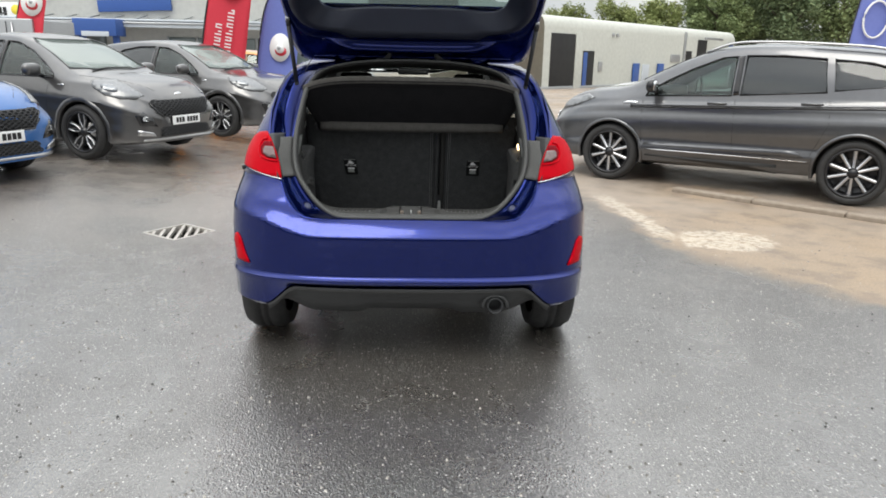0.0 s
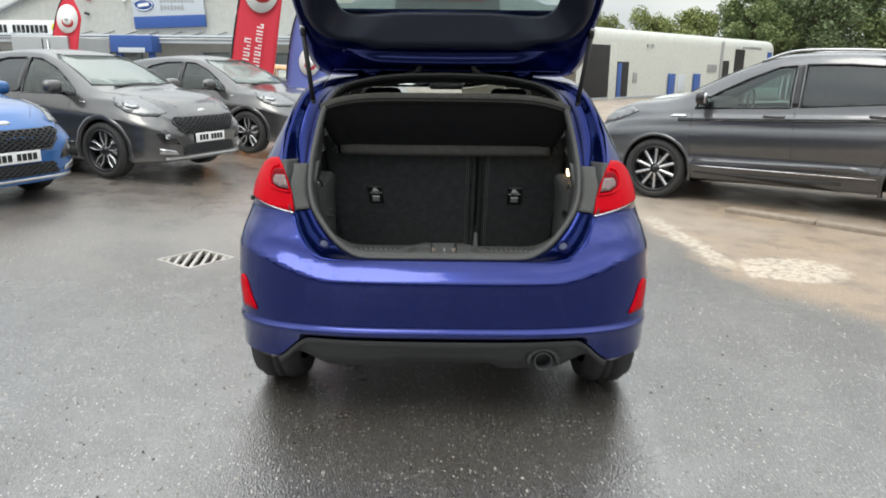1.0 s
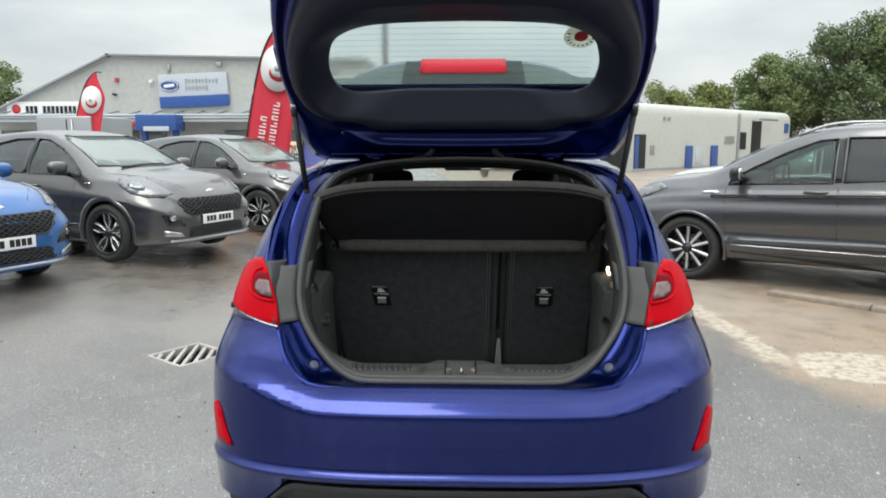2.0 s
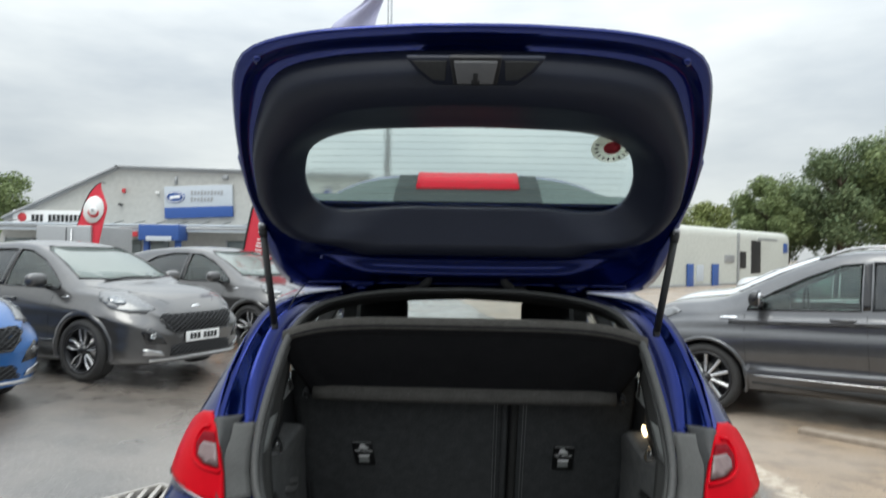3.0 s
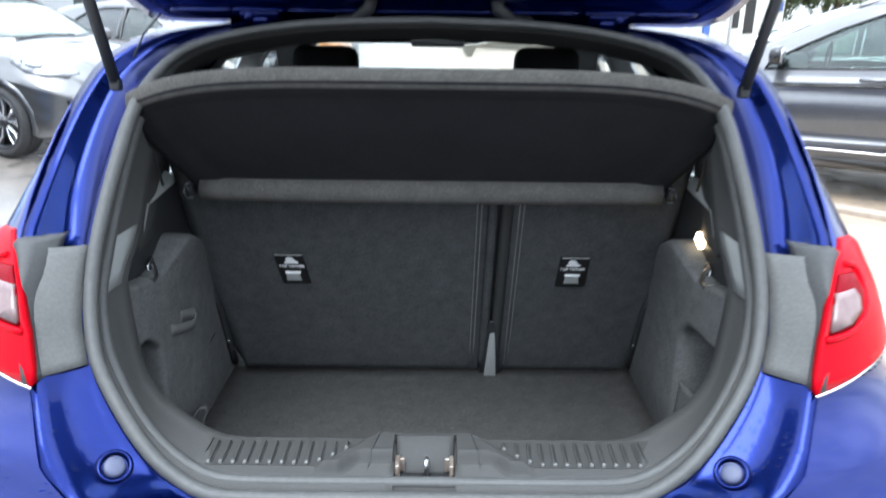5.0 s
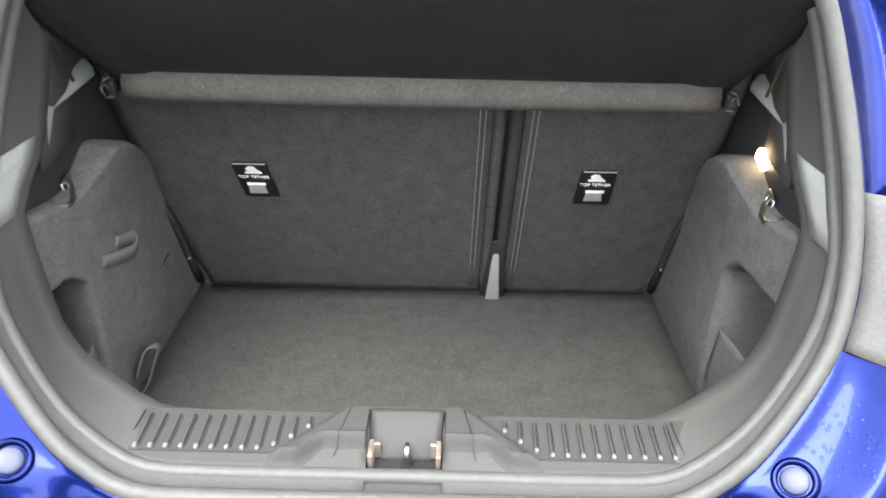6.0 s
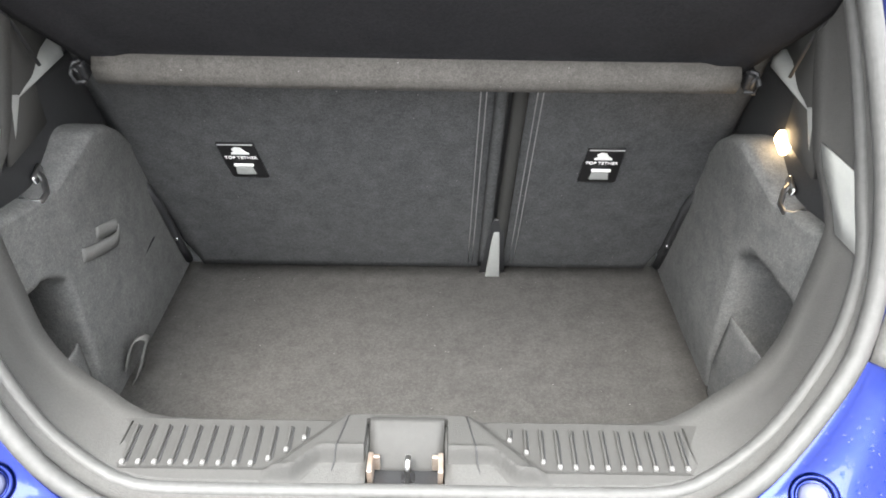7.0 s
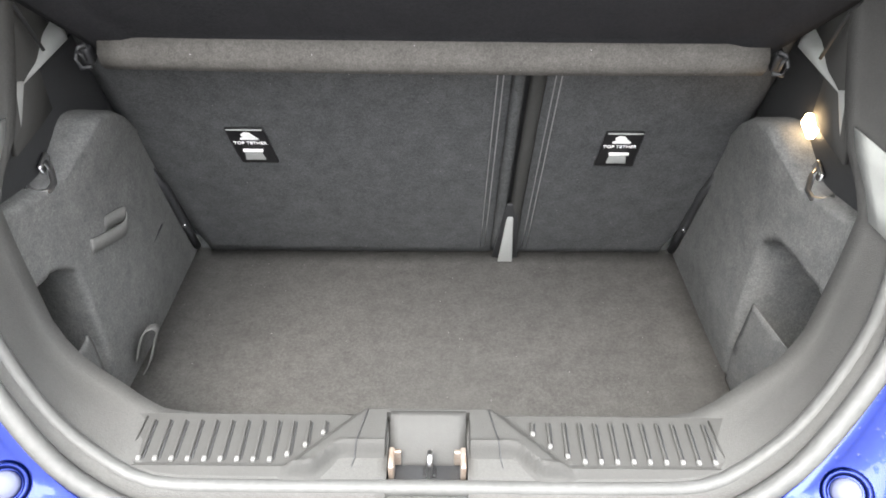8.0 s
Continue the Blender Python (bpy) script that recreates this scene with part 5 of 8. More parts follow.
for s in (-1, 1):
    rows, ys = [], np.unique(np.r_[np.linspace(0.40, 0.47, 22), np.linspace(0.47, 1.08, 60)])
    for t in np.linspace(0, 1, 64):
        row = []
        for y in ys:
            z = 0.495 + (wall_top(y) - 0.495) * t
            inset = hollow(y, z, s)
            row.append((s * (wall_x(y, z) + inset), y + (0.55 if s < 0 else 0.15) * inset * smooth(0.47, 0.50, y), z))
        rows.append(row)
    rows.append([(s * (wall_x(y, wall_top(y)) + 0.015), y, wall_top(y) + 0.008) for y in ys])
    rows.append([(s * 0.625, y, wall_top(y) + 0.010) for y in ys])
    trim = part("side_trim", backed(sheet(rows), (s * 0.004, 0, 0)), SIDECARPET, hatch, "carpeted side trim of the boot")
    # flap that closes the lower part of the pocket
    if s > 0:
        flap = [(0.665, 0.50), (0.660, 0.60), (0.646, 0.712), (0.60, 0.716), (0.50, 0.724), (0.44, 0.728), (0.44, 0.50)]
    else:
        flap = [(0.578, 0.50), (0.574, 0.60), (0.570, 0.68), (0.563, 0.702), (0.548, 0.714), (0.50, 0.716), (0.44, 0.716), (0.44, 0.50)]
    bm = outline_mesh(flap, 0.02)
    for v in bm.verts:
        y, z, _ = v.co
        lean = 0.018 * smooth(0.50, 0.70, z) * smooth(flap[0][0], flap[0][0] - 0.05, y)
        v.co = (s * (wall_x(y, z) - 0.003 - lean * (1 if s < 0 else 0.15)), y, z)
    part("pocket_flap", backed(bm, (s * 0.003, 0, 0)), SIDECARPET, trim)
    # black panel above, up to the shelf support
    rows = []
    for t in np.linspace(0, 1, 10):
        row = []
        for y in np.linspace(0.45, 0.90, 34):
            z0 = wall_top(y) - 0.02
            z1 = ease([(0.45, 0.998), (0.50, 1.012), (0.585, 1.022), (0.606, 1.042), (0.645, 1.088), (0.82, 1.10), (0.90, 1.10)], y)
            z = z0 + (max(z1, z0 + 0.02) - z0) * t
            row.append((s * (0.588 - 0.012 * t), y, z))
        rows.append(row)
    part("upper_side_panel", thick(sheet(rows), 0.005), BLACKTRIM, hatch, "black plastic panel above the side trim")
    # pale support ledge for the shelf: a wedge that runs out into a slim arm and an upright end
    rows = []
    for t in np.linspace(0, 1, 15):
        y = 0.795 - 0.150 * t
        low = 1.103 - 0.013 * t
        high = low + 0.024 - 0.016 * smooth(0.28, 0.70, t)
        rows.append([(s * 0.572, y, low - 0.006), (s * 0.562, y, low), (s * 0.566, y + 0.006, (low + high) / 2), (s * 0.578, y + 0.010, high), (s * 0.60, y + 0.010, high + 0.003)])
    part("shelf_ledge", thick(sheet(rows), 0.004), LIGHTTRIM, hatch, "pale grey shelf ledge")
    end = slab([(0.650, 1.094), (0.628, 1.103), (0.580, 1.058), (0.574, 1.046), (0.606, 1.040)], 0.020, Matrix(((0, 0, s, s * 0.560), (1, 0, 0, 0), (0, 1, 0, 0), (0, 0, 0, 1))), 0.004)
    part("ledge_end", end, LIGHTTRIM, hatch)
    # tie-down hook on its plate
    hook = tube([(s * 0.578, 0.655, 0.972), (s * 0.562, 0.640, 0.962), (s * 0.553, 0.622, 0.949), (s * 0.553, 0.604, 0.946), (s * 0.562, 0.592, 0.950), (s * 0.576, 0.590, 0.958)], 0.0045, 8)
    hook = box((0.006, 0.030, 0.016), (s * 0.574, 0.648, 0.968), (25, 0, 0), 0.003, hook)
    part("tie_hook", hook, STEEL, hatch, "bare metal tie-down hook")

# boot lamp
lamp = part("boot_lamp", box((0.012, 0.036, 0.022), (0.572, 0.706, 1.012), (22, 0, 0), 0.004), BULB, hatch, "lit boot lamp")
# fabric straps on the left trim
STRAP = material("grey_webbing", (0.115, 0.115, 0.112), 0.9, grain=(300, 0.5, (0.15, 0.15, 0.147)), bump=(500, 0.5), spec=0.2)
for y, z, turn, flat in ((0.71, 0.800, -14, 0.35), (0.69, 0.560, 78, 1.0)):
    path = [(-0.545, -0.050, 0.0), (-0.530, -0.030, -0.001), (-0.512, 0.012, -0.002), (-0.504, 0.028, 0.0), (-0.508, 0.038, 0.006), (-0.520, 0.036, 0.012), (-0.534, 0.012, 0.013), (-0.543, -0.012, 0.013)]
    rows = [[(-0.547 + (p[0] + 0.545) * flat, y + p[1] * 1.25, z + p[2] * 1.7 - 0.012), (-0.545 + (p[0] + 0.545) * flat, y + p[1] * 1.25, z + p[2] * 1.7 + 0.012)] for p in curve(path, 24)]
    bm = thick(sheet(rows), 0.0025)
    bmesh.ops.rotate(bm, cent=(-0.53, y, z), matrix=Matrix.Rotation(radians(turn), 3, "X"), verts=bm.verts[:])
    part("strap", bm, STRAP, hatch, "grey fabric strap")
part("trim_slit", box((0.003, 0.003, 0.16), (-0.545, 0.825, 0.68), (-84, 0, 0), 0.001), BLACKTRIM, hatch)

# rear seat backs, split sixty to forty, leaning to the rear
def seat_y(z):
    return 1.078 - 0.44 * (z - 0.50)


def seat_back(x0, x1, name):
    rows = []
    nx = 26
    for z in np.linspace(0.495, 1.16, 22):
        row = []
        for i in range(nx):
            x = x0 + (x1 - x0) * i / (nx - 1)
            e = min(i, nx - 1 - i) / (nx - 1) * (x1 - x0)
            soft = 0.013 * (1 - min(e / 0.014, 1)) ** 2
            soft += 0.004 * math.sin(5 * x + 9 * z) * 0.4
            lim = 0.575 - 0.028 * smooth(0.9, 0.62, z) - 0.05 * smooth(0.62, 0.5, z) * 0.4
            row.append((max(min(x, lim), -lim), seat_y(z) + soft, z))
        rows.append(row)
    return part(name, backed(sheet(rows), (0, 0.02, 0)), CARPET, hatch, "dark grey carpet-backed rear seat back")


SPLIT = 0.158
seat_back(-0.575, SPLIT - 0.004, "seat_back")
seat_back(SPLIT + 0.004, 0.575, "seat_back")
part("seat_gap", box((0.010, 0.02, 0.62), (SPLIT, seat_y(0.80) + 0.020, 0.80), (23.7, 0, 0), 0.002), BLACKTRIM, hatch)
# piping beside the split
for x, w_, mat_ in ((SPLIT + 0.016, 0.012, GREYTRIM), (SPLIT - 0.016, 0.010, CARPET)):
    rows = []
    for z in np.linspace(0.52, 1.08, 20):
        y = seat_y(z)
        rows.append([(x - w_, y - 0.001, z), (x - w_ * 0.6, y - 0.009, z), (x, y - 0.011, z), (x + w_ * 0.6, y - 0.008, z), (x + w_, y - 0.001, z)])
    part("seat_welt", thick(sheet(rows), 0.002), mat_, hatch)
THREAD = material("grey_thread", (0.2, 0.2, 0.2), 0.8)
for x in (SPLIT - 0.042, SPLIT - 0.052, SPLIT + 0.045, SPLIT + 0.055):
    part("seam_thread", tube([(x, seat_y(z) - 0.002, z) for z in np.linspace(0.53, 1.08, 8)], 0.0013, 5), THREAD, hatch)
# belt tongue in the gap
belt = slab([(-0.006, 0.165), (0.006, 0.165), (0.017, 0.0), (-0.017, 0.0)], 0.006, pose(0.163, seat_y(0.52) - 0.030, 0.508, 90 + 14, 0, 0), 0.002)
part("belt_strap", belt, LIGHTTRIM, hatch, "pale grey strap hanging at the seat split")
part("belt_slot", slab([(-0.010, 0.20), (0.012, 0.20), (0.03, 0.0), (-0.03, 0.0)], 0.005, pose(0.163, seat_y(0.52) - 0.014, 0.508, 90 + 20, 0, 0), 0.002), BLACKTRIM, hatch)
# side bolster bars by the seats
for s in (-1, 1):
    path = [(s * 0.548, seat_y(z) - 0.012, z) for z in (0.53, 0.60, 0.67, 0.74)] + [(s * 0.56, seat_y(0.80) - 0.008, 0.80)]
    part("seat_edge_bar", tube(path, 0.009, 8), BLACKTRIM, hatch)
    part("bar_pin", box((0.008, 0.008, 0.008), (s * 0.545, seat_y(0.62) - 0.022, 0.62), bevel=0.002), CHROME, hatch)


def flat_text(body, size, m, mat_, parent, name):
    """Raised lettering with the built-in font, as a mesh."""
    cu = bpy.data.curves.new(name, "FONT")
    cu.body, cu.size, cu.align_x, cu.align_y, cu.extrude = body, size, "CENTER", "CENTER", 0.0006
    tmp = new("tmp", cu)
    bpy.context.view_layer.update()
    data = bpy.data.meshes.new_from_object(tmp.evaluated_get(bpy.context.evaluated_depsgraph_get()))
    bpy.data.objects.remove(tmp)
    bpy.data.curves.remove(cu)
    data.name = name
    data.materials.clear()
    data.materials.append(mat_)
    ob = new(name, data)
    ob.matrix_basis = m
    ob.parent = parent
    return ob


TETHER = material("tether_black", (0.010, 0.010, 0.011), 0.35)
for x, skew in ((-0.342, 1), (0.346, -1)):
    z = 0.864
    base = pose(x, seat_y(z) - 0.002, z, 90 + 23.7, 0, 0)
    t_ = part("tether_plate", slab([(-0.036 - 0.004 * skew, 0.048), (0.034 - 0.004 * skew, 0.048), (0.040 + 0.002 * skew, -0.05), (-0.032 + 0.004 * skew, -0.05)], 0.005, bevel=0.002), TETHER, hatch, "black child-seat tether plate", matrix=base)
    part("plate_edge", box((0.066, 0.002, 0.003), (-0.004 * skew, 0.047, 0.006), bevel=0.0008), LIGHTTRIM, t_)
    flat_text("TOP TETHER", 0.0108, pose(0, 0.010, 0.0062), WHITE, t_, "lettering")
    # symbol: an anchor-like seat sign
    sym = slab([(-0.016, 0.020), (0.018, 0.020), (0.018, 0.023), (0.010, 0.030), (0.004, 0.039), (-0.006, 0.040), (-0.013, 0.034), (-0.010, 0.027), (-0.016, 0.024)], 0.0015, pose(0, 0, 0.0052))
    part("symbol", sym, WHITE, t_, smooth=False)
    part("anchor_slot", box((0.044, 0.034, 0.002), (0.002, -0.022, 0.0062), bevel=0.001), BLACKINK, t_)
    part("anchor_lip", box((0.038, 0.006, 0.005), (0.002, -0.008, 0.009), bevel=0.002), WHITE, t_)
    part("anchor_bar", slab([(-0.015, -0.014), (0.017, -0.014), (0.021, -0.036), (-0.017, -0.036)], 0.003, pose(0, 0, 0.0066), 0.001), LIGHTTRIM, t_)

# parcel shelf, raised, with its felt front roll
SH0, SH1 = Vector((0, 0.775, 1.098)), Vector((0, 0.565, 1.312))
sd = (SH1 - SH0).normalized()
rows = []
for k in range(33):
    t = k / 32
    row = []
    for i in range(81):
        f = -1 + 2 * i / 80
        half = 0.495 + (0.542 - 0.495) * smooth(0, 0.75, t)
        bow = (0.070 - 0.075 * abs(f) ** 5) * t
        sunk = 0.007 * smooth(0.10, 0.15, t) * smooth(0.93, 0.88, t) * smooth(0.93, 0.88, abs(f) + 0.5 * smooth(0.25, 0.09, t) * max(abs(f) - 0.80, 0))
        p = SH0 + (SH1 - SH0) * t + sd * bow + Vector((0, sd.z, -sd.y)) * sunk
        row.append((f * half, p.y, p.z))
    rows.append(row)
shelf = part("parcel_shelf", thick(sheet(rows), 0.018), FABRIC, hatch, "black parcel shelf tipped up on its hinge")
strip = [[(x, y + 0.006, z + 0.010), (x, y - 0.004, z + 0.011), (x, y - 0.011, z + 0.004), (x, y - 0.011, z - 0.012), (x, y - 0.006, z - 0.024), (x, y + 0.004, z - 0.026)] for x, y, z in rows[-1]]
part("shelf_edge", thick(sheet(strip), 0.002), FELT, shelf, "grey felt edge")
roll = []
for x in np.linspace(-0.482, 0.486, 31):
    sag = 0.004 * math.cos(x * 3)
    roll.append([(x, 0.775, 1.132), (x, 0.745, 1.135), (x, 0.722, 1.127), (x, 0.712, 1.112 - sag), (x, 0.714, 1.096 - sag), (x, 0.724, 1.084 - sag), (x, 0.76, 1.078 - sag), (x, 0.80, 1.080)])
part("shelf_roll", thick(sheet(roll), 0.004), FELT, shelf, "grey felt roll at the shelf's hinge")
for s in (-1, 1):
    clip = box((0.014, 0.024, 0.030), (s * 0.505, 0.735, 1.104), (20, 0, 0), 0.004)
    clip = tube([(s * 0.494, 0.712, 1.092), (s * 0.508, 0.708, 1.090), (s * 0.512, 0.708, 1.104), (s * 0.506, 0.712, 1.120), (s * 0.497, 0.716, 1.122)], 0.0035, 6, bm=clip)
    clip = tube([(s * 0.500, 0.708, 1.098), (s * 0.500, 0.704, 1.112), (s * 0.506, 0.706, 1.116)], 0.003, 6, bm=clip)
    part("shelf_hinge", clip, BLACKTRIM, shelf)
    part("shelf_cord", tube([(s * 0.538, 0.575, 1.30), (s * 0.545, 0.66, 1.19), (s * 0.55, 0.70, 1.12)], 0.003, 6), BLACKTRIM, shelf)

# sill plate with ribs and latch notch
# rib ends get a paler grey than the sill
RIBFOOT = material("pale_rib_end", (0.13, 0.13, 0.127), 0.45, grain=(160, 0.4, (0.17, 0.17, 0.165)))
def sill_z(x, y):
    """Height of the load sill: a flat rib field, a raised latch housing with slanting flanks, a rounded front crest."""
    ax = abs(x)
    flank = 0.100 + (0.367 - y) * 0.95
    top = 0.7405 + 0.013 * smooth(flank + 0.004, flank - 0.016, ax)
    crest = 0.284 + 0.032 * smooth(0.150, 0.108, ax)
    if y < crest:
        k = 0.60 * smooth(crest, crest - 0.013, y) + 0.40 * smooth(crest - 0.013, 0.246, y)
        return top + (0.722 - top) * k
    return top + 0.0022 * smooth(crest + 0.006, crest + 0.001, y)


rows = []
xs_ = sorted(set([round(-0.40 + 0.80 * i / 160, 4) for i in range(161)] + [-0.056, -0.0505, 0.0505, 0.056]))
for x in xs_:
    row = [(x, 0.240, 0.720)]
    for y in np.linspace(0.246, 0.370, 46):
        well = 0.046 if abs(x) < 0.0515 and 0.270 < y < 0.362 else 0.0
        row.append((x, y, sill_z(x, y) - well))
    row += [(x, 0.375, row[-1][2] - 0.005), (x, 0.378, 0.70), (x, 0.380, 0.50)]
    rows.append(row)
sill = sharp(part("sill_plate", thick(sheet(rows), 0.002), GREYTRIM, hatch, "grey plastic load sill with ribs"), 40)
for s in (-1, 1):
    for k in range(12):
        x = s * (0.137 + 0.0206 * k)
        foot = (0.338, 0.318, 0.303)[k] if k < 3 else 0.295
        part("rib", box((0.0036, 0.358 - foot, 0.005), (x, (0.358 + foot) / 2, 0.7415), (0, 0, -1.5 * s), 0.0015), GREYTRIM, sill)
        # black strip along one side of the rib paints in its shade
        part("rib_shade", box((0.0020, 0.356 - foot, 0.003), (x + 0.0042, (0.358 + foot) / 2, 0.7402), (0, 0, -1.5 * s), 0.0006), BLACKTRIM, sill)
        part("rib_foot", box((0.0060, 0.007, 0.006), (x, foot, 0.7425), bevel=0.002), RIBFOOT, sill)
    # end step of the rib field
    part("field_end", tube([(s * 0.366, 0.288, 0.741), (s * 0.378, 0.300, 0.741), (s * 0.376, 0.364, 0.741)], 0.0016, 6), GREYTRIM, sill)
lock = part("latch_bed", box((0.101, 0.051, 0.004), (0.0, 0.2885, 0.712), bevel=0.001), BLACKTRIM, hatch, "latch well in the load sill")
WELL = material("latch_well_plastic", (0.034, 0.034, 0.033), 0.7, grain=(120, 0.4, (0.046, 0.046, 0.044)), bump=(400, 0.15))
RUSTY = material("worn_zinc", (0.42, 0.38, 0.34), 0.4, 0.7, grain=(60, 0.7, (0.24, 0.15, 0.10)))
part("well_back", backed(sheet([[(x, y, z) for x in np.linspace(-0.050, 0.050, 9)] for y, z in ((0.309, 0.7135), (0.313, 0.718), (0.335, 0.737), (0.358, 0.7525), (0.366, 0.7545))]), (0, 0, -0.004)), WELL, lock)
part("striker_slot", box((0.018, 0.014, 0.003), (0.003, 0.298, 0.7150), bevel=0.001), BLACKINK, lock)
part("striker", tube([(0.003, 0.292, 0.712), (0.003, 0.292, 0.740), (0.003, 0.296, 0.746), (0.003, 0.304, 0.746), (0.003, 0.309, 0.741), (0.003, 0.309, 0.714)], 0.0040, 8), STEEL, lock, "bare metal striker loop")
for s in (-1, 1):
    bm = box((0.007, 0.032, 0.034), (s * 0.0455, 0.297, 0.730), bevel=0.002)
    bm = box((0.012, 0.006, 0.026), (s * 0.040, 0.310, 0.730), bevel=0.002, bm=bm)
    part("guide", bm, RUSTY, lock)
    part("housing_joint", tube([(s * (0.104 - 0.20 * (y - 0.250)), y, sill_z(0.104 - 0.20 * (y - 0.250), y) + 0.0004) for y in np.linspace(0.250, 0.368, 24)], 0.0011, 5), BLACKTRIM, lock)

# ---- raised tailgate ----
GATE_AT, GATE_UP = Vector((0.005, 0.72, 1.48)), Vector((0, -0.79987, 0.60018))
GIN = Vector((1, 0, 0)).cross(GATE_UP)
GM = Matrix(((1.009, GATE_UP.x, GIN.x, GATE_AT.x), (0, GATE_UP.y, GIN.y, GATE_AT.y), (0, GATE_UP.z, GIN.z, GATE_AT.z), (0, 0, 0, 1)))
GLASS_HALF = [(0, 0.298), (.20, 0.296), (.34, 0.281), (.40, 0.288), (.435, 0.324), (.447, 0.386), (.44, 0.456), (.405, 0.541), (.31, 0.593), (.15, 0.608), (0, 0.612)]
RIM_HALF = [(0, -.055), (.35, -.058), (.50, -.060), (.557, -.046), (.588, .010), (.602, .10), (.608, .22), (.612, .38), (.604, .49), (.595, .57), (.577, .68), (.545, .803), (.49, .870), (.355, .911), (.15, .930), (0, .933)]


def ring_of(half, n=44):
    c = curve(half, n)
    c[0, 0] = c[-1, 0] = 0
    return [tuple(p) for p in c] + [(-p[0], p[1]) for p in c[-2:0:-1]]


def even_ring(half, n=120):
    """The loop sampled by angle about the window's middle, so that two loops match."""
    ring = np.array(ring_of(half, 120))
    c = np.array((0, 0.48))
    ang = np.arctan2(ring[:, 0] - 0, -(ring[:, 1] - c[1]))
    order = np.argsort(ang)
    ring, ang = ring[order], ang[order]
    ang = np.r_[ang[-1:] - 2 * np.pi, ang, ang[:1] + 2 * np.pi]
    ring = np.r_[ring[-1:], ring, ring[:1]]
    t = np.linspace(-np.pi, np.pi, n, endpoint=False)
    return np.c_[np.interp(t, ang, ring[:, 0]), np.interp(t, ang, ring[:, 1])]


g_in, g_out = even_ring(GLASS_HALF), even_ring(RIM_HALF)


def gate_band(steps):
    """Rows between window edge and rim: (share, height) pairs; height may be a function of x and u."""
    rows = []
    for f, h in steps:
        row = []
        for a, b in zip(g_in, g_out):
            k = 1 - 0.52 * smooth(0.40, 0.02, b[1])
            share = f * k if f <= 0.79 else 0.79 * k + (f - 0.79) / 0.21 * (1 - 0.79 * k)
            x, u = a + (b - a) * share
            z = h(x, u) if callable(h) else h
            row.append((x, u, z + 0.024 * smooth(0.25, 0.08, u) * (1 if z > -0.03 else 0.3)))
        rows.append(row)
    return sheet(rows, closed=True)


def trim_h(x, u):
    return 0.036 + 0.008 * smooth(0.66, 0.80, u)


gate = part("tailgate", thick(gate_band([(0.77, -0.012), (0.80, -0.016), (0.84, -0.017), (0.88, -0.015), (0.92, -0.010), (0.945, -0.009), (0.98, -0.012), (1.0, -0.019), (0.985, -0.025), (0.88, -0.044), (0.75, -0.062), (0.6, -0.074), (0.2, -0.068), (0.02, -0.056)]), 0.002), BLUE, hatch, "raised deep blue tailgate", matrix=GM)
part("tailgate_trim", thick(gate_band([(0.0, -0.048), (0.0, -0.040), (0.02, -0.035), (0.12, lambda x, u: -0.037 + (trim_h(x, u) + 0.037) * 0.22), (0.28, lambda x, u: -0.037 + (trim_h(x, u) + 0.037) * 0.60), (0.43, lambda x, u: -0.037 + (trim_h(x, u) + 0.037) * 0.95), (0.46, trim_h), (0.60, lambda x, u: trim_h(x, u) - 0.001), (0.70, lambda x, u: trim_h(x, u) * 0.94), (0.735, lambda x, u: trim_h(x, u) * 0.70), (0.765, lambda x, u: trim_h(x, u) * 0.2), (0.79, -0.016)]), 0.002), NAVYTRIM, gate, "black inner trim of the tailgate")
# window pane with drops
PANE = material("rear_window_glass", (0.80, 0.90, 0.87), 0.0, transmission=1.0, ior=1.45, bump=(160, 0.03))
bm = outline_mesh([tuple(p) for p in (g_in * [1.02, 1.0] + (g_in - [0, 0.48]) * 0.01)], 0.05)
for v in bm.verts:
    v.co.z = -0.052 - 0.05 * (0.2 - v.co.x**2) * 0.4
pane = part("rear_window", thick(bm, 0.004), PANE, gate)
pane.visible_shadow = False
sharp(pane, 30)
HEAT = material("heater_wire", (0.16, 0.15, 0.13), 0.5)
bm = None
for k in range(11):
    u = 0.345 + 0.0252 * k
    half = 0.42 - 0.05 * smooth(0.56, 0.64, u) - 0.12 * smooth(0.60, 0.645, u)
    bm = tube([(x, u, -0.0495 - 0.05 * (0.2 - x * x) * 0.4) for x in np.linspace(-half, half, 9)], 0.00045, 4, bm=bm)
part("heater_wires", bm, HEAT, pane)
# round dealer sticker, drawn as plain shapes
CREAM = material("sticker_cream", (0.86, 0.83, 0.74), 0.6, transmission=0.65, ior=1.2)
RED = material("flag_red", (0.62, 0.035, 0.06), 0.6, grain=(30, 0.3, (0.5, 0.03, 0.05)), bump=(90, 0.2))
sx, su, sz = 0.372, 0.535, -0.054
stick = part("sticker", lathe([(0, 0.0), (0.054, 0.0), (0.054, 0.001), (0, 0.001)], 32, m=pose(sx, su, sz, 90)), CREAM, pane, "round cream and red window sticker")
part("sticker_centre", lathe([(0, 0.0), (0.022, 0.0), (0.022, 0.001), (0, 0.001)], 28, m=pose(sx, su, sz + 0.003, 90)), RED, stick)
for k in range(13):
    a = radians(165 + 240 * k / 12)
    part("mark_bar", box((0.004, 0.010, 0.001), (sx + 0.041 * math.cos(a), su + 0.041 * math.sin(a), sz + 0.0035), (0, 0, math.degrees(a) - 90)), BLACKINK, stick, smooth=False)
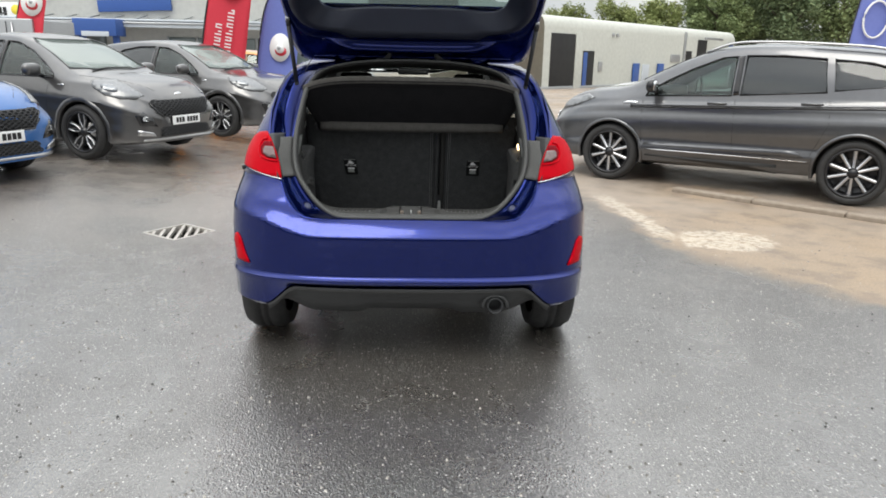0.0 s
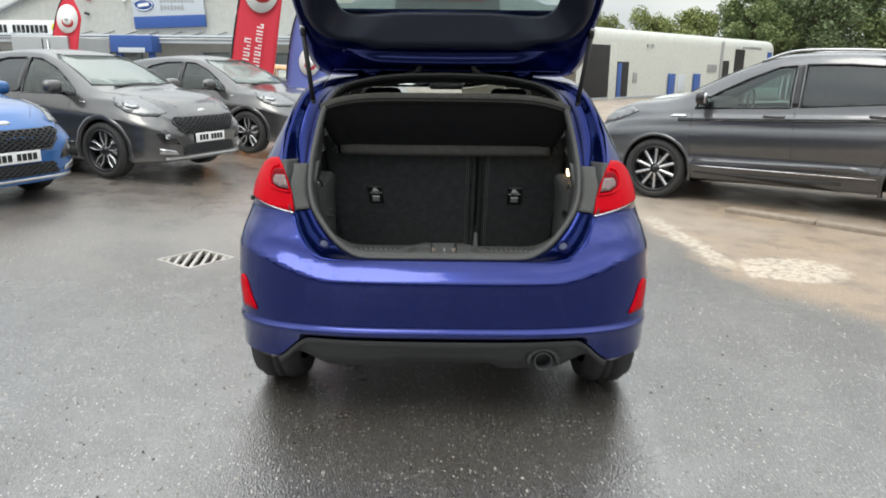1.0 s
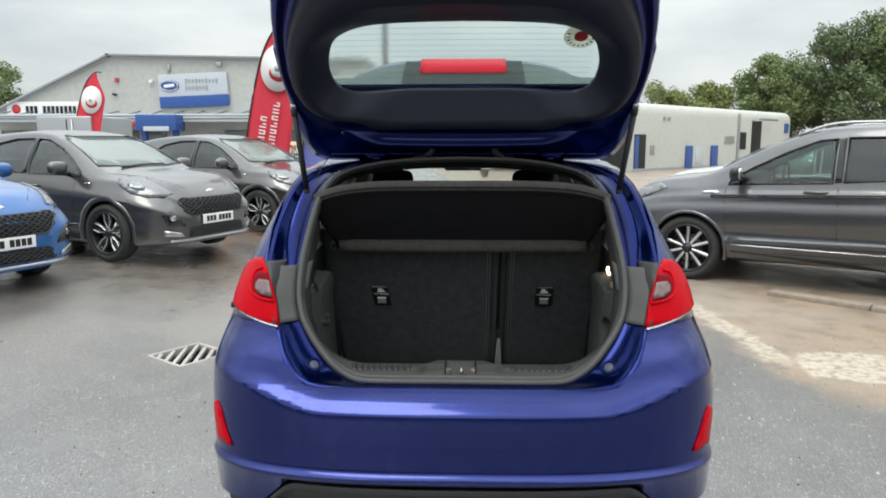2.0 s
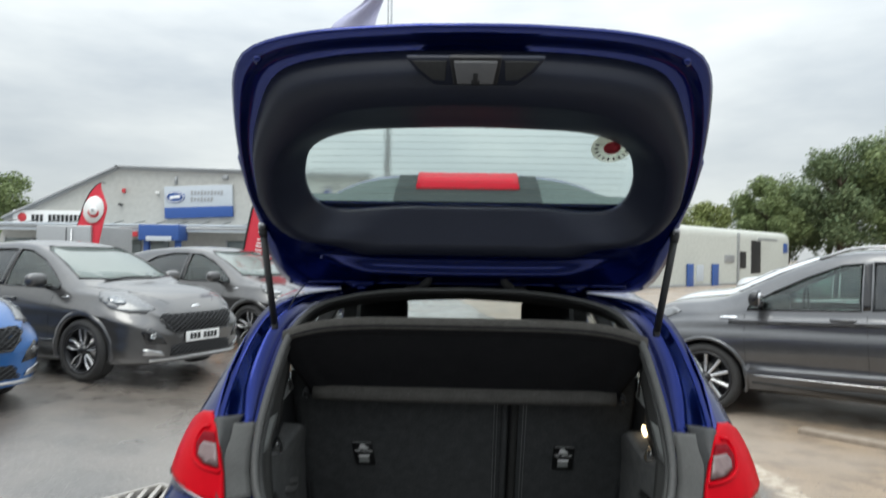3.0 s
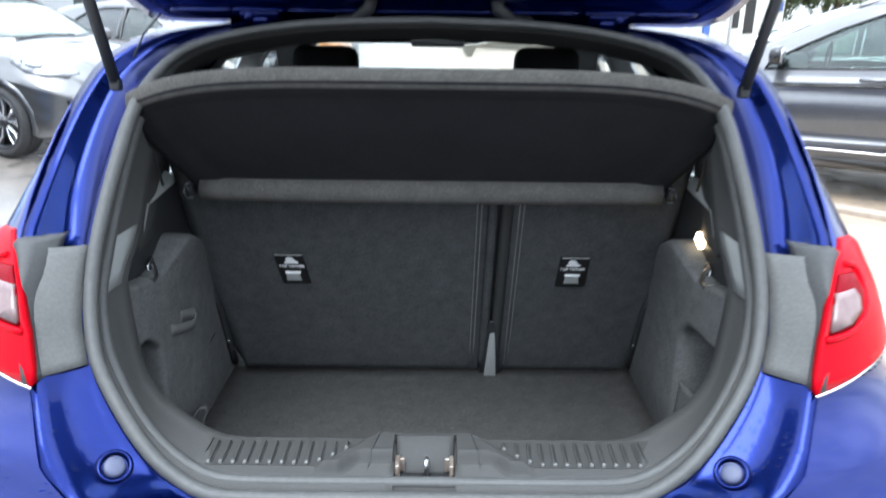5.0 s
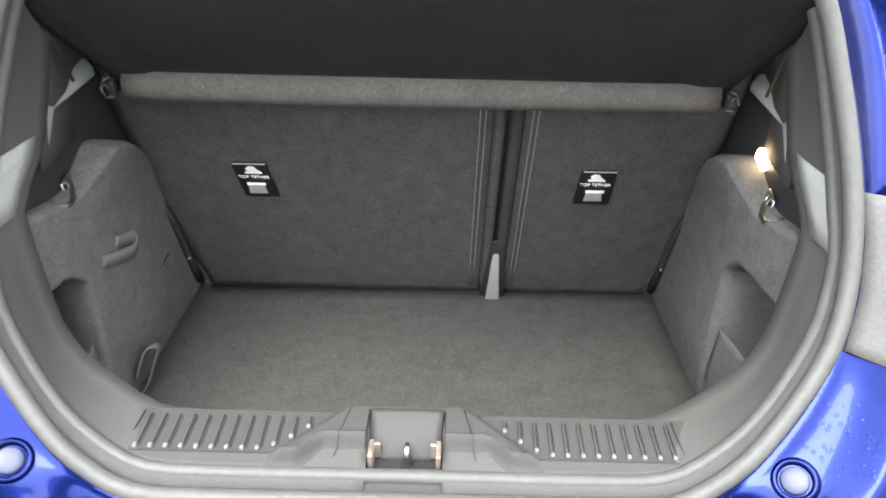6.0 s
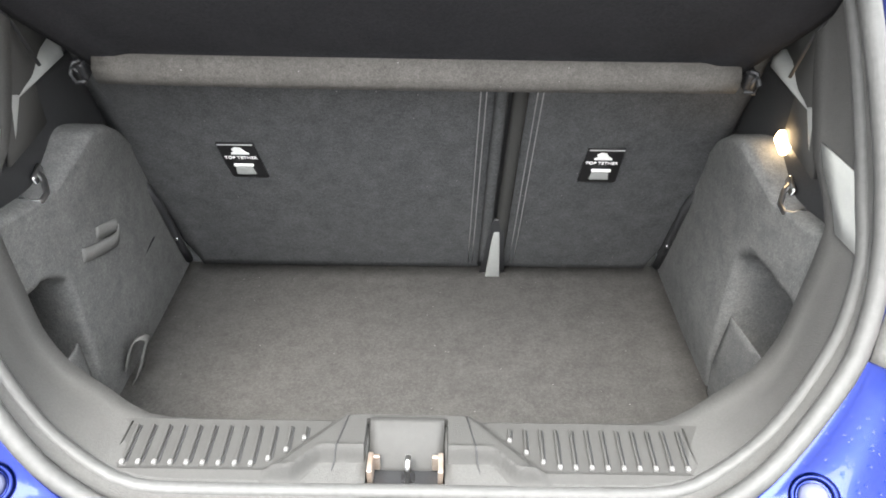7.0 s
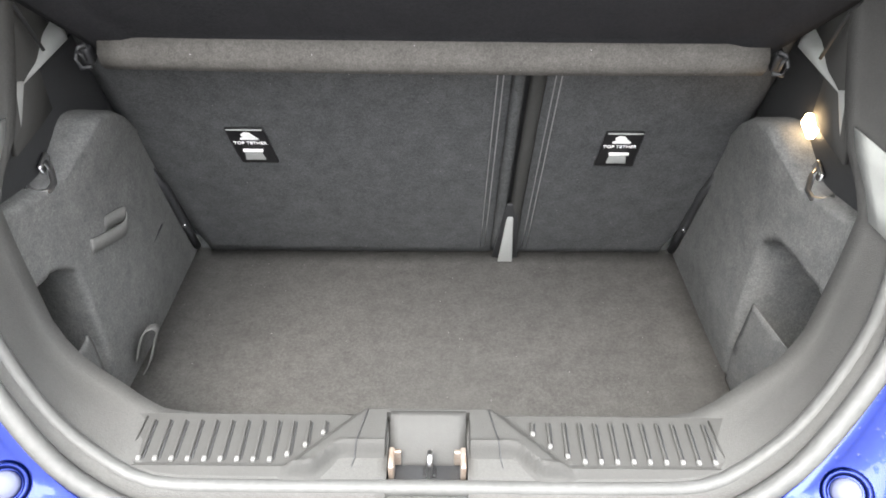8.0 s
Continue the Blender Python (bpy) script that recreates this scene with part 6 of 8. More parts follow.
# latch
LATCHGREY = material("latch_grey", (0.13, 0.13, 0.135), 0.5, grain=(120, 0.4, (0.17, 0.17, 0.17)))
latch_bed = slab([(-0.150, 0.040), (0.150, 0.040), (0.128, 0.004), (0.090, -0.034), (-0.090, -0.034), (-0.128, 0.004)], 0.016, pose(0.012, 0.853, 0.034), 0.006)
part("latch_recess", latch_bed, NAVYTRIM, gate)
for s in (-1, 1):
    grip = [(0.062, 0.034), (0.136, 0.034), (0.116, 0.006), (0.094, -0.016), (0.066, -0.018)]
    part("grip", slab(grip if s > 0 else [(-a, b) for a, b in grip[::-1]], 0.006, pose(0.012, 0.853, 0.0465), 0.002), CLAD, gate)
part("latch_shroud", slab([(-0.056, 0.042), (0.056, 0.042), (0.048, -0.032), (-0.048, -0.032)], 0.012, pose(0.012, 0.858, 0.045), 0.003), BLACKINK, gate)
latch = part("latch", slab([(-0.047, 0.034), (0.047, 0.034), (0.039, -0.026), (-0.039, -0.026)], 0.016, pose(0.012, 0.859, 0.047), 0.004), LATCHGREY, gate, "grey latch plate")
part("latch_slot", box((0.010, 0.030, 0.004), (0.012, 0.848, 0.0635), bevel=0.0015), BLACKINK, latch)
part("latch_hole", box((0.018, 0.012, 0.004), (0.012, 0.838, 0.0635), bevel=0.0015), BLACKINK, latch)
# bump pads at the free corners, screws along the rim
for s in (-1, 1):
    part("corner_pad", lathe([(0, -0.010), (0.007, -0.009), (0.010, 0.0), (0.014, 0.012)], 16, m=pose(s * 0.478, 0.842, -0.010, -90)), BLUE, gate)
    for x, u in ((0.545, 0.36), (0.535, 0.60), (0.52, 0.15), (0.50, 0.06)):
        part("screw", lathe([(0, -0.003), (0.004, -0.002), (0.005, 0.002)], 10, m=pose(s * x, u, -0.013, -90)), STEEL, gate)
    hinge = box((0.075, 0.030, 0.026), (s * 0.332, -0.012, 0.018), bevel=0.006)
    hinge = box((0.030, 0.050, 0.014), (s * 0.332, -0.034, 0.030), bevel=0.004, bm=hinge)
    hinge = box((0.095, 0.006, 0.010), (s * 0.332, 0.008, 0.024), bevel=0.002, bm=hinge)
    hinge = lathe([(0, -0.004), (0.008, -0.004), (0.010, 0.006)], 12, hinge, pose(s * 0.352, -0.008, 0.032, -90))
    part("hinge", hinge, BLUE, gate)
    part("hose", tube([(s * 0.112, 0.050, 0.012), (s * 0.120, 0.026, 0.032), (s * 0.148, -0.004, 0.038), (s * 0.185, -0.026, 0.024)], 0.013, 8), CLAD, gate, "black rubber cable hose")
# painted ridge by the hinge
rows = []
for x in np.linspace(-0.45, 0.45, 41):
    k = smooth(0.45, 0.28, abs(x))
    c = 0.016 * (x / 0.43) ** 2
    rows.append([(x, c + 0.112, 0.002 * k), (x, c + 0.104, 0.004 + 0.004 * k), (x, c + 0.094, 0.006 + 0.018 * k), (x, c + 0.086, 0.006 + 0.032 * k), (x, c + 0.078, 0.006 + 0.038 * k), (x, c + 0.060, 0.006 + 0.036 * k), (x, c + 0.048, 0.004 + 0.016 * k), (x, c + 0.040, -0.004)])
part("hinge_ridge", thick(sheet(rows), 0.002), BLUE, gate)
# folded flange along the hinged edge, between and outside the hinges
for a, b in ((-0.50, -0.385), (-0.28, 0.28), (0.385, 0.50)):
    part("rim_fold", tube([(x, -0.002, 0.0185) for x in np.linspace(a, b, 9)], 0.0042, 8), BLUE, gate)


# roof spoiler on the outside, with the high brake lamp
def make_spoiler():
    rows = []
    for i in range(33):
        f = -1 + 2 * i / 32
        k = max(0.0, 1 - abs(f) ** 4)
        x = 0.55 * f
        tip_u, tip_z = 0.02 + 0.162 * k**0.7, -0.085 - 0.195 * k**0.7
        rows.append([(x, -0.045, -0.060), (x, (tip_u - 0.045) / 2, (tip_z - 0.06) / 2 - 0.012), (x, tip_u, tip_z), (x, tip_u + 0.012, tip_z + 0.006), (x, tip_u + 0.016, tip_z + 0.022), (x, 0.270, -0.115), (x, 0.300, -0.058)])
    return rows


sp = make_spoiler()
spoiler = part("spoiler", thick(sheet(sp), 0.004), BLUE, gate, "roof spoiler of the tailgate")
under = [[Vector(r[4]) + Vector((0, 0.004, 0.001)), Vector(r[5]) + Vector((0, 0.006, 0.002)), Vector(r[6]) + Vector((0, 0.006, 0))] for r in sp[2:-2]]
UNDER = material("spoiler_underside_grey", (0.105, 0.128, 0.122), 0.75, grain=(120, 0.4, (0.03, 0.036, 0.034)), spec=0.2)
part("spoiler_underside", sheet([[tuple(p) for p in r] for r in under]), UNDER, spoiler)
# darker sheets over the underside's middle and beside the brake lamp
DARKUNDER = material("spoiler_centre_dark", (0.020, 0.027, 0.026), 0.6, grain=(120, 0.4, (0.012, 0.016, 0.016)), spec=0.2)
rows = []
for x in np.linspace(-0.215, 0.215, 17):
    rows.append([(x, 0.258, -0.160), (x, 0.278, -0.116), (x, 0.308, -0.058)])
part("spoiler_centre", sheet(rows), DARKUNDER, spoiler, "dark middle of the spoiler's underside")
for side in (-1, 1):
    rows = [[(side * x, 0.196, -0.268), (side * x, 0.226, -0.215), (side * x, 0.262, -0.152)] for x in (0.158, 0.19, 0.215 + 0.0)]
    part("lamp_side_dark", sheet(rows), DARKUNDER, spoiler)
rows = []
for x in np.linspace(-0.155, 0.155, 13):
    rows.append([(x, 0.200, -0.270), (x, 0.212, -0.264), (x, 0.268, -0.150), (x, 0.258, -0.142)])
part("high_brake_lamp", thick(sheet(rows), 0.004), DEEPRED, spoiler, "red high-level brake lamp")
# side winglets that end at the notch
for s in (-1, 1):
    rows = []
    for k in range(9):
        u = 0.50 - 0.44 * k / 8
        x = np.interp(u, [0.09, 0.22, 0.38, 0.50], [0.585, 0.608, 0.612, 0.606])
        rows.append([(s * (x - 0.02), u, -0.03), (s * (x + 0.008), u, -0.036), (s * (x + 0.010), u, -0.062), (s * (x - 0.03), u, -0.085)])
    part("winglet", thick(sheet(rows), 0.003), BLUE, gate)

# gas struts
for s in (-1, 1):
    a = Vector((s * 0.580, 0.614, 1.330))
    b = GM @ Vector((s * 0.600, 0.242, -0.010))
    st = part("gas_strut", tube([a.lerp(b, 0.02), a.lerp(b, 0.98)], 0.0105, 10), BLACKTRIM, hatch)
    part("strut_end", tube([a.lerp(b, 0.90), a.lerp(b, 1.0)], 0.0125, 8), BLACKTRIM, st)
    part("ball_joint", box((0.020, 0.018, 0.024), tuple(a), bevel=0.005), BLACKTRIM, st)
    part("upper_joint", box((0.022, 0.018, 0.02), tuple(b), bevel=0.005), STEEL, st)
# wiring on the left pillar
part("cable", tube([(-0.50, 0.66, 1.455), (-0.52, 0.62, 1.42), (-0.535, 0.60, 1.38)], 0.0018, 6), BLACKTRIM, hatch)

# ---- parked cars ----
PUMA = dict(
    glass=PRIVACY, rear_glass=SMOKED, creases=((0.74, 0.008), (0.66, -0.006), (0.30, 0.010), (0.40, -0.012)),
    span=(-2.07, 2.14), wheelbase=2.588, track=1.58, wheel_r=0.338, style="five", bulge=0.03,
    zb=[(-2.07, 0.32), (-1.7, 0.21), (1.7, 0.19), (2.14, 0.22)],
    ws=[(-2.07, 0.55), (-1.95, 0.74), (-1.6, 0.85), (-1.2, 0.875), (1.3, 0.875), (1.75, 0.84), (2.0, 0.72), (2.10, 0.58), (2.14, 0.42)],
    wm=[(-2.07, 0.60), (-1.95, 0.78), (-1.6, 0.88), (-1.2, 0.902), (0, 0.875), (1.2, 0.902), (1.7, 0.865), (2.0, 0.745), (2.10, 0.60), (2.14, 0.44)],
    wb=[(-2.07, 0.50), (-1.95, 0.66), (-1.6, 0.80), (-1.0, 0.84), (0.6, 0.845), (1.1, 0.835), (1.5, 0.80), (1.85, 0.70), (2.06, 0.55), (2.14, 0.36)],
    zbelt=[(-2.07, 0.80), (-1.7, 1.02), (-1.0, 1.0), (0, 0.965), (1.0, 0.945), (1.4, 0.93), (1.8, 0.84), (2.05, 0.72), (2.14, 0.62)],
    wt=[(-2.07, 0.42), (-1.8, 0.52), (-1.0, 0.555), (0.0, 0.565), (0.5, 0.61), (1.0, 0.70), (1.5, 0.66), (1.85, 0.54), (2.06, 0.40), (2.14, 0.26)],
    ztop=[(-2.07, 0.84), (-2.0, 1.04), (-1.85, 1.24), (-1.5, 1.42), (-1.0, 1.505), (-0.3, 1.537), (0.1, 1.51), (0.5, 1.38), (0.85, 1.20), (1.08, 1.085), (1.2, 1.055), (1.6, 1.0), (1.85, 0.935), (2.02, 0.82), (2.10, 0.74), (2.14, 0.66)],
    crown=[(-2.07, 0.04), (-1, 0.055), (0.5, 0.05), (1.2, 0.045), (2.14, 0.03)],
    cabin=(-1.85, 1.02), cabin_floor=0.62,
    win_front=[(-0.06, 1.0), (-0.06, 1.42), (0.14, 1.405), (0.42, 1.30), (0.66, 1.16), (0.84, 1.03), (0.86, 0.985)],
    win_rear=[(-0.14, 1.005), (-0.14, 1.425), (-0.45, 1.42), (-0.78, 1.36), (-0.98, 1.25), (-1.05, 1.14), (-0.98, 1.05)],
    screen=[(-0.66, 1.10), (-0.3, 1.085), (0.3, 1.085), (0.66, 1.10), (0.60, 1.26), (0.545, 1.41), (0.48, 1.455), (-0.48, 1.455), (-0.545, 1.41), (-0.60, 1.26)], screen_x=(-0.1, 1.4),
    back_glass=[(-0.52, 1.12), (0.52, 1.12), (0.46, 1.36), (-0.46, 1.36)], back_x=(-2.2, -1.2),
    seams=[[(0.80, 0.97), (0.78, 0.60), (0.74, 0.40)], [(-0.10, 0.98), (-0.12, 0.42)], [(-0.98, 1.02), (-1.0, 0.75), (-0.86, 0.45)]],
    handles=[(0.10, 0.86), (-0.82, 0.89)], mirror=(0.70, 0.99), strip=False,
)


def mesh_bars(skin, outline, way, mat_, parent, gap=0.06):
    """A honeycomb grille: dark bed and staggered bars in relief."""
    bed = part("grille", skin.lay(outline, way, 0.006, 0.008, 0.08), BLACKINK, parent)
    ys = [p[0] for p in outline]
    zs = [p[1] for p in outline]

    def inside(a, b):
        hit = False
        for (x1, y1), (x2, y2) in zip(outline, outline[1:] + outline[:1]):
            if (y1 > b) != (y2 > b) and a < (x2 - x1) * (b - y1) / (y2 - y1) + x1:
                hit = not hit
        return hit

    bm = None
    row = 0
    z = min(zs) + gap * 0.35
    while z < max(zs):
        y = min(ys) + (gap * 0.7 if row % 2 else 0)
        while y < max(ys):
            if inside(y, z):
                loop = []
                for k in range(6):
                    a = radians(60 * k)
                    p = skin.at(y + gap * 0.62 * math.cos(a), z + gap * 0.34 * math.sin(a), way)
                    if p is not None:
                        loop.append(p + Vector((0.012, 0, 0)))
                if len(loop) == 6:
                    bm = tube(loop, 0.0065, 5, closed=True, bm=bm)
            y += gap * 1.4
        z += gap * 0.42
        row += 1
    if bm:
        part("grille_mesh", bm, mat_, bed)
    return bed


GLASSY = material("projector_lens", (0.20, 0.21, 0.22), 0.15, 0.5, coat=0.8)


def puma(paint, m, label, group):
    car, skin = crossover(PUMA, paint, m, label, group)
    for s, way in ((1, "left"), (-1, "right")):
        lampo = [(1.40, 0.955), (1.47, 0.980), (1.60, 0.975), (1.76, 0.925), (1.90, 0.855), (1.985, 0.790), (1.96, 0.755), (1.82, 0.760), (1.64, 0.805), (1.48, 0.885)]
        lamp = part("headlamp", skin.lay(lampo, way, 0.010, 0.014, 0.04), HEADLENS, car, "clear headlamp with pale reflector")
        part("headlamp_lens", skin.lay([(1.66 + 0.10 * math.cos(a), 0.875 + 0.035 * math.sin(a) - 0.03 * math.cos(a)) for a in np.linspace(0, 5.9, 14)], way, 0.016, 0.006, 0.04), GLASSY, lamp)
        part("headlamp_rim", tube([p + Vector((0, 0.008 * s, 0)) for p in (skin.at(a, b, way) for a, b in lampo) if p is not None], 0.008, 6, closed=True), GLOSSBLACK, lamp)
        fog = [(s * 0.50, 0.42), (s * 0.70, 0.44), (s * 0.74, 0.56), (s * 0.66, 0.60), (s * 0.56, 0.52)]
        part("fog_recess", skin.lay(fog, "front", 0.006, 0.008, 0.06), GLOSSBLACK, car)
        part("fog_lamp", skin.lay([(s * (0.64 + 0.03 * math.cos(a)), 0.52 + 0.03 * math.sin(a)) for a in np.linspace(0, 5.8, 12)], "front", 0.014, 0.008), LENS, car)
        part("intake_blade", skin.lay([(s * 0.53, 0.30), (s * 0.72, 0.32), (s * 0.72, 0.385), (s * 0.56, 0.345)], "front", 0.016, 0.012, 0.06), STEEL, car, "silver blade of the bumper")
        part("fender_badge", skin.lay([(0.95, 0.90), (1.04, 0.895), (1.04, 0.91), (0.95, 0.913)], way, 0.006, 0.004), CHROME, car)
        part("tail_lamp", skin.lay([(-1.98, 0.92), (-1.70, 0.97), (-1.72, 1.03), (-1.98, 1.02)], way, 0.008, 0.01, 0.06), REDLENS, car)
    mesh_bars(skin, [(-0.54, 0.700), (-0.50, 0.735), (0.50, 0.735), (0.54, 0.700), (0.47, 0.600), (0.40, 0.535), (-0.40, 0.535), (-0.47, 0.600)], "front", BLACKTRIM, car, 0.054)
    part("grille_frame", tube([p + Vector((0.010, 0, 0)) for p in (skin.at(a, b, "front") for a, b in [(-0.54, 0.700), (-0.50, 0.735), (0.50, 0.735), (0.54, 0.700), (0.47, 0.600), (0.40, 0.535), (-0.40, 0.535), (-0.47, 0.600)]) if p is not None], 0.010, 6, closed=True), GLOSSBLACK, car)
    mesh_bars(skin, [(-0.46, 0.29), (0.46, 0.29), (0.42, 0.40), (-0.42, 0.40)], "front", BLACKTRIM, car, 0.050)
    part("splitter", skin.lay([(-0.66, 0.245), (0.66, 0.245), (0.66, 0.268), (-0.66, 0.268)], "front", 0.016, 0.016, 0.1), STEEL, car)
    p = skin.at(0, 0.478, "front")
    plate(car, "number_plate", Matrix.Translation(p + Vector((0.022, 0, 0))) @ pose(0, 0, 0, 0, 0, -90))
    p = skin.at(0, 0.79, "front")
    part("badge", lathe([(0, -0.006), (0.05, -0.004), (0.056, 0.004)], 24, m=Matrix.Translation(p) @ pose(0, 0, 0, 0, 0, -90) @ Matrix.Diagonal((1.3, -1, 0.55, 1)) @ pose(0, 0, 0)), CHROME, car, "chrome oval badge")
    # bonnet shut line and wiper
    for s in (-1, 1):
        part("bonnet_joint", seam(skin, [(1.15, s * 0.70), (1.5, s * 0.60), (1.80, s * 0.50), (1.98, s * 0.34)], "top"), BLACKTRIM, car)
    path = [skin.at(x, y, "top") for x, y in ((1.12, -0.45), (1.06, -0.1), (1.05, 0.3))]
    part("wiper", tube([q + Vector((0, 0, 0.012)) for q in path], 0.008, 6), BLACKTRIM, car)
    cabin_seats(car, [(0.15, 0.37), (0.15, -0.37)], 0.40)
    part("dashboard", box((0.35, 1.35, 0.16), (0.92, 0, 0.96), bevel=0.06), BLACKTRIM, car)
    return car


def car_pose(wx, wy, heading, axle, half):
    """Pose from where the near front wheel's outer face meets the ground."""
    a = radians(heading)
    f, l = Vector((math.cos(a), math.sin(a))), Vector((-math.sin(a), math.cos(a)))
    c = Vector((wx, wy)) - f * axle - l * half
    return c.x, c.y


PA = -22.0
x, y = car_pose(-4.11, 5.87, PA, 1.294, -0.89)
car1 = puma(GREY, pose(x, y, 0.13, 0, 0, PA), "dark grey crossover with black and silver wheels", "parked row of crossovers")
x, y = car_pose(-3.18, 8.72, PA, 1.294, -0.89)
car2 = copy_thing(car1, pose(x, y, 0.10, 0, 0, PA))
car2["label"] = "dark grey crossover parked beside a red banner"
puma(MIDBLUE, pose(-6.08, 4.91, 0.125, 0, 0, PA), "bright blue crossover with white front plate", "parked row of crossovers")

KUGA = dict(
    glass=PRIVACY, rear_glass=SMOKED, ridge=[(1.12, 0.945), (0.6, 0.962), (0.0, 0.985), (-0.7, 1.012), (-1.4, 1.045), (-1.9, 1.06)], creases=((0.89, 0.014), (0.80, -0.018), (0.36, -0.018), (0.26, 0.020), (0.12, -0.004)),
    span=(-2.27, 2.27), wheelbase=2.69, track=1.60, wheel_r=0.35, style="ten", bulge=0.02,
    zb=[(-2.27, 0.38), (-1.8, 0.27), (1.8, 0.25), (2.27, 0.30)],
    ws=[(-2.27, 0.60), (-2.15, 0.78), (-1.8, 0.88), (1.4, 0.885), (1.9, 0.83), (2.15, 0.70), (2.27, 0.50)],
    wm=[(-2.27, 0.64), (-2.15, 0.82), (-1.8, 0.91), (-1.2, 0.919), (0, 0.90), (1.3, 0.919), (1.85, 0.86), (2.15, 0.72), (2.27, 0.52)],
    wb=[(-2.27, 0.56), (-2.1, 0.72), (-1.7, 0.82), (-1.0, 0.85), (0.8, 0.855), (1.3, 0.84), (1.8, 0.76), (2.12, 0.60), (2.27, 0.40)],
    zbelt=[(-2.27, 0.90), (-1.8, 1.12), (-1.0, 1.09), (0, 1.05), (1.0, 1.02), (1.5, 0.99), (1.95, 0.90), (2.2, 0.76), (2.27, 0.66)],
    wt=[(-2.27, 0.48), (-1.9, 0.58), (-1.0, 0.62), (0.0, 0.63), (0.6, 0.66), (1.1, 0.71), (1.6, 0.68), (2.0, 0.56), (2.27, 0.32)],
    ztop=[(-2.27, 0.98), (-2.2, 1.18), (-2.05, 1.42), (-1.75, 1.60), (-1.2, 1.66), (-0.4, 1.69), (0.1, 1.665), (0.5, 1.54), (0.9, 1.35), (1.15, 1.22), (1.3, 1.175), (1.75, 1.11), (2.02, 1.0), (2.18, 0.86), (2.27, 0.72)],
    crown=[(-2.27, 0.05), (-1, 0.06), (0.5, 0.055), (1.2, 0.05), (2.27, 0.03)],
    cabin=(-2.0, 1.15), cabin_floor=0.70,
    win_front=[(-0.02, 1.10), (-0.02, 1.535), (0.14, 1.515), (0.43, 1.395), (0.72, 1.245), (0.93, 1.115), (0.96, 1.055)],
    win_rear=[(-0.11, 1.11), (-0.11, 1.545), (-0.5, 1.55), (-0.92, 1.525), (-0.98, 1.175)],
    win_quarter=[(-1.05, 1.195), (-1.0, 1.52), (-1.35, 1.49), (-1.65, 1.41), (-1.80, 1.32), (-1.76, 1.265)],
    screen=[(-0.66, 1.24), (-0.3, 1.215), (0.3, 1.215), (0.66, 1.24), (0.62, 1.42), (0.58, 1.56), (0.52, 1.61), (-0.52, 1.61), (-0.58, 1.56), (-0.62, 1.42)], screen_x=(-0.1, 1.5),
    back_glass=[(-0.58, 1.22), (0.58, 1.22), (0.52, 1.52), (-0.52, 1.52)], back_x=(-2.4, -1.3),
    seams=[[(0.98, 1.02), (0.96, 0.70), (0.95, 0.44)], [(-0.07, 1.06), (-0.10, 0.44)], [(-1.02, 1.10), (-1.05, 0.85), (-0.90, 0.48)]],
    handles=[(0.12, 1.005), (-0.86, 1.045)], mirror=(0.84, 1.09), mirror_mat=GLOSSBLACK, strip=True, arch=0.07,
)
KA = math.degrees(math.atan2(1.51, -2.21))
fx, fy, rx_, ry_ = 2.45, 5.70, 4.66, 4.19
mx, my = (fx + rx_) / 2, (fy + ry_) / 2
kl = Vector((-math.sin(radians(KA)), math.cos(radians(KA))))
suv, kskin = crossover(KUGA, KGREY, pose(mx - kl.x * 0.91, my - kl.y * 0.91, 0.0, 0, 0, KA), "grey family sport utility car with silver wheels")
suv["category"] = "car"
for s, way in ((1, "left"), (-1, "right")):
    part("headlamp", kskin.lay([(1.62, 1.0), (1.72, 1.04), (2.0, 0.96), (2.16, 0.86), (2.10, 0.83), (1.85, 0.90)], way, 0.010, 0.014, 0.06), HEADLENS, suv)
    part("fender_badge", kskin.lay([(1.03, 0.965), (1.22, 0.955), (1.20, 0.98), (1.05, 0.988)], way, 0.010, 0.006), CHROME, suv, "chrome fender vent")
    part("lower_moulding", kskin.lay([(0.92, 0.475), (0.90, 0.52), (-0.80, 0.53), (-0.84, 0.475)], way, 0.016, 0.018, 0.2), KGREY, suv)
    rail = [kskin.at(x, s * 0.60, "top") for x in (0.35, 0.05, -0.4, -0.9, -1.4, -1.7)]
    rail = [p + Vector((0, 0, 0.012 if i in (0, 5) else 0.05)) for i, p in enumerate(rail)]
    part("roof_rail", tube([tuple(p) for p in curve([tuple(p) for p in rail], 20)], 0.014, 8), STEEL, suv, "silver roof rail")
    part("tail_lamp", kskin.lay([(-2.2, 1.02), (-1.85, 1.10), (-1.85, 1.18), (-2.15, 1.20)], way, 0.008, 0.012, 0.06), REDLENS, suv)
mesh_bars(kskin, [(-0.48, 0.78), (0.48, 0.78), (0.38, 0.60), (-0.38, 0.60)], "front", CHROME, suv)
p = kskin.at(0, 0.50, "front")
plate(suv, "number_plate", Matrix.Translation(p + Vector((0.02, 0, 0))) @ pose(0, 0, 0, 0, 0, -90))
cabin_seats(suv, [(0.10, 0.40), (0.10, -0.40), (-0.85, 0.40), (-0.85, -0.40)], 0.52)
part("dashboard", box((0.35, 1.4, 0.18), (1.0, 0, 1.06), bevel=0.06), BLACKTRIM, suv)
bm = lathe([(0.165, -0.014), (0.18, 0.0), (0.165, 0.014), (0.15, 0.0), (0.165, -0.014)], 24, m=pose(0.62, -0.38, 1.10, 0, -20, 90))
part("steering_wheel", bm, BLACKTRIM, suv)

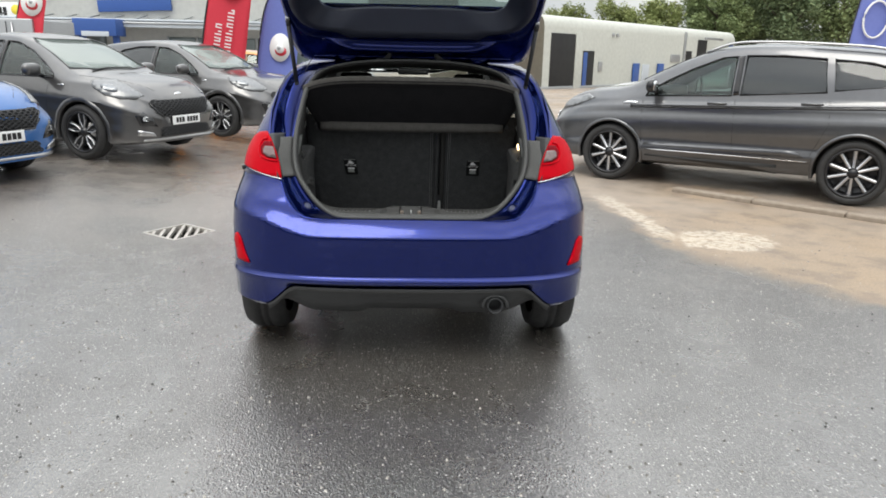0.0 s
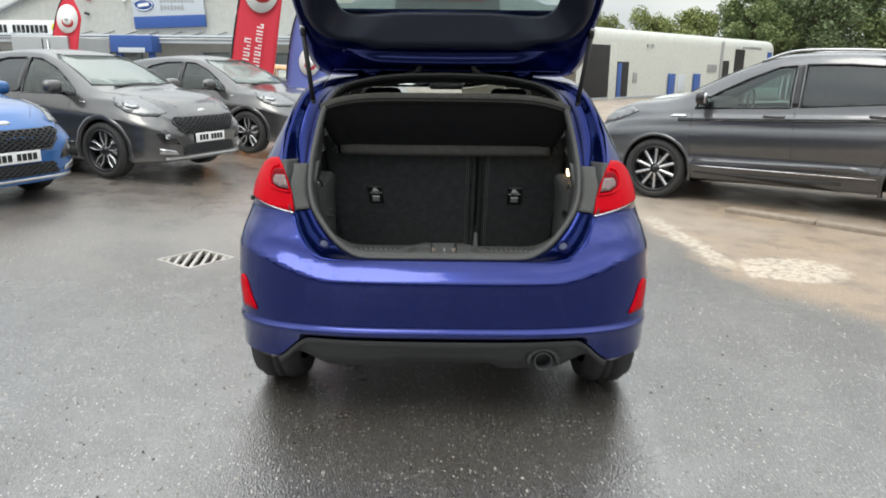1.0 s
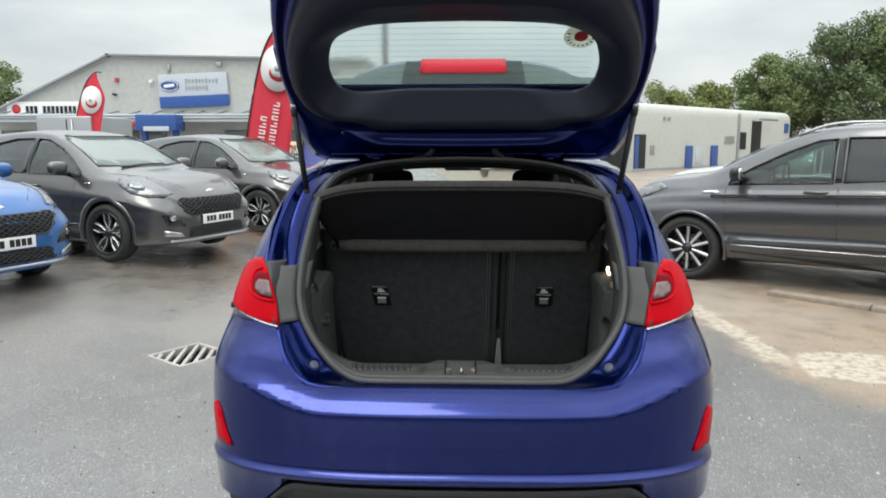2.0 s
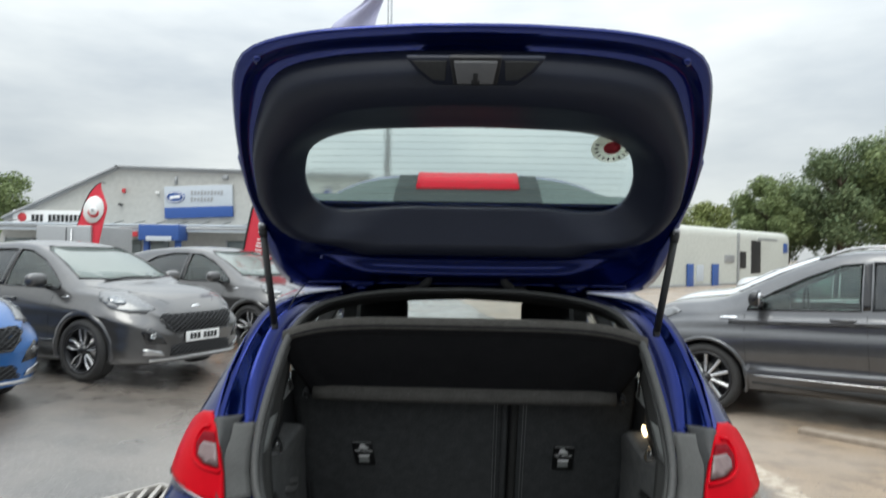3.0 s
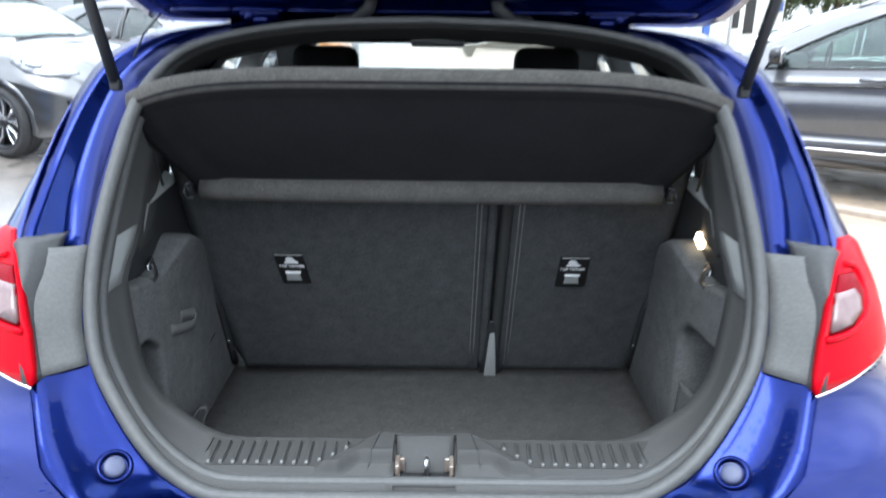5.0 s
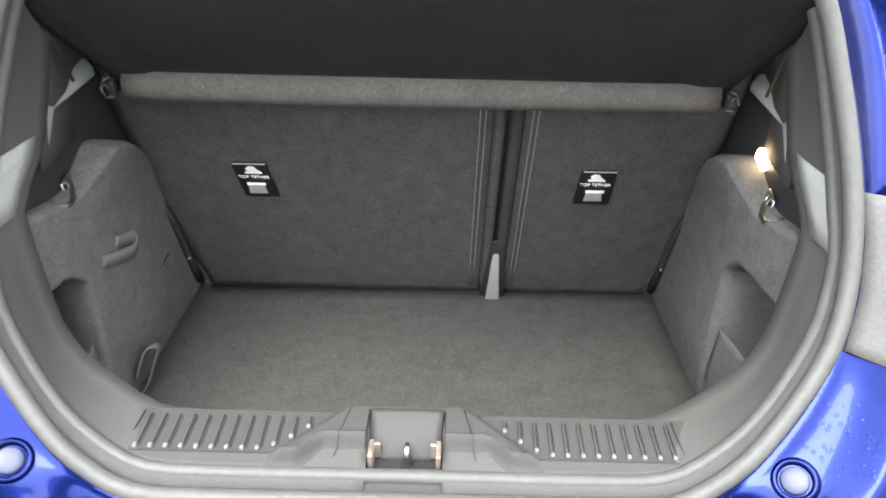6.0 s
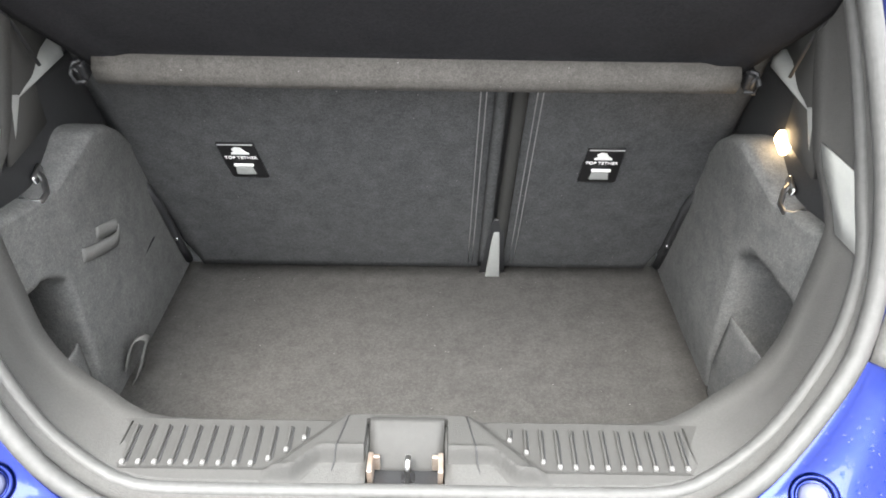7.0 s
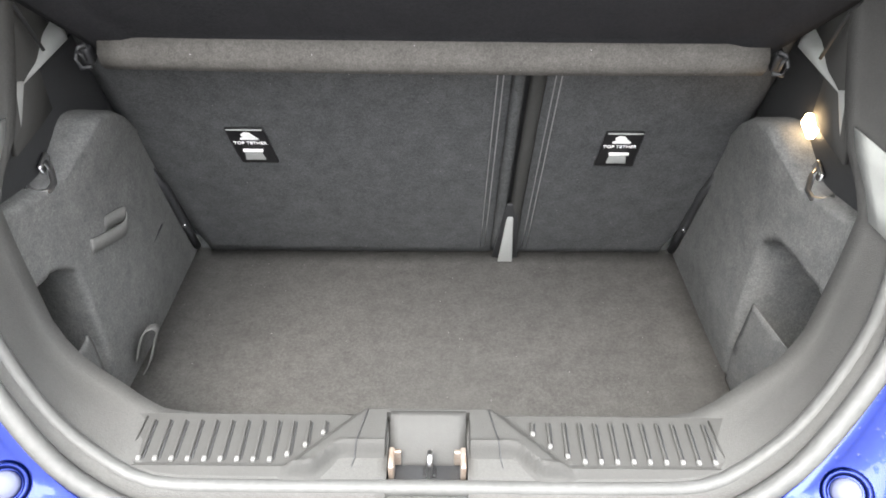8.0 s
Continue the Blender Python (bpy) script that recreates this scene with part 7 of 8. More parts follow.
# ---- showroom behind the parked row ----
def cladding(name, c1, c2, pitch, rough=0.5):
    """Ribbed steel sheet: ribs as relief, weathering as colour."""
    m = material(name, c1, rough, 0.1, grain=(3.0, 0.6, c2))
    nodes, links = m.node_tree.nodes, m.node_tree.links
    co = next(n for n in nodes if n.type == "TEX_COORD")
    w = nodes.new("ShaderNodeTexWave")
    w.wave_profile = "SIN"
    w.bands_direction = "X"
    w.inputs["Scale"].default_value = 6.2832 / pitch / 20.0 * 3.2
    bn = nodes.new("ShaderNodeBump")
    bn.inputs["Strength"].default_value, bn.inputs["Distance"].default_value = 0.6, 0.04
    links.new(co.outputs["Object"], w.inputs["Vector"])
    links.new(w.outputs["Fac"], bn.inputs["Height"])
    links.new(bn.outputs["Normal"], nodes["Principled BSDF"].inputs["Normal"])
    return m


SHEETING = cladding("grey_sheeting", (0.54, 0.54, 0.51), (0.42, 0.42, 0.40), 0.3)
CREAMWALL = material("pale_render", (0.52, 0.53, 0.485), 0.8, grain=(4, 0.6, (0.41, 0.42, 0.385)), bump=(30, 0.2))
WINDOWDARK = material("showroom_glass", (0.10, 0.13, 0.13), 0.06, coat=0.5, grain=(0.8, 0.7, (0.25, 0.28, 0.27)))
SIGNBLUE = material("sign_blue", (0.035, 0.09, 0.30), 0.4, grain=(5, 0.3, (0.03, 0.08, 0.24)))
SIGNPALE = material("sign_pale", (0.50, 0.54, 0.58), 0.4, grain=(5, 0.3, (0.42, 0.46, 0.5)))
SIGNRED = material("sign_red", (0.5, 0.04, 0.05), 0.5)
GREEN = material("green_sign", (0.02, 0.55, 0.22), 0.5, emit=((0.05, 0.9, 0.35), 0.5))
FLAGBLUE = material("flag_blue", (0.15, 0.19, 0.50), 0.6, grain=(20, 0.3, (0.11, 0.14, 0.40)), bump=(80, 0.2))
FLAGPALE = material("faded_flag_blue", (0.34, 0.34, 0.48), 0.6, grain=(12, 0.4, (0.42, 0.42, 0.54)))
GALV = material("galvanised_steel", (0.42, 0.43, 0.44), 0.45, 0.7, grain=(30, 0.5, (0.3, 0.31, 0.32)))

show = thing("showroom_building", "low-pitched grey clad showroom with blue and white sign", "building", pose(0, 48, -0.4))
face = [(-34.5, 0), (-33.2, 4.1), (-25.0, 7.85), (-7.0, 7.45), (-7.0, 0)]
bm = slab([(x, z) for x, z in face], 22.0, pose(0, 22.0, 0, 90))
part("wall", bm, SHEETING, show, smooth=False)
for (x0, z0), (x1, z1) in ((face[1], face[2]), (face[2], face[3])):
    a = math.degrees(math.atan2(z1 - z0, x1 - x0))
    ln = math.hypot(x1 - x0, z1 - z0)
    part("roof", box((ln + 0.3, 22.6, 0.16), ((x0 + x1) / 2, 10.9, (z0 + z1) / 2 + 0.09), (0, -a, 0), 0.03), GALV, show)
    part("roof_flashing", box((ln + 0.2, 0.10, 0.22), ((x0 + x1) / 2, -0.06, (z0 + z1) / 2 - 0.02), (0, -a, 0), 0.02), GALV, show)
# ground floor glazing, mullions and canopy
for i in range(13):
    x = -33.2 + 2.02 * i
    if -22.2 < x < -18.4:
        continue
    w_ = part("window", box((1.86, 0.08, 2.3), (x + 0.95, -0.05, 1.55), bevel=0.01), WINDOWDARK, show)
    part("mullion", box((0.12, 0.12, 2.5), (x, -0.08, 1.5), bevel=0.02), GALV, w_)
rows = []
part("canopy", box((26.0, 2.4, 0.12), (-20.5, -1.25, 3.55), (-7, 0, 0), 0.03), SIGNPALE, show)
part("canopy_fascia", box((26.0, 0.10, 0.30), (-20.5, -2.46, 3.38), bevel=0.02), SIGNPALE, show)
part("gutter", tube([(-33.5, -2.54, 3.5), (-7.5, -2.54, 3.5)], 0.07, 8), GALV, show)
for i in range(17):
    x = -33 + 1.55 * i
    part("truss", tube([(x, -2.4, 3.5), (x + 0.7, -0.1, 4.05)], 0.05, 6), GALV, show)
part("entrance_box", box((2.7, 1.6, 1.05), (-20.35, -3.0, 3.15), bevel=0.05), SIGNBLUE, show, "blue entrance portal")
for x in (-21.4, -19.3):
    part("entrance_post", box((0.35, 0.35, 2.7), (x, -3.1, 1.35), bevel=0.03), SIGNBLUE, show)
part("entrance_board", box((1.7, 0.06, 0.30), (-20.3, -3.85, 2.75), bevel=0.01), SIGNPALE, show)
part("red_fascia", box((3.4, 0.08, 0.35), (-24.0, -2.6, 3.05), bevel=0.02), SIGNRED, show)
part("green_lamp", lathe([(0, -0.05), (0.26, -0.04), (0.28, 0.0)], 20, m=pose(-25.4, -2.7, 2.95)), GREEN, show, "small green lit sign")
# dealership sign
part("sign_board", box((4.9, 0.22, 1.55), (-19.1, -0.14, 5.85), (0, -2.5, 0), 0.03), SIGNPALE, show, "pale sign board with plain bars")
part("sign_band", box((4.9, 0.26, 0.78), (-19.05, -0.15, 4.72), (0, -2.5, 0), 0.03), SIGNBLUE, show)
part("sign_oval", lathe([(0, -0.04), (0.50, -0.03), (0.52, 0.02)], 28, m=pose(-20.75, -0.28, 5.78) @ Matrix.Diagonal((1.35, 1, 0.78, 1))), SIGNBLUE, show)
part("oval_ring", tube([(-20.75 + 0.62 * math.cos(a), -0.33, 5.78 + 0.34 * math.sin(a)) for a in np.linspace(0, 2 * math.pi, 25)[:-1]], 0.03, 6, closed=True), WHITE, show)
part("oval_mark", box((0.75, 0.02, 0.20), (-20.75, -0.33, 5.78), (0, -8, 0), 0.005), WHITE, show)
for x, z, w_ in ((-18.4, 6.1, 2.5), (-18.7, 5.62, 1.9)):
    n_ = int(w_ / 0.24)
    for k in range(n_):
        part("mark_bar", box((0.15, 0.02, 0.24 if k % 3 else 0.34), (x - w_ / 2 + 0.24 * k + 0.1, -0.27, z + 0.03 * k / n_), bevel=0.004), GALV, show, smooth=False)
# food shop sign
part("shop_sign", box((6.2, 0.16, 1.15), (-29.5, -0.10, 4.15), bevel=0.03), WHITE, show, "long white shop sign with plain dark bars")
for k in range(12):
    if k == 3:
        continue
    part("mark_bar", box((0.22, 0.02, 0.52), (-31.1 + 0.31 * k, -0.20, 4.15), bevel=0.004), BLACKINK, show, smooth=False)
part("shop_disc", lathe([(0, -0.02), (0.32, -0.02), (0.33, 0.0)], 20, m=pose(-31.9, -0.19, 4.2)), SIGNRED, show)
YELLOW = material("sign_yellow", (0.75, 0.6, 0.06), 0.5)
part("shop_disc", lathe([(0, -0.02), (0.32, -0.02), (0.33, 0.0)], 20, m=pose(-26.95, -0.19, 4.25)), YELLOW, show)
part("alarm_box", box((0.24, 0.14, 0.32), (-24.55, -0.1, 6.2), bevel=0.03), SIGNRED, show)
part("security_camera", box((0.30, 0.16, 0.16), (-24.75, -0.16, 5.2), (0, 15, 0), 0.03), BLACKTRIM, show)
part("wall_lamp", box((0.26, 0.18, 0.2), (-22.1, -0.14, 6.1), bevel=0.03), WHITE, show)
part("flood_lamp", box((0.4, 0.25, 0.28), (-17.2, -0.16, 7.25), bevel=0.04), GALV, show)
part("vent_pipe", tube([(-20.8, -0.05, 6.75), (-20.8, -0.05, 7.25)], 0.12, 8), GALV, show)

BACKWALL = material("unseen_wall_grey", (0.10, 0.105, 0.11), 0.7, grain=(3, 0.5, (0.16, 0.16, 0.16)), bump=(12, 0.3))

# ---- unseen plain wall added behind the walk to darken bumper and boot ----
back = thing("unseen_wall", "plain grey wall, unseen, added to darken reflections and boot", "wall", pose(0, -12.5, -0.1), kind="structure")
part("wall", box((46, 0.3, 3.6), (0, 0, 1.8), bevel=0.02), BACKWALL, back)
part("coping", box((46.2, 0.42, 0.12), (0, 0, 3.66), bevel=0.02), GALV, back)

# ---- pale workshop on the other side ----
A, B = Vector((7.4, 39.0)), Vector((28.3, 60.5))
LINE = (B - A)
LEN = LINE.length
SA = math.degrees(math.atan2(LINE.y, LINE.x))
shed = thing("workshop_building", "pale rendered workshop with a rounded eave", "building", pose(A.x, A.y, -0.42, 0, 0, SA))
H = 4.35
section = [(0.0, 0.0), (0.0, H - 0.75), (0.05, H - 0.45), (0.20, H - 0.20), (0.45, H - 0.05), (0.9, H), (9.0, H + 0.5), (9.0, 0.0)]
rows = [[(x, y, z) for y, z in section] for x in (0.0, LEN * 0.25, LEN * 0.5, LEN * 0.75, LEN - 0.9, LEN - 0.4, LEN - 0.12, LEN)]
for i, inset in ((-3, 0.02), (-2, 0.14), (-1, 0.5)):
    rows[i] = [(x, y + inset, max(z - inset * 0.9, 0) if z > 1 else z) for x, y, z in rows[i]]
bm = sheet(rows)
bmesh.ops.holes_fill(bm, edges=[e for e in bm.edges if e.is_boundary])
sharp(part("wall", bm, CREAMWALL, shed), 40)


def along(x40):
    """Distance along the wall for a direction given as x at 40 m ahead."""
    r = x40 / 42.3
    return (r * (A.y + 2.3) - A.x) / (LINE.x - r * LINE.y) * LEN


def on_wall(name, x0, x1, z0, z1, mat_, proud=0.05, label=""):
    s0, s1 = along(x0), along(x1)
    return part(name, box((s1 - s0, 0.12, z1 - z0), ((s0 + s1) / 2, 0.06 - proud, (z0 + z1) / 2), bevel=0.015), mat_, shed, label)


DARKDOOR = material("dark_doorway", (0.010, 0.010, 0.011), 0.6, grain=(2, 0.6, (0.022, 0.022, 0.022)))
on_wall("doorway", 8.0, 9.45, 0.0, 3.3, DARKDOOR, 0.04, "dark open doorway")
on_wall("door_frame", 9.45, 9.80, 0.0, 3.4, CREAMWALL, 0.10)
on_wall("doorway", 9.95, 10.62, 0.0, 2.35, DARKDOOR, 0.03, "dark side door")
on_wall("blue_door", 9.97, 10.2, 0.0, 2.25, SIGNBLUE, 0.05)
on_wall("meter_box", 10.9, 11.1, 1.1, 1.7, GALV, 0.08)
for x in (12.95, 14.42):
    on_wall("blue_post", x, x + 0.34, 0.0, 1.62, SIGNBLUE, 0.16, "blue painted bollard panel")
on_wall("notice", 13.55, 13.95, 0.4, 1.55, SIGNPALE, 0.06)
on_wall("notice", 15.2, 15.75, 1.75, 2.3, GALV, 0.05)
on_wall("downpipe", 15.92, 16.0, 0.0, 4.0, GALV, 0.12)
on_wall("window", 16.1, 16.45, 1.3, 2.6, DARKDOOR, 0.03)
on_wall("doorway", 16.75, 17.3, 0.9, 3.5, DARKDOOR, 0.03, "dark upper doorway")
on_wall("door_hood", 16.7, 17.75, 3.5, 3.68, GALV, 0.7)
on_wall("side_window", 18.62, 18.85, 2.6, 3.4, SIGNBLUE, 0.05)
for x in (11.6, 11.85):
    on_wall("wall_lamp", x, x + 0.1, 3.3, 3.5, GALV, 0.1)
on_wall("plinth", 7.4, 18.9, 0.0, 0.22, GALV, 0.07)

# ---- banners ----
def feather(name, at, lean, cloth, label, disc=1.0, height=3.3, wid=0.82, bars=True, turn=0.0, disc_at=0.80):
    """A feather banner: curved pole, cloth with its marks as plain shapes."""
    f = thing(name, label, "banner flag", pose(*at, 0, lean, turn), group="feather banners")
    pole = [(0, 0, 0), (0, 0, 1.0), (0.0, 0, height * 0.55), (0.06, 0, height * 0.80), (0.20, 0, height * 0.94), (0.42, 0, height * 1.02), (0.62, 0, height * 1.03)]
    pc = curve(pole, 30)
    part("pole", tube([tuple(p) for p in pc], 0.018, 8), BLACKTRIM, f)
    part("foot", box((0.5, 0.5, 0.05), (0, 0, 0.02), bevel=0.015), BLACKTRIM, f)
    rows = []
    for z in np.linspace(0.95, height * 1.02, 30):
        left = float(np.interp(z, pc[:, 2], pc[:, 0]))
        right = wid - 0.45 * smooth(height * 0.80, height * 1.03, z)
        low = 0.10 * (1 - smooth(0.95, 1.3, z))
        rows.append([(left + (right - left) * t, 0.03 * math.sin(5 * t + 2.2 * z) * t, z - low * (1 - t) * 0 + 0.12 * low * t) for t in np.linspace(0, 1, 9)])
    c = part("cloth", thick(sheet(rows), 0.003), cloth, f)
    if disc:
        cz = height * disc_at
        size = Matrix.Diagonal((disc, 1, disc, 1))
        part("disc", lathe([(0, -0.004), (0.36, -0.004), (0.36, 0.004), (0, 0.004)], 30, m=pose(0.46, -0.055, cz - 0.05) @ size @ Matrix.Diagonal((0.98, 1, 1.3, 1))), WHITE, c)
        part("emblem", lathe([(0, -0.004), (0.18, -0.004), (0.18, 0.004), (0, 0.004)], 24, m=pose(0.48, -0.064, cz - 0.05 - 0.11 * disc) @ size @ Matrix.Diagonal((1.1, 1, 0.9, 1))), RED if cloth is not RED else SIGNRED, c)
        part("emblem_core", lathe([(0, -0.004), (0.15, -0.004), (0.15, 0.004), (0, 0.004)], 20, m=pose(0.46, -0.072, cz - 0.05 - 0.04 * disc) @ size), WHITE, c)
        part("emblem_dot", lathe([(0, -0.004), (0.06, -0.004), (0.06, 0.004), (0, 0.004)], 14, m=pose(0.44, -0.080, cz - 0.05 - 0.02 * disc) @ size), GALV, c)
    if bars:
        for col, (x, n_) in enumerate(((0.30, 8), (0.52, 10))):
            for k in range(n_):
                z = 1.02 + 0.135 * k + 0.05 * col
                part("mark_bar", box((0.13, 0.006, 0.026), (x, -0.05, z), bevel=0.004), WHITE, c, smooth=False)
                part("mark_bar", box((0.13 if k % 3 else 0.07, 0.006, 0.026), (x + (0 if k % 3 else 0.03), -0.05, z + 0.062), bevel=0.004), WHITE, c, smooth=False)
                if k % 2:
                    part("mark_bar", box((0.026, 0.006, 0.062), (x + 0.05 * (1 if k % 4 == 1 else -1), -0.05, z + 0.031), bevel=0.004), WHITE, c, smooth=False)
    return f


feather("feather_banner", (-4.66, 12.2, 0.05), 10.0, RED, "tall red feather banner with white marks", height=3.85, wid=0.88)
feather("feather_banner", (-3.52, 12.6, 0.0), 7.0, FLAGBLUE, "blue feather banner with a white disc", disc=0.62, height=2.9, bars=False, disc_at=0.58)
feather("feather_banner", (-13.85, 22.0, -0.05), 13.0, RED, "red feather banner by a pale container", height=4.0, wid=0.9)
b_ = feather("feather_banner", (10.3, 14.2, 0.0), 4.0, FLAGBLUE, "blue feather banner with an oval mark", disc=0, height=3.8, wid=1.0, bars=False)
part("oval_mark", tube([(0.5 + 0.30 * math.cos(a), -0.05, 2.55 + 0.42 * math.sin(a)) for a in np.linspace(0, 2 * math.pi, 25)[:-1]], 0.025, 6, closed=True), WHITE, b_)

# tall flagpole with a drooping flag
mast = thing("flagpole", "tall galvanised flagpole with a drooping faded blue flag", "flagpole", pose(-1.88, 15.0, 0))
part("pole", tube([(0, 0, 0), (0, 0, 5), (0, 0, 10.2)], [0.075, 0.065, 0.05], 12), GALV, mast)
part("base", lathe([(0.0, -0.02), (0.2, -0.02), (0.2, 0.02), (0, 0.02)], 20, m=pose(0, 0, 0.03, 90)), GALV, mast)
rows = []
for t in np.linspace(0, 1, 16):
    z = 7.82 - 1.9 * t
    left = -0.52 - 0.92 * smooth(7.82, 6.9, z)
    right = -0.12 - 0.22 * smooth(7.9, 6.9, z)
    rows.append([(left + (right - left) * k / 9, 0.09 * math.sin(0.9 * k + 5 * t), z - 0.06 * (1 - k / 9) * (1 - t)) for k in range(10)])
part("flag", thick(sheet(rows), 0.003), FLAGPALE, mast, "faded blue flag")

# pale storage container behind the row
box_ = thing("storage_container", "pale grey steel storage container", "container", pose(-13.7, 21.9, -0.05))
part("body", box((1.9, 3.0, 2.4), (0, 1.5, 1.22), bevel=0.04), GALV, box_)
part("door_joint", box((0.03, 0.03, 2.2), (0.1, -0.004, 1.22), bevel=0.006), BLACKTRIM, box_)
part("lock_rod", tube([(0.3, -0.04, 0.1), (0.3, -0.04, 2.3)], 0.025, 8), STEEL, box_)

# ---- further parked cars ----
ORANGE = wet_paint("orange_paint", (0.55, 0.20, 0.03), (0.6, 0.28, 0.06), metal=0.1)
SILVER = wet_paint("silver_paint", (0.50, 0.51, 0.52), (0.6, 0.6, 0.6), metal=0.6)
off = kl * -2.75
suv2, _ = crossover(KUGA, SILVER, pose(mx - kl.x * 0.91 + off.x - 0.55, my - kl.y * 0.91 + off.y + 0.2, -0.02, 0, 0, KA), "pale silver car parked beyond the grey one")
cabin_seats(suv2, [(0.10, 0.40), (0.10, -0.40)], 0.52)
copy_thing(car1, pose(-8.4, 14.2, 0.05, 0, 0, PA))["label"] = "dark crossover parked further back in the row"
crossover(PUMA, ORANGE, pose(-4.3, 17.0, -0.02, 0, 0, -8), "orange car parked beyond the banners")
crossover(PUMA, SILVER, pose(15.5, 33.0, -0.3, 0, 0, 150), "small silver car before the workshop")

# ---- kerb strip by the grey car ----
KERB = material("worn_concrete", (0.30, 0.25, 0.20), 0.85, grain=(14, 0.8, (0.20, 0.16, 0.12)), bump=(40, 0.6))
p0, p1 = Vector((3.05, 4.95)), Vector((5.6, 2.35))
kd = (p1 - p0)
ka = math.degrees(math.atan2(kd.y, kd.x))
kerb = thing("kerb", "worn sandy concrete kerb edge beside the car", "kerb", pose(p0.x, p0.y, 0, 0, 0, ka), kind="structure")
for k in range(4):
    part("kerb_stone", box((0.90, 0.14, 0.09), (0.46 + 0.915 * k, 0, 0.005), (0, 0, random.uniform(-1, 1)), 0.018), KERB, kerb)

# ---- trees ----
BARK = material("bark", (0.10, 0.075, 0.055), 0.9, grain=(12, 0.8, (0.05, 0.04, 0.03)), bump=(30, 0.8))


def leaf_mat(name, c1, c2):
    m = material(name, c1, 0.6, spec=0.25)
    nodes, links = m.node_tree.nodes, m.node_tree.links
    g = nodes.new("ShaderNodeNewGeometry")
    mix = nodes.new("ShaderNodeMix")
    mix.data_type = "RGBA"
    mix.inputs["A"].default_value, mix.inputs["B"].default_value = (*c1, 1), (*c2, 1)
    links.new(g.outputs["Random Per Island"], mix.inputs["Factor"])
    links.new(mix.outputs["Result"], nodes["Principled BSDF"].inputs["Base Color"])
    return m


LEAF = [leaf_mat("oak_leaf", (0.12, 0.165, 0.07), (0.24, 0.29, 0.13)), leaf_mat("pine_leaf", (0.10, 0.145, 0.075), (0.20, 0.245, 0.125)), leaf_mat("lime_leaf", (0.14, 0.18, 0.06), (0.27, 0.29, 0.115))]


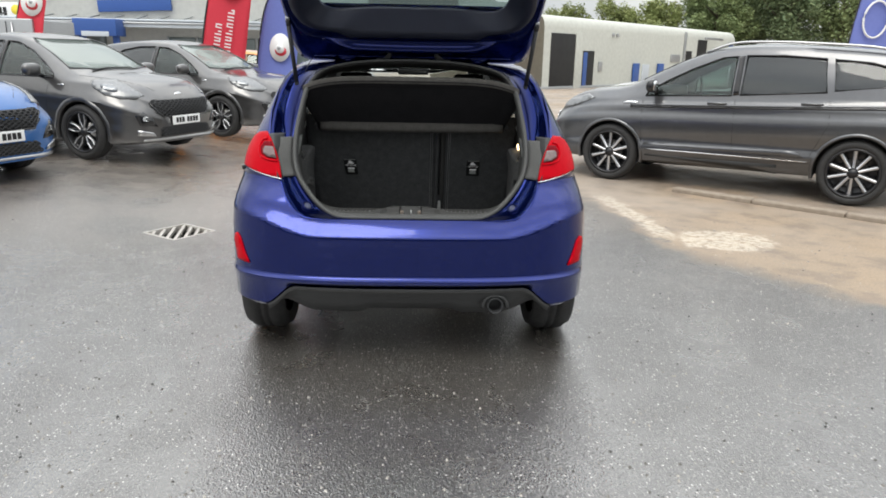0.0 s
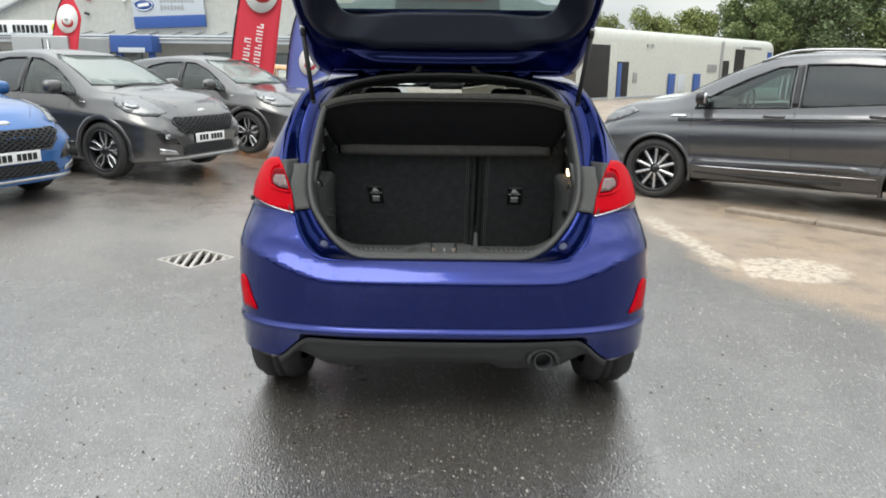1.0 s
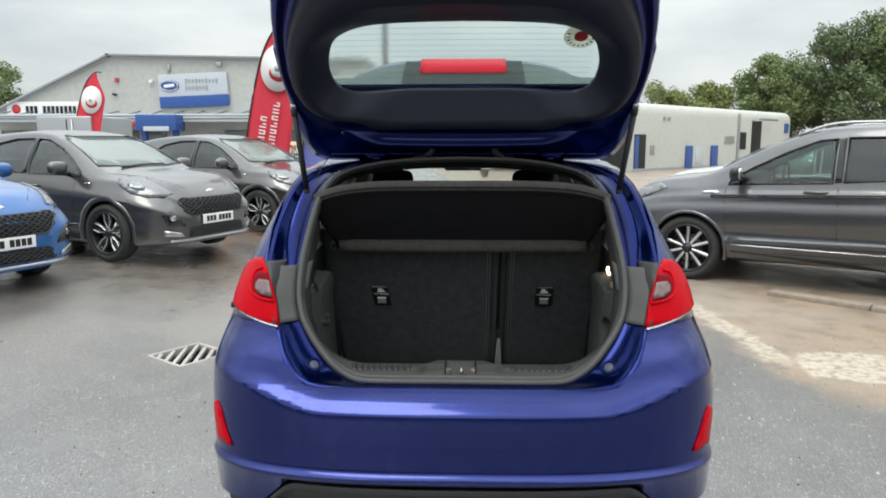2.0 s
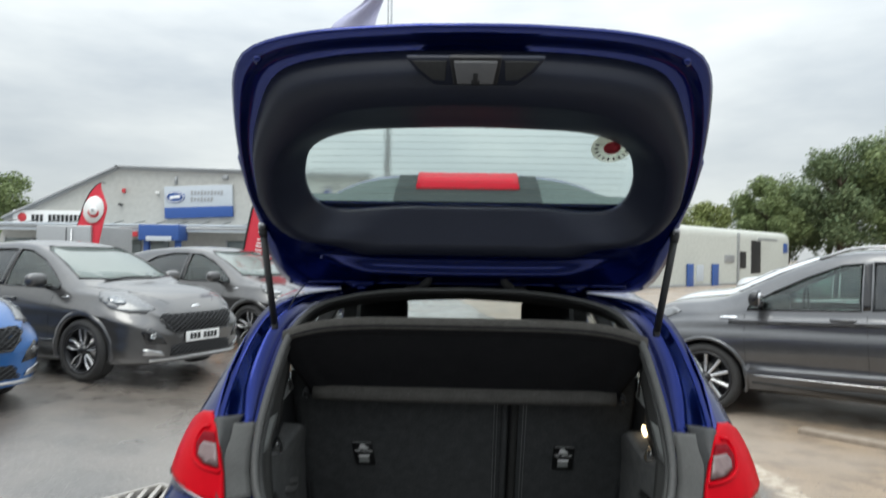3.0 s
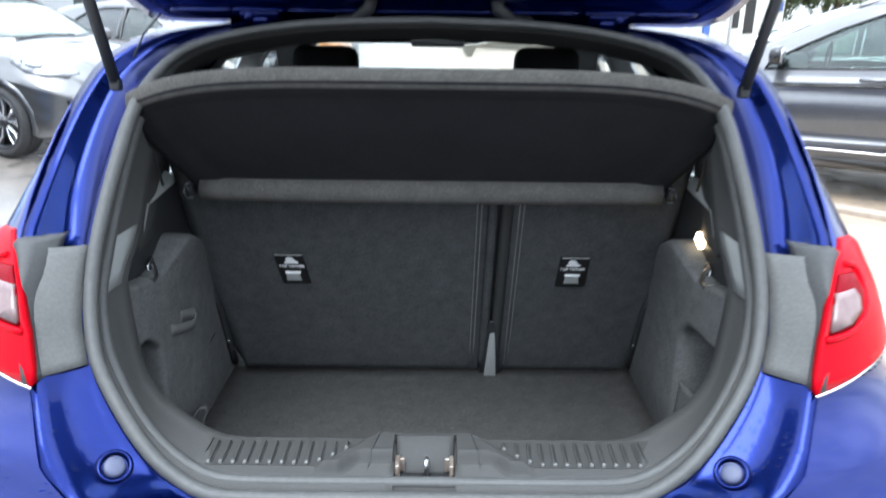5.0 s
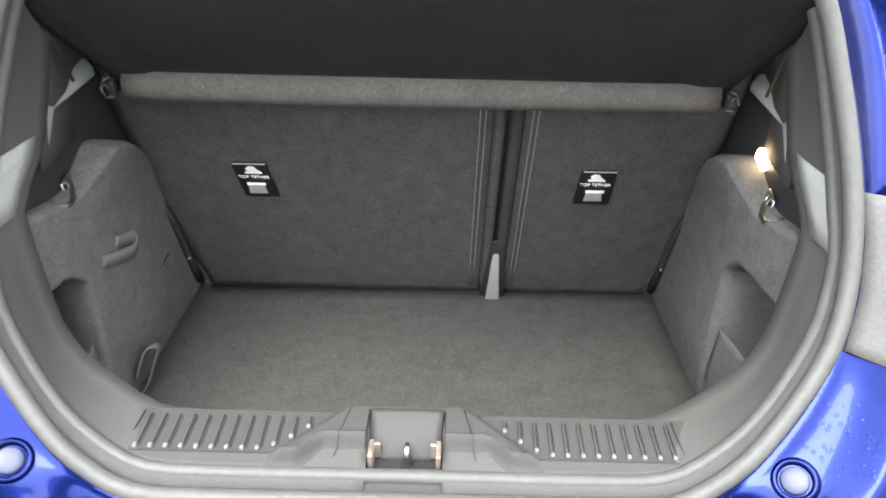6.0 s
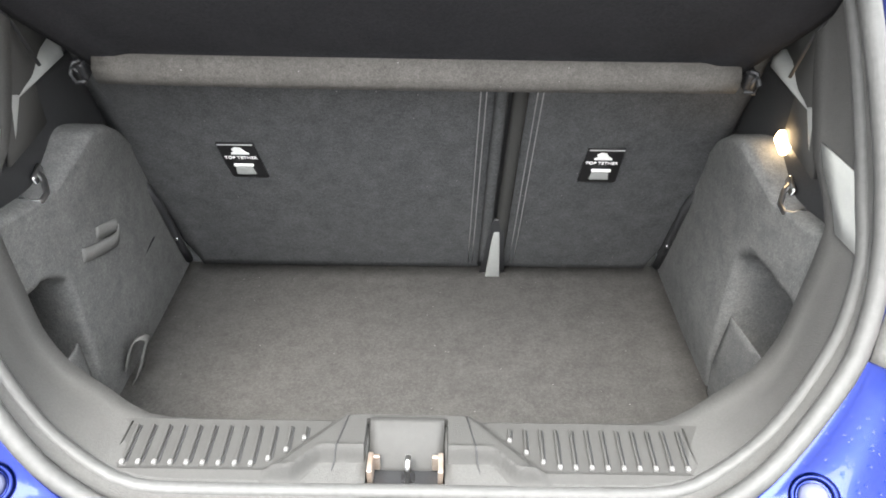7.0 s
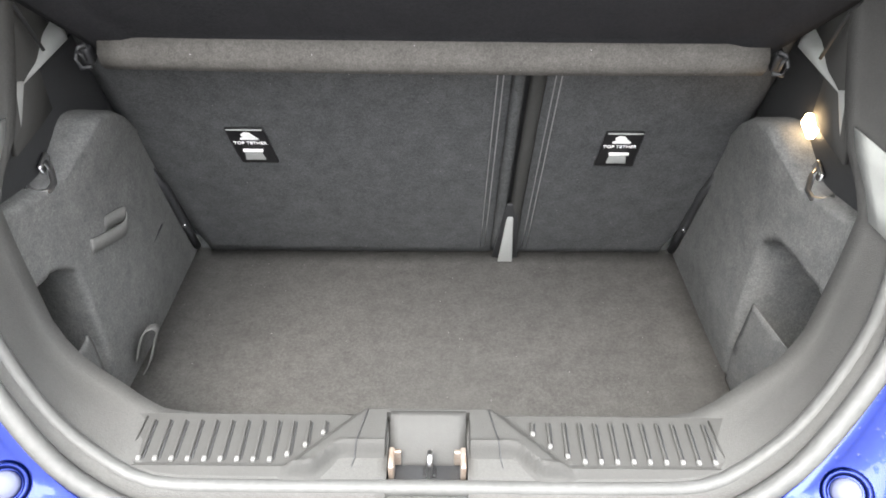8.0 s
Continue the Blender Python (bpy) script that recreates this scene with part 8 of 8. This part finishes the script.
def tree(at, height, spread, kind, seed, label):
    rng = random.Random(seed)
    t = thing("tree", label, "tree", pose(*at, 0, 0, rng.uniform(0, 360)))
    trunk = [(0, 0, -0.2), (0.1, 0.05, height * 0.25), (0.0, 0.1, height * 0.5), (0.15, 0.0, height * 0.78)]
    bm = tube([tuple(p) for p in curve(trunk, 12)], list(np.linspace(0.030, 0.008, 12) * height), 9)
    clumps = []
    n = 15
    for k in range(n):
        z = height * (0.26 + 0.66 * (k + rng.random()) / n)
        a = k * 2.4 + rng.uniform(-0.4, 0.4)
        shape = math.sin(math.pi * (0.16 + 0.80 * (z / height - 0.22) / 0.75)) ** 0.75
        r = spread * max(shape, 0.2) * rng.uniform(0.55, 0.95)
        end = Vector((r * math.cos(a), r * math.sin(a), min(z + height * rng.uniform(0.02, 0.10), height * 0.97)))
        start = Vector((0.05, 0.05, z * 0.82))
        mid = start.lerp(end, 0.5) + Vector((0, 0, -height * 0.015))
        bm = tube([start, mid, end], [height * 0.008, height * 0.005, height * 0.002], 5, bm=bm)
        for j in range(4):
            c = start.lerp(end, rng.uniform(0.55, 1.12)) + Vector((rng.uniform(-1, 1), rng.uniform(-1, 1), rng.uniform(-0.4, 0.8))) * spread * 0.22
            clumps.append((c, spread * rng.uniform(0.16, 0.34)))
    clumps.append((Vector((0, 0, height * 0.96)), spread * 0.25))
    part("trunk", bm, BARK, t)
    verts, faces = [], []
    for c, r in clumps:
        for _ in range(int(270 * (r / spread / 0.25) ** 2)):
            d = Vector((rng.gauss(0, 1), rng.gauss(0, 1), rng.gauss(0, 0.8)))
            d = d.normalized() * r * rng.uniform(0.45, 1.05)
            p = c + d
            if p.z < height * 0.12:
                continue
            s = rng.uniform(0.07, 0.17) * (height / 10) ** 0.4
            u = Vector((rng.uniform(-1, 1), rng.uniform(-1, 1), rng.uniform(-0.7, 0.7))).normalized()
            v = u.cross(Vector((rng.uniform(-1, 1), rng.uniform(-1, 1), rng.uniform(-1, 1)))).normalized()
            b = len(verts)
            verts += [p - u * s, p + v * s * 0.6, p + u * s * 1.1, p - v * s * 0.55]
            faces.append((b, b + 1, b + 2, b + 3))
    data = bpy.data.meshes.new("crown")
    data.from_pydata([tuple(v) for v in verts], [], faces)
    data.materials.append(LEAF[kind])
    crown = new("crown", data)
    crown.parent = t
    return t


for at, h_, sp_, kd_, seed, lab in (
    ((19.5, 66, -0.4), 6.6, 2.9, 2, 1, "light green leafy tree behind the workshop"),
    ((23.5, 68, -0.4), 7.2, 3.2, 2, 2, "light green leafy tree behind the workshop"),
    ((15.0, 70, -0.4), 6.4, 3.0, 2, 9, "light green leafy tree behind the workshop"),
    ((28.6, 66, -0.4), 9.6, 3.3, 0, 3, "dark green broadleaf tree behind the workshop"),
    ((32.0, 69, -0.4), 8.9, 3.2, 1, 4, "dark green tree among taller trees"),
    ((35.4, 66, -0.4), 12.6, 4.0, 1, 5, "tall dark green tree at the yard's edge"),
    ((40.2, 65, -0.4), 14.4, 4.8, 0, 6, "tall dark green tree at the yard's edge"),
    ((45.0, 62, -0.4), 14.2, 5.0, 1, 7, "tall dark green tree at the yard's edge"),
    ((50.0, 59, -0.4), 13.6, 5.0, 0, 8, "tall dark green tree at the yard's edge"),
    ((37.5, 72, -0.4), 12.0, 4.6, 1, 10, "dark green tree behind the front trees"),
    ((43.5, 70, -0.4), 13.0, 4.8, 1, 12, "dark green tree behind the front trees"),
    ((31.0, 74, -0.4), 7.5, 4.2, 1, 13, "dark green tree behind the front trees"),
    ((-43.0, 60, -0.4), 8.4, 3.4, 0, 11, "dark green tree beside the showroom"),
    ((-48.0, 62, -0.4), 8.2, 3.8, 1, 14, "dark green tree beside the showroom"),
):
    tree(at, h_, sp_, kd_, seed, lab)
